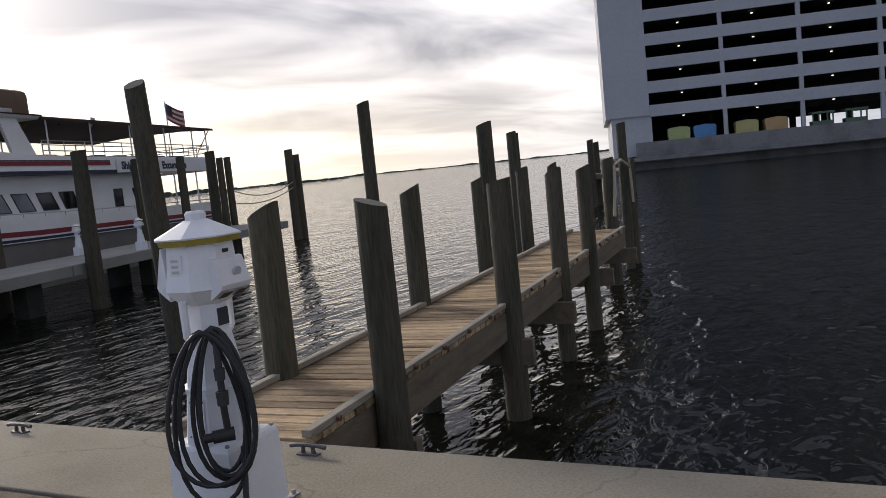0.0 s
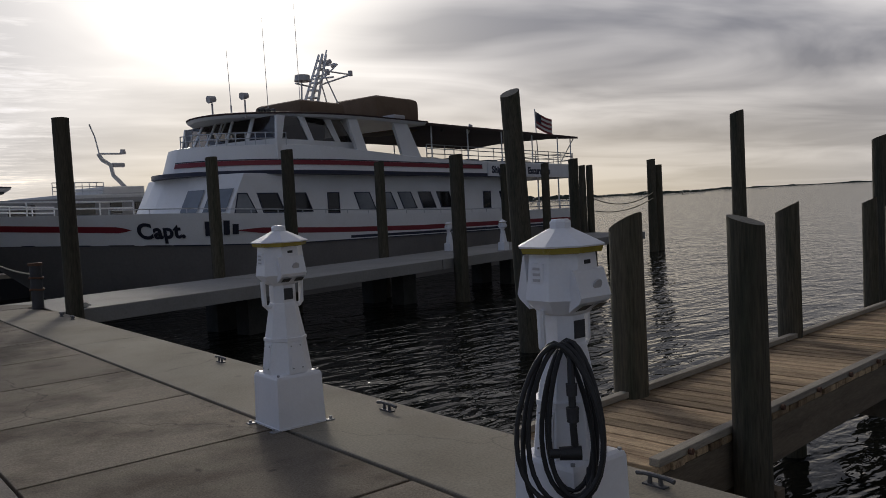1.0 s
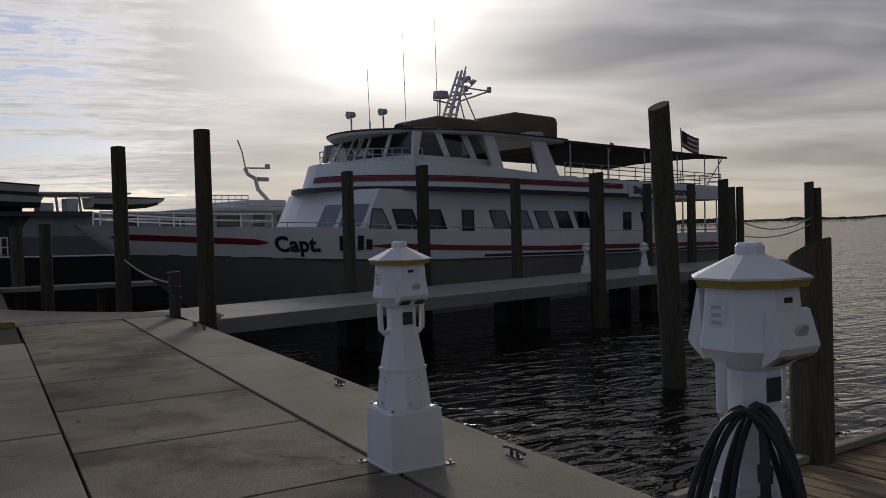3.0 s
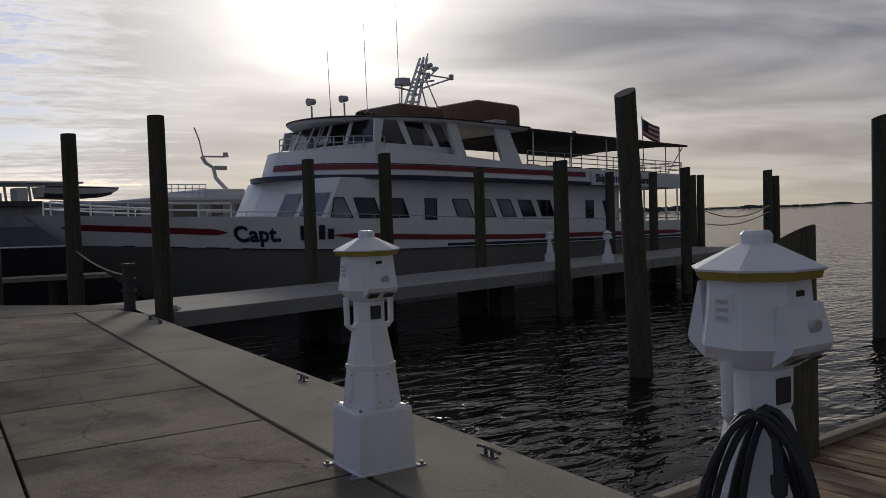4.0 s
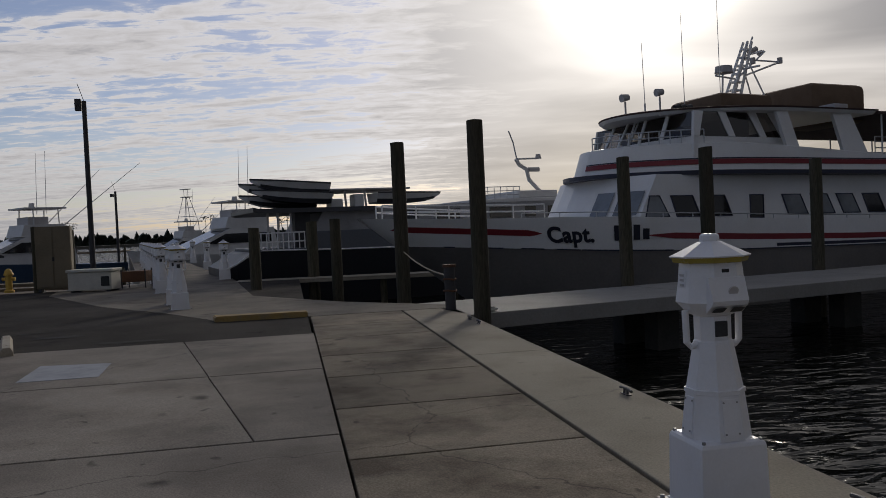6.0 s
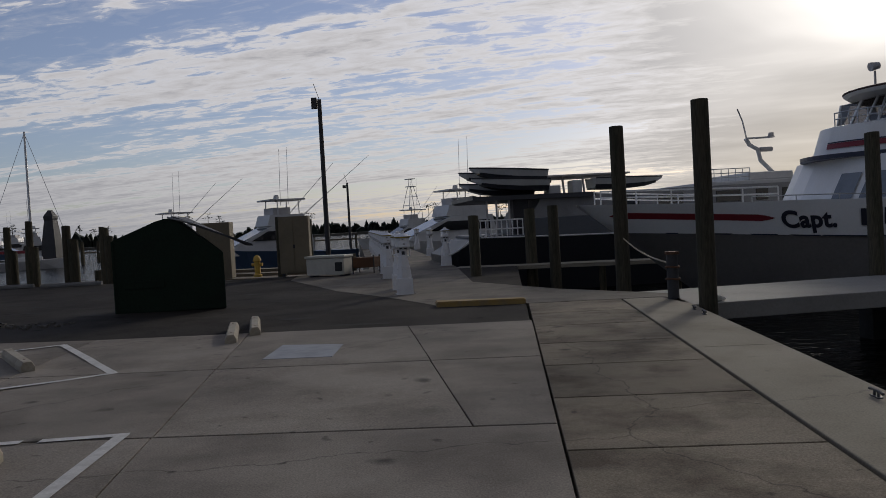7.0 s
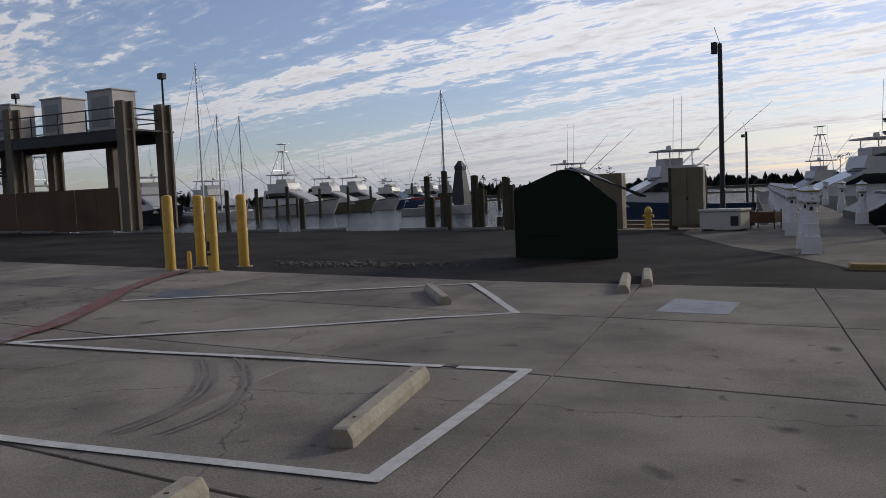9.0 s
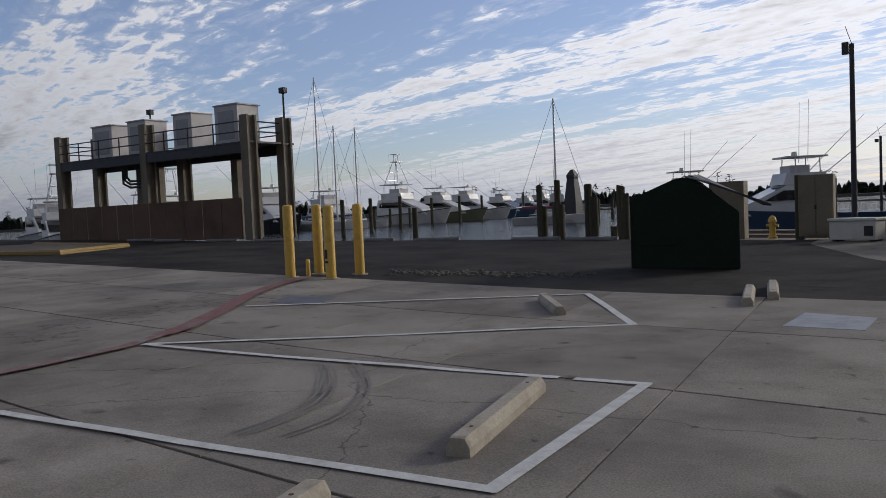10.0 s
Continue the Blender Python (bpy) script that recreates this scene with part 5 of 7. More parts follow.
# ---- cleats, posts, ropes on the quay ----
def cleat(x, y, ang=90):
    t = thing("dock_cleat", pose(x, y, 0, 0, 0, ang) @ Matrix.Scale(0.78, 4), "worn grey iron mooring cleat bolted to concrete", "cleat", "cleats along the quay")
    bm = B()
    box(bm, -0.09, -0.03, 0, 0.09, 0.03, 0.012, 0.004)
    part("foot", bm, CLEAT, t)
    for sx in (-1, 1):
        bm = B()
        rod(bm, (sx * 0.045, 0, 0.01), (sx * 0.04, 0, 0.06), 0.017, 0.014, seg=8)
        part("leg", bm, CLEAT, t)
    bm = B()
    tube(bm, [(-0.15, 0, 0.058), (-0.09, 0, 0.068), (0, 0, 0.07), (0.09, 0, 0.068), (0.15, 0, 0.058)], 0.016, 8)
    part("horn", bm, CLEAT, t, smooth=True)


for x, y in ((0.78, -11.0), (0.80, -13.38), (0.80, -8.0), (0.82, -1.75), (0.82, -2.4)):
    cleat(x, y)
t = thing("steel_post", pose(0.86, -0.02, 0), "dark rusted steel mooring post with rope bands", "post")
bm = B()
rod(bm, (0, 0, 0), (0, 0, 0.78), 0.10, seg=16)
part("pipe", bm, DARK_STEEL, t, smooth=True)
bm = B()
rod(bm, (0, 0, 0.78), (0, 0, 0.83), 0.125, seg=16)
part("cap", bm, RUST, t)
for z in (0.35, 0.56):
    bm = B()
    tube(bm, [(0.112 * math.cos(a), 0.112 * math.sin(a), z + 0.01 * math.sin(2 * a)) for a in [k * math.tau / 18 for k in range(18)]], 0.02, 6, closed=True)
    part("band", bm, RUST, t)


def rope(pts, r, mat, label):
    bm = B()
    tube(bm, pts, r, 7)
    return whole("mooring_rope", bm, mat, label, "rope", "mooring ropes", smooth=True)


rope(sag((0.86, 0.02, 0.62), (0.75, 5.05, 0.95), 0.10), 0.016, ROPE, "slack tan mooring rope between post and pile")
rope([(1.35, -0.9, 0.05), (1.36, -0.88, 0.6), (1.37, -0.85, 1.45)], 0.014, ROPE_WHITE, "thin white line hanging beside the pile")
rope(sag((23.8, 6.4, 1.35), (28.2, 6.7, 1.5), 0.35), 0.022, ROPE, "slack tan mooring rope between post and pile")
rope(sag((23.8, 6.4, 0.85), (28.2, 6.7, 1.25), 0.25), 0.022, ROPE, "slack tan mooring rope between post and pile")
rope([(13.05, -12.08, 0.2), (13.15, -12.1, 0.8), (13.2, -12.1, 1.2), (14.2, -12.0, 1.28), (15.4, -11.9, 1.1), (15.5, -11.9, 0.3)], 0.03, ROPE, "frayed tan rope wound round the end piles")
t = thing("line_cleat", pose(1.42, -0.78, 0, 0, 0, 20), "white rope made fast to a cleat on the finger pier", "cleat")
bm = B()
for k in range(3):
    tube(bm, [(0.12 * math.cos(a) * (1 - 0.2 * k), 0.06 * math.sin(a), 0.03 + 0.025 * k) for a in [q * math.tau / 14 for q in range(14)]], 0.014, 6, closed=True)
part("turns", bm, ROPE_WHITE, t)
bm = B()
rod(bm, (-0.14, 0, 0.04), (0.14, 0, 0.04), 0.02, seg=8)
box(bm, -0.07, -0.03, 0, 0.07, 0.03, 0.03, 0.004)
part("iron", bm, STEEL, t)

# yellow kerb at the end of the asphalt
bm = B()
prism(bm, [(-3.36, 0.42), (-1.72, 0.36), (-1.72, 0.62), (-3.42, 0.78)], -0.05, 0.095)
bmesh.ops.bevel(bm, geom=list(bm.edges), offset=0.02, segments=2, affect="EDGES")
whole("yellow_kerb", bm, KERB_YELLOW, "low kerb with worn yellow paint", "kerb")


# ---- wheel stops ----
def wheel_stop(x, y, ang, length=1.83, z=0.0, mat=STOP, label="weathered buff concrete wheel stop", group="wheel stops in the car park"):
    t = thing("wheel_stop", pose(x, y, z, 0, 0, ang), label, "wheel stop", group)
    bm = B()
    prof = [(-0.085, 0.0), (-0.085, 0.06), (-0.05, 0.125), (0.05, 0.125), (0.085, 0.06), (0.085, 0.0)]
    h = length / 2
    loft(bm, [[(-h + dx, y * s, z * s) for y, z in prof] for dx, s in ((0, 0.94), (0.03, 1.0), (length - 0.03, 1.0), (length, 0.94))])
    part("block", bm, mat, t)
    for sx in (-1, 1):
        bm = B()
        rod(bm, (sx * h * 0.72, 0, 0.12), (sx * h * 0.72, 0, 0.128), 0.014, seg=8)
        part("pin", bm, RUST, t)


wheel_stop(-5.50, -9.86, 107.5, 1.83)
wheel_stop(-8.52, -4.33, -50.0, 1.75, label="grey stained concrete wheel stop, chipped at one end")
wheel_stop(-6.26, -2.43, 107.5, 1.75, 0.0)
wheel_stop(-6.16, -1.62, 107.5, 1.75, 0.0)
wheel_stop(-5.12, -12.6, 107.5, 1.83)
for x in (-42.0, -39.5, -35.5, -32.3, -26.6, -23.6, -19.3, -17.0):
    wheel_stop(x, basin_edge(x) - 0.45, 8 if x < -30 else 12 if x < -22 else 4, 2.1, rise(x, 0), SEAWALL, "dark weathered concrete wheel stop by the basin", "wheel stops along the basin")

# cover plates in the slabs
def plate(pts, mat, label):
    bm = B()
    prism(bm, pts, -0.02, 0.005, rise)
    whole("cover_plate", bm, mat, label, "cover plate")


plate([(-5.12, -3.68), (-4.25, -3.84), (-4.18, -4.86), (-5.05, -4.86)], PATCH, "pale grey utility cover set in the concrete")
plate([(-13.7, -4.95), (-12.65, -4.8), (-12.15, -5.72), (-13.2, -5.83)], PLATE, "dark steel utility cover set in the concrete")

# ---- bollards ----
for x, y, h in ((-16.57, -2.52, 1.66), (-16.59, -1.63, 1.65), (-15.34, -2.41, 1.62), (-15.51, -1.35, 1.64), (-16.42, -2.12, 0.40)):
    z = rise(x, y)
    t = thing("bollard", pose(x, y, z, 0, 0, 20 * h), "tall round bollard in worn yellow paint" if h > 1 else "cut-off stub of a yellow bollard", "bollard", "yellow bollards")
    r = 0.115 if h > 1 else 0.05
    bm = B()
    loft(bm, [[(r * s * math.cos(k * math.tau / 18), r * s * math.sin(k * math.tau / 18), zz) for k in range(18)] for s, zz in ((1, -0.05), (1, h - 0.06), (0.85, h - 0.02), (0.4, h))])
    part("post", bm, YELLOW, t, smooth=True)
    if h > 1:
        bm = B()
        rod(bm, (0, 0, -0.02), (0, 0, 0.02), 0.19, seg=16)
        part("footing", bm, STOP, t, "concrete collar")
bm = B()
box(bm, -15.40, -2.535, 0.45, -15.28, -2.528, 0.50)
box(bm, -15.37, -2.535, 0.55, -15.31, -2.528, 0.75)
whole("graffiti_mark", bm, BLACK, "black scrawl on the yellow bollard", "graffiti")

# ---- green dumpster with a peaked front and an open lid ----
t = thing("dumpster", pose(-9.2, 2.2, 0, 0, 0, 8), "dark green steel dumpster with peaked top and open lid", "dumpster")
prof = [(-1.16, 0.0), (1.15, 0.0), (1.15, 1.22), (0.22, 1.93), (0.0, 1.98), (-0.22, 1.93), (-1.16, 1.56)]
bm = B()
a = [bm.verts.new((x, 0.0, z)) for x, z in prof]
b = [bm.verts.new((x * 0.72 - 0.1, 1.15, z)) for x, z in prof]
bm.faces.new(a), bm.faces.new(b[::-1])
for k in range(7):
    bm.faces.new((a[k], b[k], b[(k + 1) % 7], a[(k + 1) % 7]))
bmesh.ops.bevel(bm, geom=list(bm.edges), offset=0.015, segments=1, affect="EDGES")
body = part("body", bm, GREEN_PAINT, t)
bm = B()
box(bm, -0.95, -0.02, 0.52, -0.1, -0.002, 0.68, 0.004)
part("fork_pocket", bm, GREEN_PAINT, body, "worn pocket for lifting forks")
bm = B()
box(bm, 1.10, -0.012, 0.02, 1.165, 0.0, 1.2, 0.004)
part("corner_strip", bm, GREEN_PAINT, body)
bm = B()
box(bm, -1.165, -0.012, 0.02, -1.11, 0.0, 1.55, 0.004)
part("corner_strip", bm, GREEN_PAINT, body)
bm = B()
q = [(0.10, 1.99), (0.16, 2.02), (1.80, 1.34), (1.80, 1.30)]
a = [bm.verts.new((x, -0.03, z)) for x, z in q]
b = [bm.verts.new((x * 0.8, 1.18, z)) for x, z in q]
bm.faces.new(a), bm.faces.new(b[::-1])
for k in range(4):
    bm.faces.new((a[k], b[k], b[(k + 1) % 4], a[(k + 1) % 4]))
part("lid", bm, DARK_STEEL, t, "black plastic lid swung aside")
bm = B()
rod(bm, (0.05, -0.04, 2.0), (0.6, -0.04, 1.84), 0.022, seg=8)
part("hinge_bar", bm, STEEL, t)
bm = B()
box(bm, -0.85, 0.1, -0.02, 0.7, 1.1, 0.03)
part("skid", bm, DARK_STEEL, t)


# ---- second vessel: dark hull, stacked skiffs on its roof ----
HOUSE_GREY = material("vessel_house_grey", (0.30, 0.30, 0.31), 0.6, vary=0.08, scale=1, grain=20, bump=0.03, wear=0.25)
ves = thing("work_vessel", BERTH, "black and grey work vessel with skiffs stacked on its roof", "boat")
W0, W1 = 14.0, 20.0
WM = (W0 + W1) / 2


def hull_ring(u, b, z0, z1, top_b=None):
    top_b = top_b or b
    return [(u, WM - b * 0.8, z0), (u, WM - top_b, z1), (u, WM + top_b, z1), (u, WM + b * 0.8, z0)]


bm = B()
loft(bm, [hull_ring(-1.35, 2.7, -1.7, 0.30), hull_ring(-0.95, 2.9, -1.7, 0.50), hull_ring(-0.45, 3.0, -1.7, 0.82), hull_ring(0.0, 3.0, -1.7, 0.95), hull_ring(6, 3.0, -1.7, 0.80), hull_ring(12, 3.0, -1.7, 0.9), hull_ring(20, 2.2, -1.7, 1.3), hull_ring(24, 0.3, -1.0, 1.7)])
part("hull", bm, DARK_HULL, ves, "black hull", smooth=False)
bm = B()
tube(bm, [(-1.36, W0 - 0.02, 0.36), (-1.0, W0 - 0.03, 0.52), (-0.55, W0 - 0.03, 0.82), (-0.3, W0 - 0.03, 1.2), (-0.22, W0 - 0.03, 1.75)], 0.035, 6)
part("stern_rail", bm, WHITE_BOAT, ves, "white curved stern rail")
bm = B()
tube(bm, [(-0.1, W0 - 0.03, 0.96), (3, W0 - 0.03, 0.87), (6, W0 - 0.03, 0.82), (12, W0 - 0.03, 0.92)], 0.03, 6)
part("rub_strake", bm, WHITE_BOAT, ves, "pale rubbing strake")
bm = B()
box(bm, 1.75, W0 + 0.05, 0.80, 16, W1 - 0.05, 1.58, 0.03)
part("upper_hull", bm, BLUE_GREY, ves, "blue-grey upper side")
bm = B()
box(bm, -0.2, W0 + 0.1, 0.90, 1.8, W1 - 0.1, 1.0, 0.02)
part("aft_deck", bm, BLUE_GREY, ves)
for z in (1.22, 1.55):
    bm = B()
    box(bm, -0.12, W0 + 0.08, z, 1.55, W0 + 0.13, z + 0.05, 0.01)
    part("deck_rail", bm, WHITE_BOAT, ves, "white deck rail")
for k in range(9):
    bm = B()
    box(bm, -0.1 + k * 0.2, W0 + 0.09, 0.98, -0.06 + k * 0.2, W0 + 0.12, 1.56)
    part("rail_post", bm, WHITE_BOAT, ves)
for u in (0.25, 0.62, 1.1):
    bm = B()
    rod(bm, (u, W0 + 0.4, 0.98), (u, W0 + 0.4, 2.34), 0.04, seg=8)
    part("deck_post", bm, BOX_GREY, ves)
bm = B()
loft(bm, [[(u, W0 + 0.2 - s, z), (u, W1 - 0.2 + s, z), (u, W1 - 0.2, z + 0.17), (u, W0 + 0.2, z + 0.17)] for u, s, z in ((-0.3, 0.05, 2.36), (-0.1, 0.1, 2.31), (4.4, 0.1, 2.28))])
part("roof", bm, DARK_HULL, ves, "dark flat roof")
bm = B()
q = [(1.9, 1.58), (16.0, 1.58), (15.2, 2.44), (2.45, 2.44)]
a = [bm.verts.new((x, W0 + 0.5, z)) for x, z in q]
b = [bm.verts.new((x, W1 - 0.5, z)) for x, z in q]
bm.faces.new(a), bm.faces.new(b[::-1])
for k in range(4):
    bm.faces.new((a[k], b[k], b[(k + 1) % 4], a[(k + 1) % 4]))
part("house", bm, HOUSE_GREY, ves, "grey house side")
bm = B()
box(bm, 1.3, W0 + 0.6, 0.98, 1.9, W0 + 1.2, 2.3, 0.02)
part("aft_bulkhead", bm, DARK_STEEL, ves)
for u0, u1 in ((5.2, 6.2), (7.0, 8.0), (9.35, 10.35), (11.0, 11.5), (12.1, 12.7)):
    bm = B()
    box(bm, u0, W0 + 0.47, 1.80, u1, W0 + 0.51, 2.24, 0.01)
    part("window", bm, GLASS, ves, "dark wheelhouse window")
bm = B()
box(bm, 9.0, W0 + 0.8, 2.44, 13.5, W1 - 0.8, 2.60, 0.03)
box(bm, 11.0, W0 + 1.0, 2.60, 12.9, W1 - 1.0, 2.92, 0.05)
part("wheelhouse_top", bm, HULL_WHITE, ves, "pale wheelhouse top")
bm = B()
for z in (2.75, 2.92, 3.09):
    tube(bm, [(8.9, W0 + 0.9, z), (11.0, W0 + 0.9, z)], 0.018, 6)
for k in range(8):
    rod(bm, (8.9 + 0.3 * k, W0 + 0.9, 2.6), (8.9 + 0.3 * k, W0 + 0.9, 3.09), 0.016, seg=6)
part("top_rail", bm, ALU, ves, "metal top rail")
bm = B()
tube(bm, [(12.30, WM - 1.5, 2.9), (11.80, WM - 1.5, 3.4), (11.70, WM - 1.5, 3.85), (11.35, WM - 1.5, 4.05), (11.20, WM - 1.5, 4.3)], 0.09, 8)
tube(bm, [(11.20, WM - 1.5, 4.3), (12.30, WM - 1.5, 4.32)], 0.04, 6)
tube(bm, [(11.25, WM - 1.5, 4.25), (11.10, WM - 1.5, 5.0), (10.90, WM - 1.5, 5.5)], 0.03, 6)
mst = part("radar_mast", bm, HULL_WHITE, ves, "bent pale radar mast", smooth=True)
bm = B()
rod(bm, (12.30, WM - 1.5, 4.3), (12.30, WM - 1.5, 4.5), 0.14, 0.1, seg=12)
part("radar", bm, BOX_GREY, mst)
bm = B()
rod(bm, (11.80, WM - 1.5, 3.84), (12.30, WM - 1.5, 3.84), 0.1, seg=10)
part("radar", bm, BOX_GREY, mst)
bm = B()
box(bm, 2.4, W0 + 0.7, 3.10, 6.0, W0 + 3.5, 3.17, 0.02)
part("bimini", bm, BOX_GREY, ves, "flat grey sun top")
for u in (3.4, 4.2, 5.6):
    bm = B()
    rod(bm, (u, W0 + 0.9, 2.44), (u - 0.06, W0 + 0.9, 3.12), 0.045, seg=8)
    part("top_post", bm, BOX_GREY, ves)
for u0, u1, z in ((2.75, 3.25, 2.78), (3.7, 4.1, 2.95)):
    bm = B()
    box(bm, u0, W0 + 0.8, 2.44, u1, W0 + 1.5, z, 0.05)
    part("locker", bm, HULL_WHITE, ves, "pale roof locker")


def skiff(m, group="skiffs on the work vessel"):
    """An open skiff; x from its bow to its transom."""
    t = thing("skiff", m, "pale aluminium skiff stacked on the vessel's roof", "skiff", group)
    bm = B()
    rings = []
    for x, b, z0, z1 in ((0.0, 0.03, 0.36, 0.44), (0.3, 0.32, 0.22, 0.42), (0.9, 0.62, 0.09, 0.40), (1.8, 0.74, 0.0, 0.38), (2.9, 0.72, 0.0, 0.36)):
        rings.append([(x, -b, z1), (x, -b * 0.72, z0), (x, b * 0.72, z0), (x, b, z1)])
    loft(bm, rings)
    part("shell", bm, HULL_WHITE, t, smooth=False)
    bm = B()
    for s in (-1, 1):
        tube(bm, [(x, s * b, z) for x, b, z in ((0.0, 0.03, 0.44), (0.3, 0.32, 0.42), (0.9, 0.62, 0.40), (1.8, 0.74, 0.38), (2.9, 0.72, 0.36))], 0.03, 6)
    part("gunwale", bm, DARK_STEEL, t, "dark gunwale")
    bm = B()
    loft(bm, [[(x, -b, z1), (x, -b * 0.9, z0), (x, b * 0.9, z0), (x, b, z1)] for x, b, z0, z1 in ((0.35, 0.3, 0.17, 0.26), (0.9, 0.52, 0.03, 0.18), (1.8, 0.62, -0.05, 0.12), (2.88, 0.6, -0.05, 0.12))])
    part("bottom", bm, DARK_HULL, t, "dark bottom paint")
    return t


for u, w, z, tilt in ((-0.25, W0 + 1.0, 3.16, 3.0), (-0.20, W0 + 0.95, 2.76, 2.0), (-0.48, W0 + 2.2, 3.06, 3.0), (-0.48, W0 + 2.2, 2.62, 2.0)):
    skiff(BERTH @ pose(u, w, z, 0, tilt, 0))
skiff(BERTH @ pose(7.45, W0 + 1.2, 2.52, 0, -2, 180))
for u, w, z in ((2.65, W0 + 1.0, 2.95), (2.9, W0 + 1.5, 2.9)):
    t = thing("outboard_motor", BERTH @ pose(u, w, z), "black outboard motor on a stacked skiff", "outboard motor", "outboard motors")
    bm = B()
    box(bm, -0.14, -0.12, 0.0, 0.16, 0.12, 0.26, 0.06)
    part("cowl", bm, BLACK, t, smooth=True)
    bm = B()
    rod(bm, (0.05, 0, 0.02), (0.18, 0, -0.45), 0.05, 0.03, seg=8)
    part("leg", bm, DARK_STEEL, t)

# narrow walkway beside it
t = thing("narrow_walkway", pose(-3.9, 13.22, 0, 0, 0, -8.0), "narrow pale timber walkway on dark posts", "walkway", kind="structure")
bm = B()
box(bm, 0, 0, -0.13, 7.9, 1.1, 0.0, 0.01)
part("deck", bm, KERB_WOOD, t)
for x in (0.4, 2.6, 5.0, 7.4):
    bm = B()
    rod(bm, (x, 0.3, -2.4), (x, 0.3, -0.13), 0.12, seg=12)
    part("post", bm, PILE, t)

# ---- parking garage across the harbour ----
G0 = Vector((92.2, 5.13))
GA = math.degrees(math.atan2(-0.966, 0.26))
gar = thing("parking_garage", pose(G0.x, G0.y, 0, 0, 0, GA), "grey concrete parking garage with long dark openings", "building")
# x runs along the front, +y into the building
bm = B()
box(bm, -3.0, 0.0, 5.0, 2.0, 34, 40, 0.0)
part("stair_tower", bm, BUILDING, gar, "plain grey end wall")
bm = B()
box(bm, -2.4, 0.25, 0.4, 2.15, 34, 5.0)
part("tower_foot", bm, BUILDING, gar)
# inner floors, columns and rear wall carry their shade in the colour
BAYS, STOREYS = 7, 13
for s in range(STOREYS):
    z0 = 4.8 + 2.68 * s
    bm = B()
    box(bm, 2.003, -0.05, z0, 2.0 + 8.25 * BAYS, 0.35, z0 + 1.33, 0.02)
    part("spandrel", bm, BUILDING, gar)
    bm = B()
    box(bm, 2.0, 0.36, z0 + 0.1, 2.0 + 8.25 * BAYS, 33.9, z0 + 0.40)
    part("floor_slab", bm, INTERIOR_SHADE, gar, "parking floor coloured dark to read as shaded")
for b in range(BAYS + 1):
    x = 2.0 + 8.25 * b
    if b:
        bm = B()
        box(bm, x - 0.22, 0.0, 1.9, x + 0.22, 0.5, 40, 0.02)
        part("column", bm, BUILDING, gar)
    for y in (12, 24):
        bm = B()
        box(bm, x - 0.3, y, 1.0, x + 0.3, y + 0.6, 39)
        part("inner_column", bm, INTERIOR_SHADE, gar)
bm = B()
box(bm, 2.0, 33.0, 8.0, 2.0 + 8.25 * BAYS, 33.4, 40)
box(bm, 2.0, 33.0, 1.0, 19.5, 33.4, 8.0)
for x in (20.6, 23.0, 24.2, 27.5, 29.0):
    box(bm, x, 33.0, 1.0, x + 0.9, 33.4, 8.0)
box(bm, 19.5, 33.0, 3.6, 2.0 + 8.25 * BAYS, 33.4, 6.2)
part("rear_wall", bm, INTERIOR_SHADE, gar)
bm = B()
box(bm, -2.4, 0.0, 39.9, 2.0 + 8.25 * BAYS, 34, 40.2)
part("roof", bm, BUILDING, gar)
bm = B()
box(bm, 0.2, -0.6, 0.2, 2.0 + 8.25 * BAYS, 34, 1.95, 0.02)
part("ground_floor", bm, SEAWALL, gar, "stained concrete ground floor")
lamp = bpy.data.materials.new("garage_lamp")
lamp.use_nodes = True
e_ = lamp.node_tree.nodes["Principled BSDF"]
e_.inputs["Emission Color"].default_value, e_.inputs["Emission Strength"].default_value = (1.0, 0.93, 0.8, 1), 0.7
for s in range(STOREYS):
    for b in range(BAYS):
        bm = B()
        box(bm, 5.9 + 8.25 * b, 3.0, 4.64 + 2.68 * s, 6.12 + 8.25 * b, 3.22, 4.74 + 2.68 * s)
        part("ceiling_lamp", bm, lamp, gar, "small lit ceiling lamp")
bm = B()
prism(bm, [(-4.5, -3.0), (2.0 + 8.25 * BAYS, -3.0), (2.0 + 8.25 * BAYS, 34), (-4.5, 34)], -0.15, 0.28)
prism(bm, [(-3.5, -0.2), (2.0 + 8.25 * BAYS, -0.2), (2.0 + 8.25 * BAYS, 33), (-3.5, 33)], -3.0, -0.16)
whole("seawall_far", bm, SEAWALL, "stained concrete seawall under the garage", "seawall", kind="structure", m=pose(G0.x, G0.y, 0, 0, 0, GA))
KIOSK = {}
for nm, c in (("lime", (0.42, 0.47, 0.19)), ("blue", (0.10, 0.26, 0.50)), ("yellow", (0.50, 0.45, 0.18)), ("orange", (0.52, 0.33, 0.15)), ("green", (0.10, 0.16, 0.10))):
    KIOSK[nm] = material("kiosk_" + nm, c, 0.6, vary=0.06, scale=1, grain=10, bump=0.02)
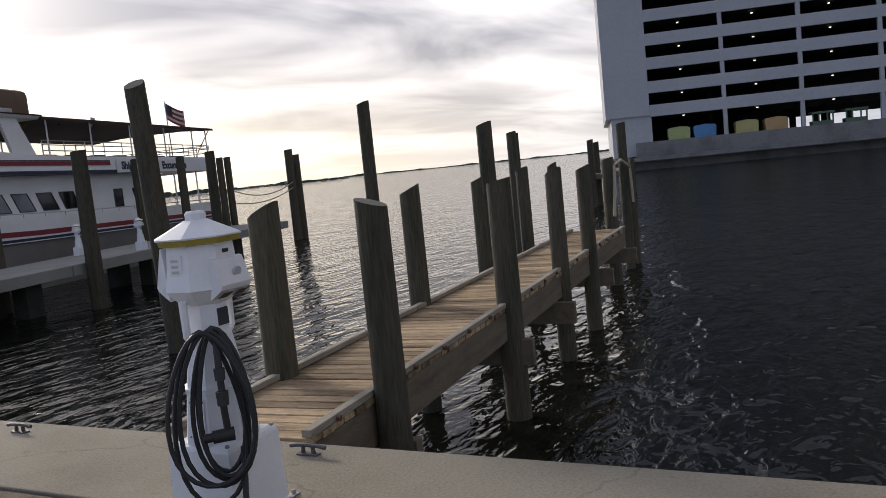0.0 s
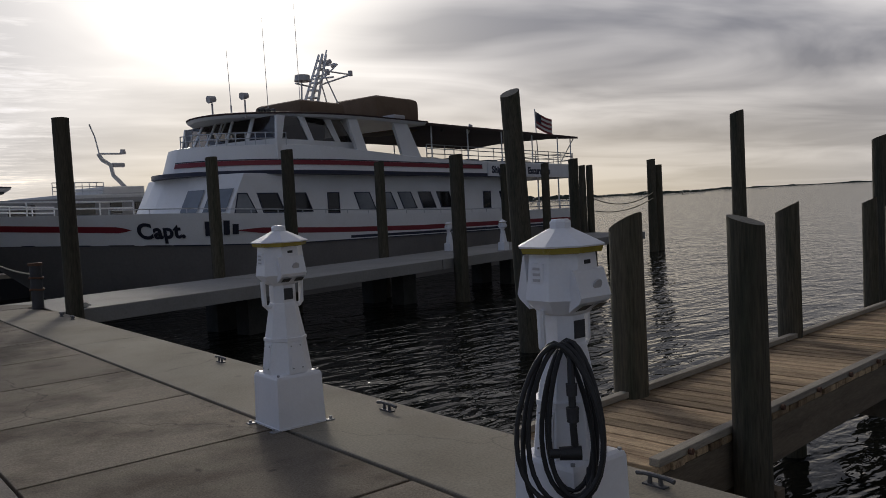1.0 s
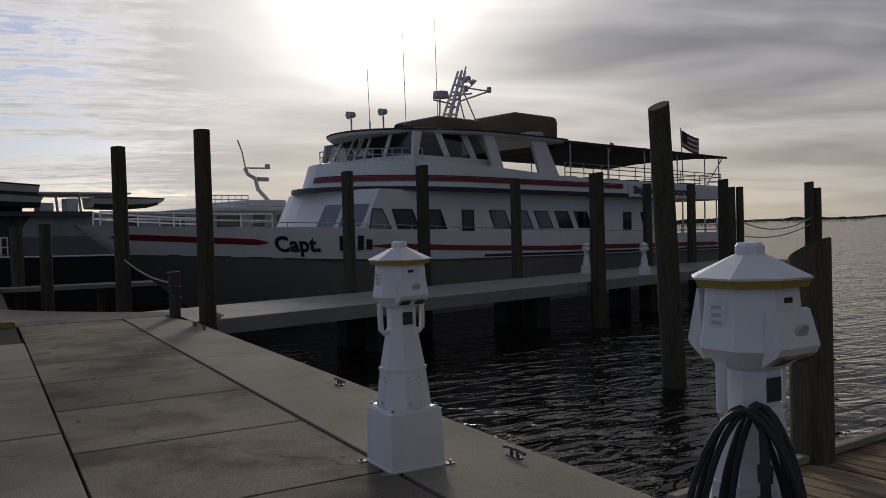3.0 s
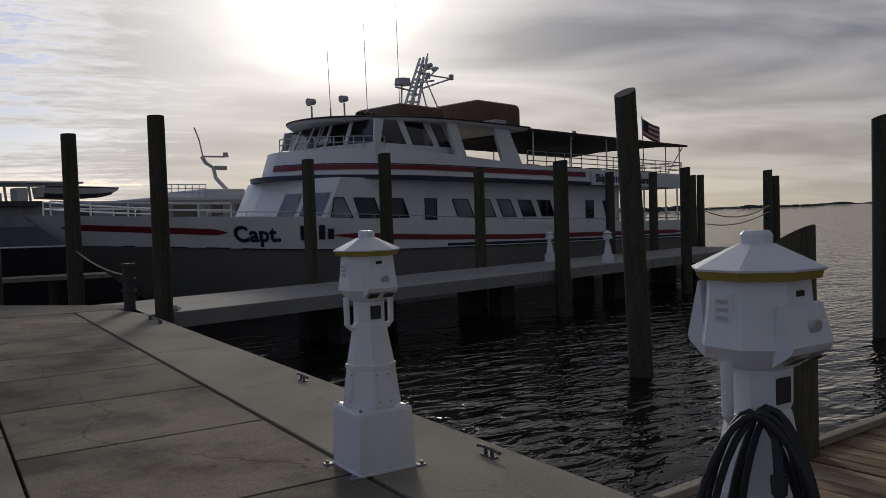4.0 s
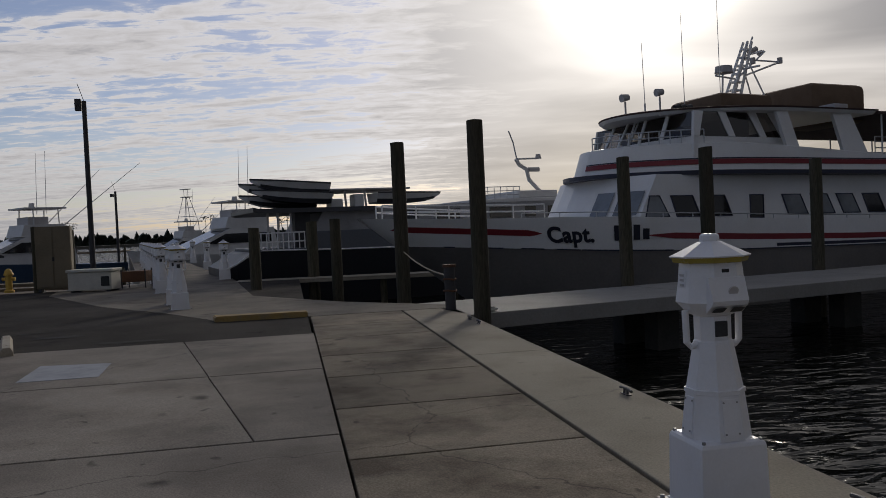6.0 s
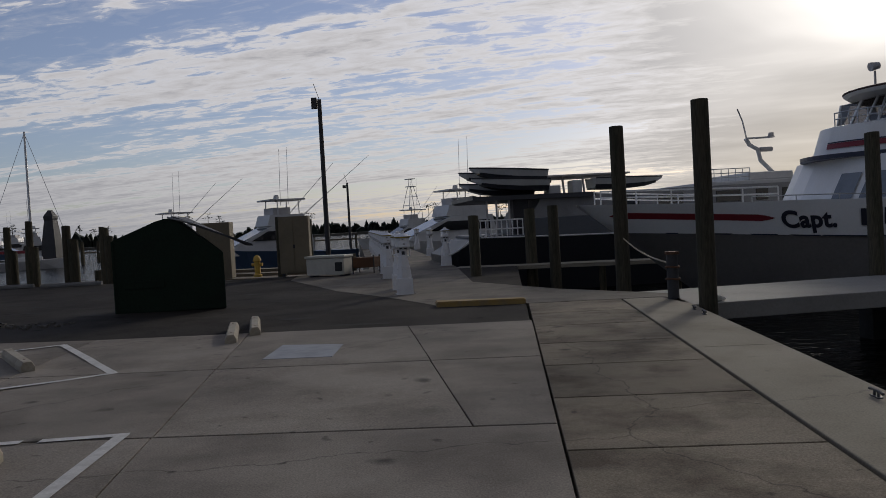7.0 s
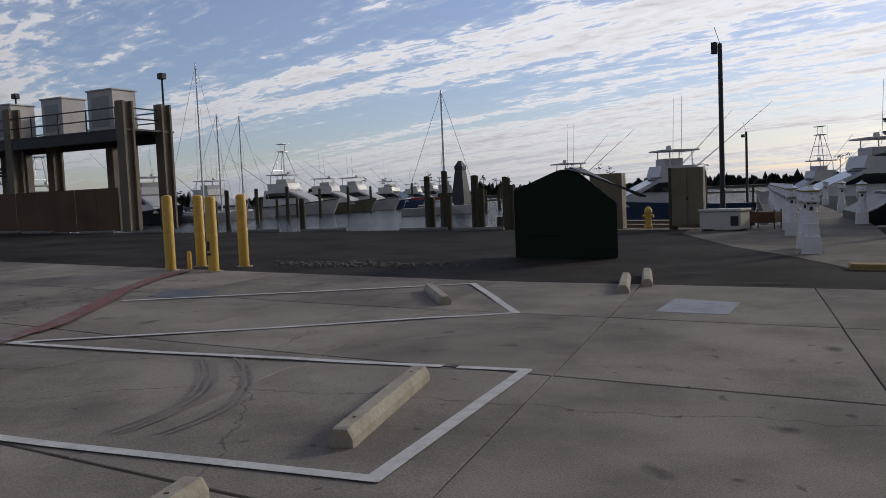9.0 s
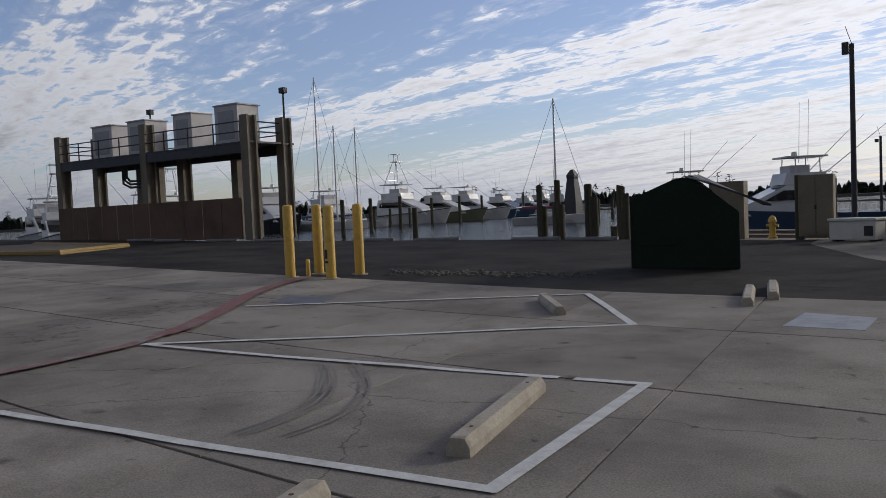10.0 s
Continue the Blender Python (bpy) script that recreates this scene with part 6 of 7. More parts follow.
for x, nm, open_ in ((4.0, "lime", 0), (6.9, "blue", 0), (11.5, "yellow", 0), (14.7, "orange", 0), (19.7, "green", 1), (23.2, "green", 1)):
    t = thing("kiosk", pose(G0.x, G0.y, 0, 0, 0, GA) @ pose(x, 1.2, 1.95), f"{nm} painted market kiosk in the garage's ground floor", "kiosk", "kiosks in the garage")
    if not open_:
        bm = B()
        a = [(0, 0), (2.4, 0), (2.45, 1.2), (2.2, 1.35), (1.2, 1.45), (0.2, 1.35), (-0.05, 1.2)]
        loft(bm, [[(p, y, q) for p, q in a] for y in (0.0, 1.6)])
        part("body", bm, KIOSK[nm], t)
        bm = B()
        box(bm, 0.4, -0.03, 0.2, 2.0, -0.002, 1.0, 0.01)
        part("shutter", bm, KIOSK[nm], t)
    else:
        for p in (0.0, 0.6, 1.5, 2.1):
            bm = B()
            box(bm, p, 0, 0, p + 0.14, 0.14, 1.4)
            part("post", bm, KIOSK[nm], t)
        bm = B()
        box(bm, -0.1, -0.05, 1.25, 2.35, 1.6, 1.5, 0.03)
        part("top", bm, KIOSK[nm], t)
        bm = B()
        box(bm, 0.0, 0.02, 0.0, 2.24, 1.5, 0.45, 0.02)
        part("counter", bm, KIOSK[nm], t)

# ---- elevated electrical platform ----
plat = thing("equipment_platform", pose(-34.8, 10.5, 0.40, 0, 0, 185.3), "elevated steel platform carrying grey electrical cabinets", "platform")
# x runs along the front, -y away from the car park
for x in (0.0, 8.0, 16.2):
    for y in (0.0, -2.4):
        bm = B()
        z1 = 6.15 + (0.25 if x > 1 else 0)
        for a, b in ((-0.33, -0.2), (0.2, 0.33)):
            box(bm, x - 0.26, y + a, 0, x + 0.26, y + b, z1, 0.01)
        box(bm, x - 0.1, y - 0.2, 0, x + 0.1, y + 0.2, z1 - 0.02)
        part("column", bm, COLUMN, plat, "weathered flanged column")
for x in (2.6, 4.0, 10.7, 12.4):
    bm = B()
    box(bm, x - 0.25, -2.9, 0, x + 0.25, -2.5, 4.3, 0.01)
    part("rear_column", bm, COLUMN, plat)
for y in (0.15, -2.8):
    bm = B()
    box(bm, 0.0, y - 0.15, 4.30, 16.2, y + 0.15, 4.75, 0.01)
    part("edge_beam", bm, DARK_STEEL, plat, "dark edge beam")
bm = B()
box(bm, -0.2, -2.9, 4.76, 16.4, 0.3, 4.86, 0.01)
part("deck", bm, DARK_STEEL, plat)
for x, w, h in ((1.07, 1.7, 1.95), (4.6, 1.5, 1.85), (8.5, 1.6, 1.85), (11.6, 1.9, 1.85)):
    bm = B()
    box(bm, x, -1.75, 4.87, x + w, -0.3, 4.87 + h, 0.02)
    cab = part("cabinet", bm, BOX_GREY, plat, "grey steel switchgear cabinet")
    bm = B()
    box(bm, x - 0.06, -1.81, 4.87 + h, x + w + 0.06, -0.24, 4.94 + h, 0.01)
    part("cabinet_roof", bm, BOX_GREY, cab)
    bm = B()
    box(bm, x + 0.25, -0.302, 5.1, x + w - 0.25, -0.285, 4.6 + h, 0.01)
    part("louvre", bm, STEEL, cab, "louvred door")
for y, x0, x1 in ((0.28, 0.3, 16.0), (-2.85, 0.3, 16.0)):
    bm = B()
    for z in (5.35, 5.85):
        rod(bm, (x0, y, z), (x1, y, z), 0.035, seg=6)
    for k in range(9):
        x = x0 + (x1 - x0) * k / 8
        rod(bm, (x, y, 4.86), (x, y, 5.85), 0.035, seg=6)
    part("guard_rail", bm, DARK_STEEL, plat, "dark guard rail")
for x in (0.0, 16.2):
    bm = B()
    for z in (5.35, 5.85):
        rod(bm, (x, 0.2, z), (x, -2.8, z), 0.035, seg=6)
    part("guard_rail", bm, DARK_STEEL, plat, "dark guard rail")
for k in range(11):
    bm = B()
    box(bm, 0.35 + k * 1.45, 0.36, 0.05, 1.76 + k * 1.45, 0.44, 2.10, 0.01)
    part("fence_panel", bm, BROWN_PANEL, plat, "brown privacy fence panel")
for k in range(3):
    bm = B()
    o = 0.18 * k
    tube(bm, [(9.3 - o, -1.2, 4.3), (9.3 - o, -1.2, 3.75 - o), (9.6 - o, -1.2, 3.5 - o), (11.4, -1.2, 3.5 - o), (11.7 + o, -1.2, 3.75 - o), (11.7 + o, -1.2, 4.3)], 0.07, 8)
    part("conduit", bm, DARK_STEEL, plat, "bent cable conduit", smooth=True)
for x in (0.4, 11.5):
    bm = B()
    rod(bm, (x, -2.9, 4.8), (x, -2.9, 7.5), 0.05, seg=8)
    pl = part("lamp_post", bm, DARK_STEEL, plat)
    bm = B()
    box(bm, x - 0.18, -3.05, 7.5, x + 0.18, -2.75, 7.8, 0.03)
    part("floodlight", bm, DARK_STEEL, pl)

# kerbed island near it
bm = B()
prism(bm, [(-44.5, 4.1), (-36.5, 4.6), (-34.0, 0.4), (-37.0, -0.5), (-46, -0.8)], -0.1, 0.10, lambda x, y: rise(x, y))
whole("island", bm, BEAM_WOOD, "bare earth island in the roadway", "traffic island")
bm = B()
tube(bm, [(-44.6, 4.2, rise(-44, 0) + 0.05), (-36.5, 4.7, rise(-36.5, 0) + 0.05), (-33.9, 0.4, rise(-34, 0) + 0.05), (-37.2, -0.7, rise(-37, 0) + 0.05)], 0.14, 8)
whole("island_kerb", bm, KERB_YELLOW, "yellow painted kerb round the island", "kerb")


# ---- things at the head of the basin ----
def piles_group(pts):
    for x, y, top, r in pts:
        pile(x, y, top, r, 0.3, group="piles along the basin", label="thick weathered timber pile at the basin edge")


piles_group([(-20.15, 13.7, 2.27, 0.13), (-19.3, 13.7, 2.45, 0.13), (-19.86, 13.45, 1.43, 0.20), (-19.06, 13.4, 1.49, 0.24), (-17.9, 13.7, 2.2, 0.16), (-17.62, 13.6, 1.7, 0.19), (-16.5, 13.7, 2.08, 0.17), (-16.28, 13.6, 1.75, 0.17), (-10.2, 14.2, 2.1, 0.12), (-9.3, 15.0, 2.0, 0.12)])
for x, y, top in ((-29, 16, 1.6), (-27, 26, 1.6), (-23.5, 30, 1.5), (-21, 25, 1.5), (-16.5, 22, 1.5), (-15, 20, 1.4)):
    pile(x, y, top, 0.14, 0.3, group="piles along the basin", label="thick weathered timber pile at the basin edge")
t = thing("utility_cabinet", pose(-9.38, 13.3, 0, 0, 0, 5), "tall tan steel utility cabinet on short feet", "cabinet")
bm = B()
box(bm, -0.52, -0.25, 0.12, 0.52, 0.25, 2.1, 0.02)
part("body", bm, TAN, t)
for sx in (-1, 1):
    bm = B()
    box(bm, sx * 0.26 - 0.24, -0.275, 0.18, sx * 0.26 + 0.24, -0.252, 2.04, 0.006)
    part("door", bm, TAN, t)
for sx in (-1, 1):
    bm = B()
    box(bm, sx * 0.43 - 0.05, -0.22, 0, sx * 0.43 + 0.05, 0.22, 0.12)
    part("foot", bm, DARK_STEEL, t)
bm = B()
box(bm, -0.03, -0.31, 1.0, 0.03, -0.277, 1.12)
part("latch", bm, DARK_STEEL, t)
t = thing("utility_cabinet", pose(-12.6, 14.3, 0, 0, 0, 5), "tall tan steel utility cabinet behind the dumpster", "cabinet")
bm = B()
box(bm, -0.6, -0.3, 0.0, 0.6, 0.3, 2.05, 0.02)
part("body", bm, TAN, t)
t = thing("dock_box", pose(-8.0, 12.3, 0, 0, 0, -12), "low cream dock locker with a dark vent", "locker")
bm = B()
box(bm, -0.68, -0.35, 0.06, 0.68, 0.35, 0.62, 0.02)
part("body", bm, CREAM, t)
bm = B()
box(bm, -0.72, -0.4, 0.625, 0.72, 0.4, 0.71, 0.02)
part("lid", bm, CREAM, t)
bm = B()
box(bm, 0.36, -0.37, 0.18, 0.62, -0.352, 0.48, 0.01)
part("vent", bm, BLACK, t, "dark vent")
for sx in (-1, 1):
    bm = B()
    box(bm, sx * 0.55 - 0.06, -0.3, 0, sx * 0.55 + 0.06, 0.3, 0.06)
    part("foot", bm, DARK_STEEL, t)
t = thing("hydrant", pose(-11.1, 14.3, 0, 0, 0, 0), "yellow fire hydrant beside the basin", "hydrant")
bm = B()
loft(bm, [[(r * math.cos(k * math.tau / 14), r * math.sin(k * math.tau / 14), z) for k in range(14)] for r, z in ((0.16, 0), (0.16, 0.08), (0.11, 0.1), (0.11, 0.55), (0.15, 0.57), (0.15, 0.62), (0.10, 0.74), (0.03, 0.80))])
part("barrel", bm, YELLOW, t, smooth=True)
bm = B()
rod(bm, (-0.2, 0, 0.45), (0.2, 0, 0.45), 0.06, seg=10)
part("outlet", bm, YELLOW, t)
t = thing("cart", pose(-6.9, 13.2, 0, 0, 0, -12), "rusty low dock cart beside the locker", "cart")
bm = B()
box(bm, -0.4, -0.3, 0.2, 0.4, 0.3, 0.55, 0.02)
part("tray", bm, RUST, t)
for sx in (-1, 1):
    for sy in (-1, 1):
        bm = B()
        rod(bm, (sx * 0.38, sy * 0.28, 0), (sx * 0.38, sy * 0.28, 0.62), 0.025, seg=6)
        part("leg", bm, DARK_STEEL, t)


def light_pole(x, y, h, r, head):
    t = thing("light_pole", pose(x, y, 0), "tall dark timber light pole with a small head", "light pole")
    bm = B()
    rod(bm, (0, 0, -2), (0, 0, h), r, r * 0.75, seg=12)
    part("pole", bm, DARK_STEEL, t)
    for sx in (-1,):
        bm = B()
        box(bm, sx * 0.26 - 0.14, -0.1, h - 0.45, sx * 0.26 + 0.14, 0.1, h - 0.45 + head, 0.02)
        part("lamp_head", bm, DARK_STEEL, t)
    bm = B()
    rod(bm, (0.0, 0, h), (-0.25, 0, h + 0.8), 0.015, seg=6)
    part("whip", bm, DARK_STEEL, t)


light_pole(-11.0, 25.6, 8.1, 0.135, 0.55)
light_pole(-15.6, 55, 5.6, 0.12, 0.25)


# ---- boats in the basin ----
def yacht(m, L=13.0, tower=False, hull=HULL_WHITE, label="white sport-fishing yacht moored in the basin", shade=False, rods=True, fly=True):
    """A motor yacht; x towards the bow, its foot on the water."""
    t = thing("yacht", m, label, "boat", "yachts in the basin")
    W = L * 0.16
    bm = B()
    rings = []
    for f, b, zt in ((0.0, 0.92, 1.15), (0.25, 1.0, 1.2), (0.5, 1.0, 1.4), (0.7, 0.85, 1.55), (0.86, 0.5, 1.8), (1.0, 0.03, 2.05)):
        x = (f - 0.5) * L
        rings.append([(x, -W * b, zt), (x - f * 0.08 * L, -W * b * 0.72, -0.3), (x - f * 0.08 * L, W * b * 0.72, -0.3), (x, W * b, zt)])
    loft(bm, rings)
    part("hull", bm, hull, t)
    bm = B()
    tube(bm, [((f - 0.5) * L, -W * b * 1.01, zt - 0.12) for f, b, zt in ((0.0, 0.92, 1.15), (0.25, 1.0, 1.2), (0.5, 1.0, 1.4), (0.7, 0.85, 1.55), (0.86, 0.5, 1.8), (0.99, 0.06, 2.03))], 0.05, 6)
    part("rub_rail", bm, DARK_STEEL, t)
    bm = B()
    loft(bm, [[(xa, -W * 0.78, z), (xb, -W * 0.7, z), (xb, W * 0.7, z), (xa, W * 0.78, z)] for xa, xb, z in ((-0.22 * L, 0.30 * L, 1.2), (-0.22 * L, 0.24 * L, 2.0), (-0.2 * L, 0.04 * L, 3.25), (-0.2 * L, 0.03 * L, 3.35))])
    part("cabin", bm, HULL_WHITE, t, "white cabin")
    for s in (-1, 1):
        bm = B()
        q = [(-0.19 * L, 2.25), (0.16 * L, 2.25), (0.06 * L, 2.95), (-0.18 * L, 2.95)]
        bm.faces.new([bm.verts.new((x, s * W * 0.79, z)) for x, z in q])
        part("cabin_window", bm, GLASS, t, "dark cabin window")
    bm = B()
    q = [(0.245 * L, 2.0), (0.05 * L, 3.2)]
    bm.faces.new([bm.verts.new(p) for p in ((q[0][0] + 0.03, -W * 0.64, q[0][1]), (q[0][0] + 0.03, W * 0.64, q[0][1]), (q[1][0] + 0.03, W * 0.62, q[1][1]), (q[1][0] + 0.03, -W * 0.62, q[1][1]))])
    part("windscreen", bm, HULL_WHITE if shade else GLASS, t, "covered windscreen" if shade else "dark windscreen")
    if fly:
        bm = B()
        loft(bm, [[(-0.17 * L, -W * 0.72, z), (xb, -W * 0.62, z), (xb, W * 0.62, z), (-0.17 * L, W * 0.72, z)] for xb, z in ((0.05 * L, 3.36), (0.03 * L, 4.2))])
        part("flybridge", bm, HULL_WHITE, t)
        for x in (-0.15, -0.02):
            for s in (-1, 1):
                bm = B()
                rod(bm, (x * L, s * W * 0.6, 4.1), (x * L, s * W * 0.55, 5.3), 0.045, seg=6)
                part("top_leg", bm, ALU, t)
        bm = B()
        box(bm, -0.19 * L, -W * 0.65, 5.3, 0.03 * L, W * 0.65, 5.42, 0.02)
        part("hard_top", bm, HULL_WHITE, t)
        bm = B()
        loft(bm, [[(-0.1 * L, -W * 0.5, z), (0.0, -W * 0.45, z), (0.0, W * 0.45, z), (-0.1 * L, W * 0.5, z)] for z in (4.2, 4.75)])
        part("helm", bm, BOX_GREY, t, "grey flybridge helm")
        bm = B()
        rod(bm, (-0.04 * L, 0.4, 5.4), (-0.04 * L, 0.4, 5.75), 0.25, 0.18, seg=10)
        part("radar", bm, HULL_WHITE, t)
    if tower:
        bm = B()
        for s in (-1, 1):
            for x0, x1 in ((-0.15, -0.09), (0.0, -0.05)):
                rod(bm, (x0 * L, s * W * 0.5, 5.4), (x1 * L, s * 0.35, 8.4), 0.04, seg=6)
        for z, w in ((6.0, 0.78), (7.1, 0.55)):
            rod(bm, (-0.13 * L, -W * w * 0.55, z), (-0.13 * L, W * w * 0.55, z), 0.035, seg=6)
            rod(bm, (-0.02 * L, -W * w * 0.55, z), (-0.12 * L, W * w * 0.55, z), 0.035, seg=6)
        box(bm, -0.11 * L, -0.6, 8.4, -0.03 * L, 0.6, 8.5)
        rod(bm, (-0.07 * L, -0.5, 8.5), (-0.07 * L, -0.5, 9.4), 0.035, seg=6)
        rod(bm, (-0.07 * L, 0.5, 8.5), (-0.07 * L, 0.5, 9.4), 0.035, seg=6)
        box(bm, -0.1 * L, -0.7, 9.4, -0.03 * L, 0.7, 9.48)
        part("tuna_tower", bm, ALU, t, "aluminium lookout tower")
    if rods:
        for s in (-1, 1):
            bm = B()
            rod(bm, (-0.12 * L, s * W * 0.7, 3.6), (-0.55 * L, s * W * 1.5, 8.6), 0.04, 0.015, seg=5)
            part("outrigger", bm, ALU, t, "long outrigger pole")
    for k in range(2):
        bm = B()
        rod(bm, (-0.1 * L, -0.8 + 1.6 * k, 5.0 if fly else 2.85), (-0.11 * L, -0.8 + 1.6 * k, 9.5 if fly else 6.0), 0.025, 0.012, seg=5)
        part("aerial", bm, ALU, t)
    return t


def sailboat(m, L=11.0, mast=15.0, hull=HULL_WHITE, cover=HULL_BLUE):
    t = thing("sailboat", m, "moored sailing boat with bare mast and furled sail", "boat", "sailing boats in the basin")
    W = L * 0.15
    bm = B()
    loft(bm, [[((f - 0.5) * L, -W * b, zt), ((f - 0.5) * L, -W * b * 0.5, -0.3), ((f - 0.5) * L, W * b * 0.5, -0.3), ((f - 0.5) * L, W * b, zt)] for f, b, zt in ((0, 0.7, 1.0), (0.3, 1, 1.0), (0.6, 0.95, 1.1), (0.85, 0.5, 1.25), (1, 0.03, 1.4))])
    part("hull", bm, hull, t)
    bm = B()
    box(bm, -0.2 * L, -W * 0.55, 1.0, 0.15 * L, W * 0.55, 1.55, 0.1)
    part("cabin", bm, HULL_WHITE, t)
    bm = B()
    rod(bm, (0.05 * L, 0, 1.0), (0.05 * L, 0, mast), 0.17, 0.12, seg=8)
    for z in (0.45, 0.72):
        rod(bm, (0.05 * L, -0.9, mast * z), (0.05 * L, 0.9, mast * z), 0.03, seg=5)
    part("mast", bm, ALU, t)
    bm = B()
    rod(bm, (0.05 * L, 0, 2.2), (-0.38 * L, 0, 2.3), 0.2, 0.16, seg=8)
    part("boom_cover", bm, cover, t, "blue sail cover on the boom")
    bm = B()
    for p in ((0.48 * L, 0, 1.4), (-0.48 * L, 0, 1.0)):
        rod(bm, p, (0.05 * L, 0, mast - 0.2), 0.03, seg=5)
    for s in (-1, 1):
        rod(bm, (0.05 * L, s * W, 1.05), (0.05 * L, s * 0.9, mast * 0.72), 0.02, seg=5)
    part("rigging", bm, ALU, t)
    return t


def afloat(x, y, ang, size=1.0):
    return pose(x, y, WATER_Z, 0, 0, ang) @ Matrix.Scale(size, 4)


yacht(afloat(-110, 105, 8, 1.46), 15, True, label="white sport-fishing yacht with a tall lookout tower", shade=True)
yacht(afloat(-108, 115, 14, 1.30), 15, False, HULL_OLIVE, "olive-hulled yacht with covered windscreen in the basin", True)
yacht(afloat(-111, 128, 8, 1.35), 15, False, HULL_WHITE, shade=True)
yacht(afloat(-113, 144, 1, 1.19), 15, False, HULL_BLUE, "blue-hulled cabin yacht moored in the basin")
yacht(afloat(-118, 162, 12, 1.08), 15, False)
yacht(afloat(-127, 184, 8, 1.30), 14, False, ORANGE, "white cabin boat with an orange hull in the basin", rods=False)
yacht(afloat(-139, 212, 8, 1.30), 14, False)
yacht(afloat(-111, 73, -14, 1.40), 15, False, DARK_HULL, "dark-hulled yacht moored near the platform", True)
yacht(afloat(-115, 90, -8, 1.30), 15, False, shade=True)
yacht(afloat(-88, 40, -12, 1.05), 13, True, shade=True)
yacht(afloat(-92, 28, -20, 1.0), 13, True)
yacht(afloat(-103, 46, -15, 1.2), 15, True)
yacht(afloat(-112, 36, -15, 1.2), 15, False)
yacht(afloat(-122, 28, -15, 1.2), 15, True)
yacht(afloat(-136, 20, 10), 15, False)
sailboat(afloat(-105, 77.5, 22), 13, 25.4)
sailboat(afloat(-104, 80.5, 22), 12, 17.5)
sailboat(afloat(-105, 86.5, 22), 12, 17.6)
sailboat(afloat(-61, 81, 30), 11, 17.0, cover=RED_STRIPE)
sailboat(afloat(-150, 18, 0), 11, 14.0)
yacht(afloat(-20.6, 48.0, 218, 1.0), 13.5, False, HULL_BLUE, "blue-hulled sport-fishing yacht beside the walkway", rods=True)
yacht(afloat(-6.6, 49, 208, 1.0), 15, False, HULL_WHITE, "large white motor yacht beside the walkway", rods=False)
yacht(afloat(-13.2, 76, 215, 0.85), 12, True, HULL_WHITE)
yacht(afloat(-36, 64, 225), 13, False, HULL_WHITE)
yacht(afloat(-68, 95, 30), 10, False, HULL_WHITE, "small white cabin boat at the far dock", rods=False)

# mooring piles and docks among them
for x, y in ((-89, 66), (-91, 72.5), (-94, 80), (-98, 88), (-101.5, 97), (-105, 107), (-108.5, 118), (-111, 129), (-113, 141), (-115, 154), (-60, 92), (-64, 104), (-66, 112), (-52, 118), (-47, 116), (-42, 113), (-36, 110)):
    pile(x, y, 1.9, 0.24, 0.2, group="piles along the far berths", label="slim dark timber pile among the yachts")
for x, y, top in ((-80.3, 65.2, 3.3), (-83.5, 74.7, 3.6), (-92.6, 92.8, 3.4), (-94.9, 103.5, 3.7), (-100.3, 117.7, 3.8), (-112.7, 142.7, 4.0), (-111.2, 149.2, 4.6), (-117, 207, 5.0), (-72, 52, 3.0), (-66, 38, 2.8), (-70, 28, 2.8), (-76, 24, 2.8)):
    pile(x, y, top, 0.26, 0.2, group="piles along the far berths", label="slim dark timber pile among the yachts")


def dock(x0, y0, x1, y1, w, z, label):
    d = Vector((x1 - x0, y1 - y0))
    t = thing("dock", pose(x0, y0, 0, 0, 0, math.degrees(math.atan2(d.y, d.x))), label, "dock", kind="structure")
    bm = B()
    box(bm, 0, -w / 2, z - 0.25, d.length, w / 2, z, 0.01)
    part("deck", bm, BEAM_WOOD, t)
    n = int(d.length / 6)
    for k in range(n + 1):
        bm = B()
        rod(bm, (k * d.length / max(n, 1), -w / 2, -2.5), (k * d.length / max(n, 1), -w / 2, z + 0.5), 0.16, seg=8)
        part("post", bm, PILE, t)


dock(-70, 112, -24, 104, 2.0, 0.3, "long dark timber dock across the basin")
dock(-118, 60, -140, 190, 2.5, 0.2, "timber dock behind the yachts")
dock(-9.5, 15.5, -19.5, 18.0, 1.2, -0.1, "timber catwalk with posts by the yacht")
dock(-8.6, 18.5, -17, 20.6, 1.0, -0.1, "timber catwalk with posts by the yacht")
dock(-9.4, 22.5, -18, 24.6, 1.0, -0.1, "timber catwalk with posts by the yacht")
dock(36, -5.4, 46, -4.2, 1.5, 0.4, "short timber jetty far out")
# small tower on the breakwater
t = thing("navigation_tower", afloat(-63.0, 90.0, 0), "small dark pyramid-shaped tower on the far dock", "tower")
bm = B()
loft(bm, [[(-a, -a, z), (a, -a, z), (a, a, z), (-a, a, z)] for a, z in ((1.1, 0), (0.95, 3.0), (0.6, 6.2), (0.65, 6.5), (0.65, 6.8), (0.2, 7.6))])
part("shaft", bm, DARK_STEEL, t)

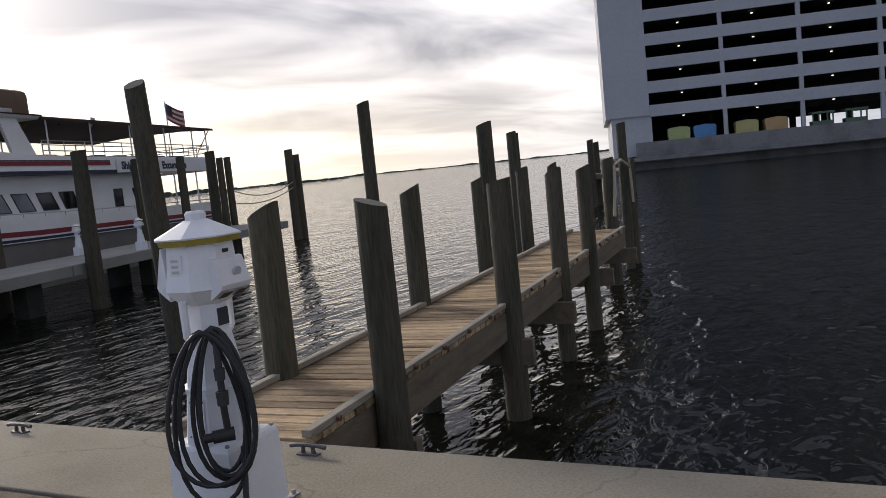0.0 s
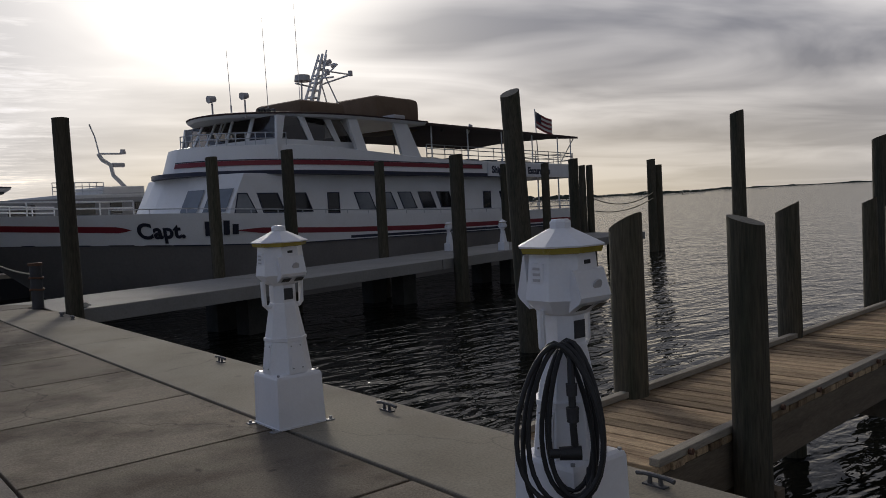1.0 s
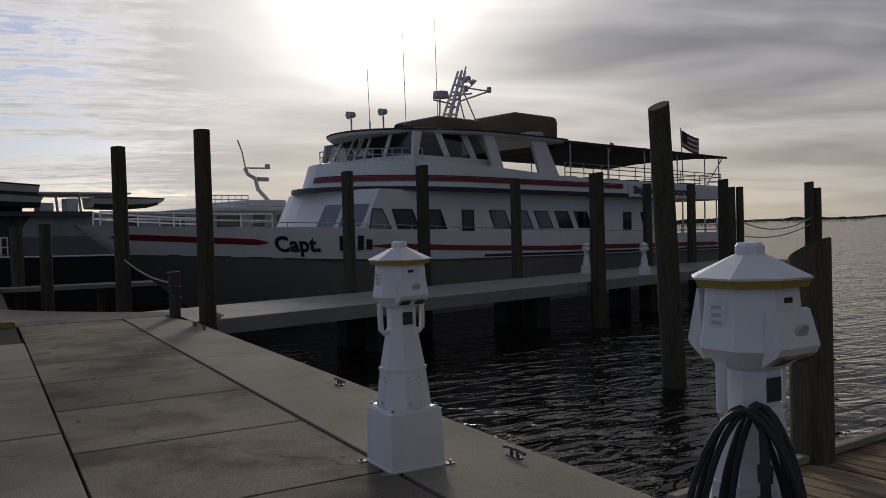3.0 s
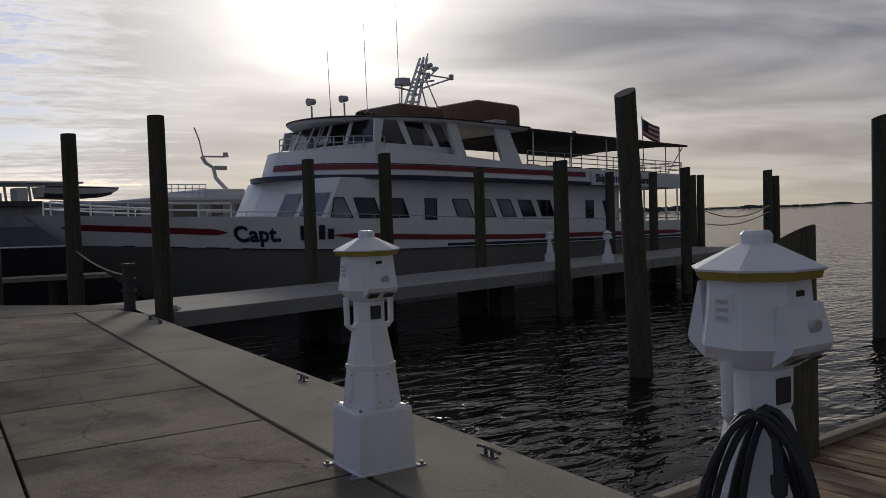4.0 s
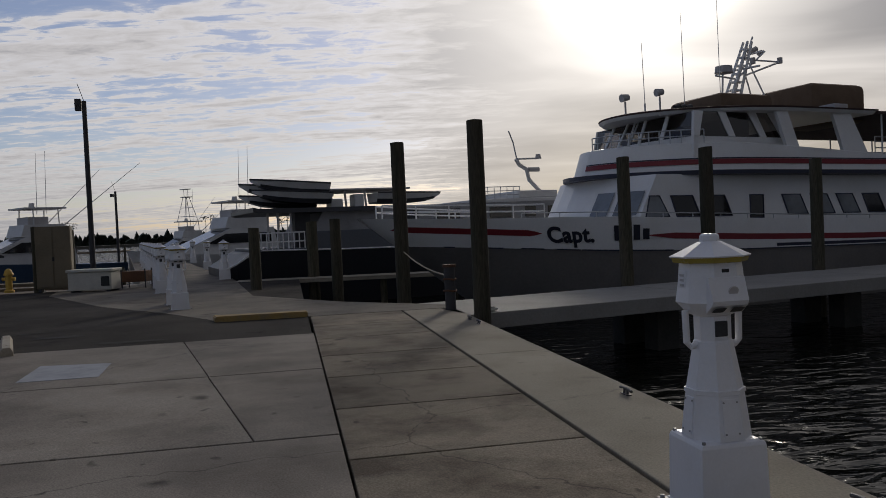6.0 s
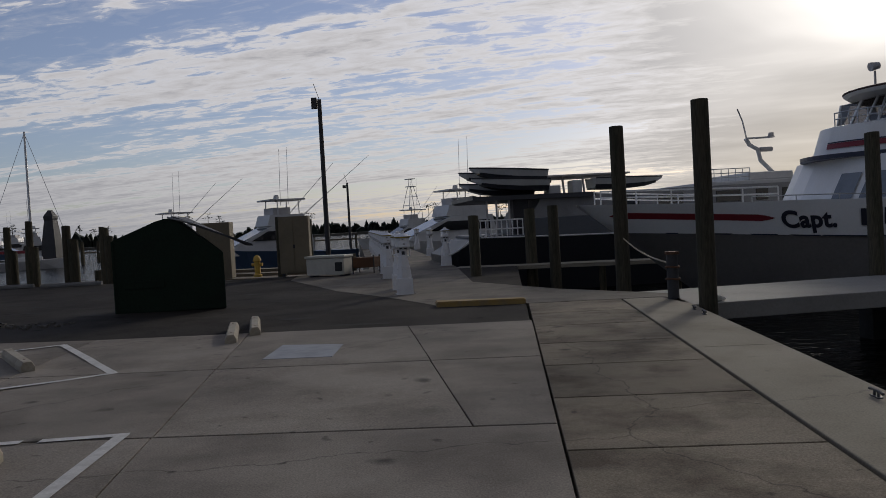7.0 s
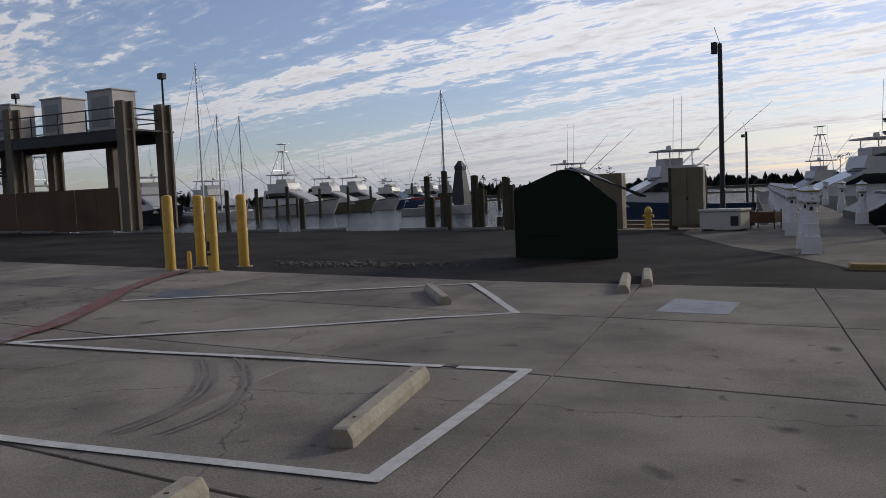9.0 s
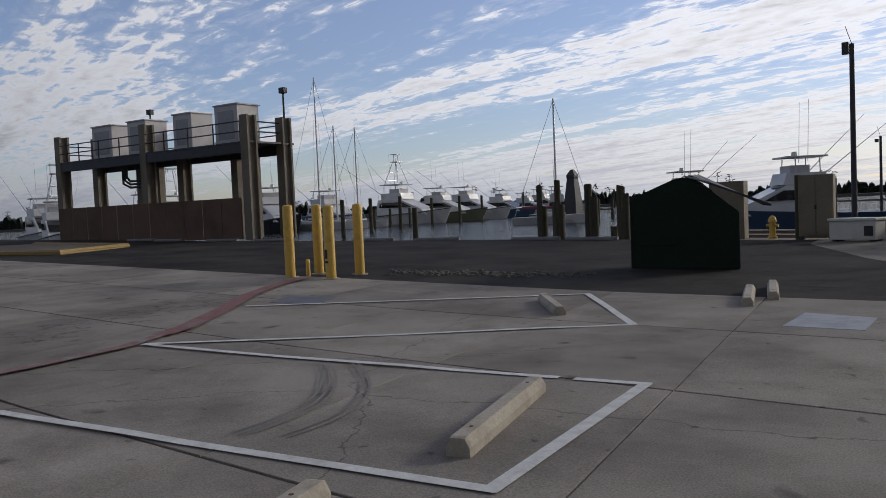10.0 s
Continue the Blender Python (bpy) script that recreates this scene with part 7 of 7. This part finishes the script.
# ---- far shores ----
def shore(name, pts, hmin, hmax, step, mat, label, seed, pines=0, palm=0.0):
    """A low bank with a ragged line of trees."""
    rng = random.Random(seed)
    bm = B()
    n = len(pts) - 1
    for (xa, ya_), (xb, yb_) in zip(pts, pts[1:]):
        d = Vector((xb - xa, yb_ - ya_))
        L_ = d.length
        d.normalize()
        nrm = Vector((-d.y, d.x))
        s = 0.0
        while s < L_:
            x, y = xa + d.x * s, ya_ + d.y * s
            h = rng.uniform(hmin, hmax) * (0.7 + 0.6 * noise.noise(Vector((x, y, seed)) * 0.02))
            w = step * rng.uniform(0.5, 1.5)
            dep = rng.uniform(-1, 1) * step
            ring = []
            for k in range(7):
                a = math.pi * k / 6
                ring.append((x + d.x * w * math.cos(a) + nrm.x * dep, y + d.y * w * math.cos(a) + nrm.y * dep, WATER_Z + max(0.05, h * math.sin(a) * rng.uniform(0.75, 1.1))))
            f = [bm.verts.new(p) for p in ring]
            b = [bm.verts.new((p[0] + nrm.x * step, p[1] + nrm.y * step, p[2] * 0.9 + WATER_Z * 0.1)) for p in ring]
            bm.faces.new(f)
            for k in range(6):
                bm.faces.new((f[k], f[k + 1], b[k + 1], b[k]))
            s += step * rng.uniform(0.5, 0.9)
    return whole(name, bm, mat, label, "shore", kind="stuff")


def bank(pts, h, label):
    bm = B()
    for (xa, ya_), (xb, yb_) in zip(pts, pts[1:]):
        d = Vector((xb - xa, yb_ - ya_)).normalized()
        nx, ny = -d.y * 40, d.x * 40
        prism(bm, [(xa, ya_), (xb, yb_), (xb + nx, yb_ + ny), (xa + nx, ya_ + ny)], WATER_Z - 1, WATER_Z + h)
    whole("backdrop_bank", bm, SHORE, label, "shore", kind="structure")


NORTH = [(160, 520), (20, 470), (-120, 430), (-260, 380), (-420, 300), (-600, 180), (-750, 20), (-800, -200)]
bank(NORTH, 1.2, "low far bank across the basin")
shore("tree_line", NORTH, 6.5, 12.0, 2.6, LEAF, "ragged dark tree line on the far bank", 3)
ISLE = [(1900, 1560), (2050, 1350), (2150, 1100), (2250, 850), (2350, 640), (2450, 480)]
bank([(a, b) for a, b in ISLE], 2.2, "low sandy island on the horizon")
shore("island_scrub", [(1930, 1500), (2080, 1260), (2200, 960), (2400, 560)], 2.0, 7.0, 26.0, LEAF, "sparse scrub on the island", 5)
NEAR = [(520, 760), (640, 700), (800, 640), (950, 590)]
bank(NEAR, 1.0, "low wooded point beyond the boat")
shore("point_trees", [(500, 770), (640, 702), (760, 655)], 6.0, 11.0, 9.0, LEAF, "dark trees on the low point", 7)
shore("point_scrub", [(760, 655), (950, 590)], 1.0, 4.0, 9.0, LEAF, "low scrub on the sand spit", 8)


def pine(x, y, h, rng):
    """A tall thin pine with a flat ragged crown."""
    t = thing("pine_tree", pose(x, y, WATER_Z + 1.0), "tall thin pine with a sparse flat crown", "tree", "pines on the far bank")
    bm = B()
    rod(bm, (0, 0, 0), (rng.uniform(-0.4, 0.4), 0, h), 0.25, 0.1, seg=6)
    part("trunk", bm, BEAM_WOOD, t)
    bm = B()
    for _ in range(26):
        a, r, z = rng.uniform(0, math.tau), rng.uniform(0.2, 2.4), h - rng.uniform(-0.6, 2.6)
        c = Vector((r * math.cos(a), r * math.sin(a), z))
        q = [c + Vector((rng.uniform(-0.8, 0.8), rng.uniform(-0.8, 0.8), rng.uniform(-0.35, 0.35))) for _ in range(4)]
        vs = [bm.verts.new(p) for p in q]
        for tri in ((0, 1, 2), (0, 2, 3), (0, 1, 3), (1, 2, 3)):
            bm.faces.new([vs[i] for i in tri])
    part("crown", bm, LEAF, t)


rng = random.Random(11)
for k in range(46):
    f = rng.random()
    i = min(int(f * 4), 3)
    g = f * 4 - i
    a, b = NORTH[1 + i], NORTH[2 + i]
    pine(a[0] + (b[0] - a[0]) * g + rng.uniform(-6, 6), a[1] + (b[1] - a[1]) * g + rng.uniform(-4, 20), rng.uniform(9, 15), rng)
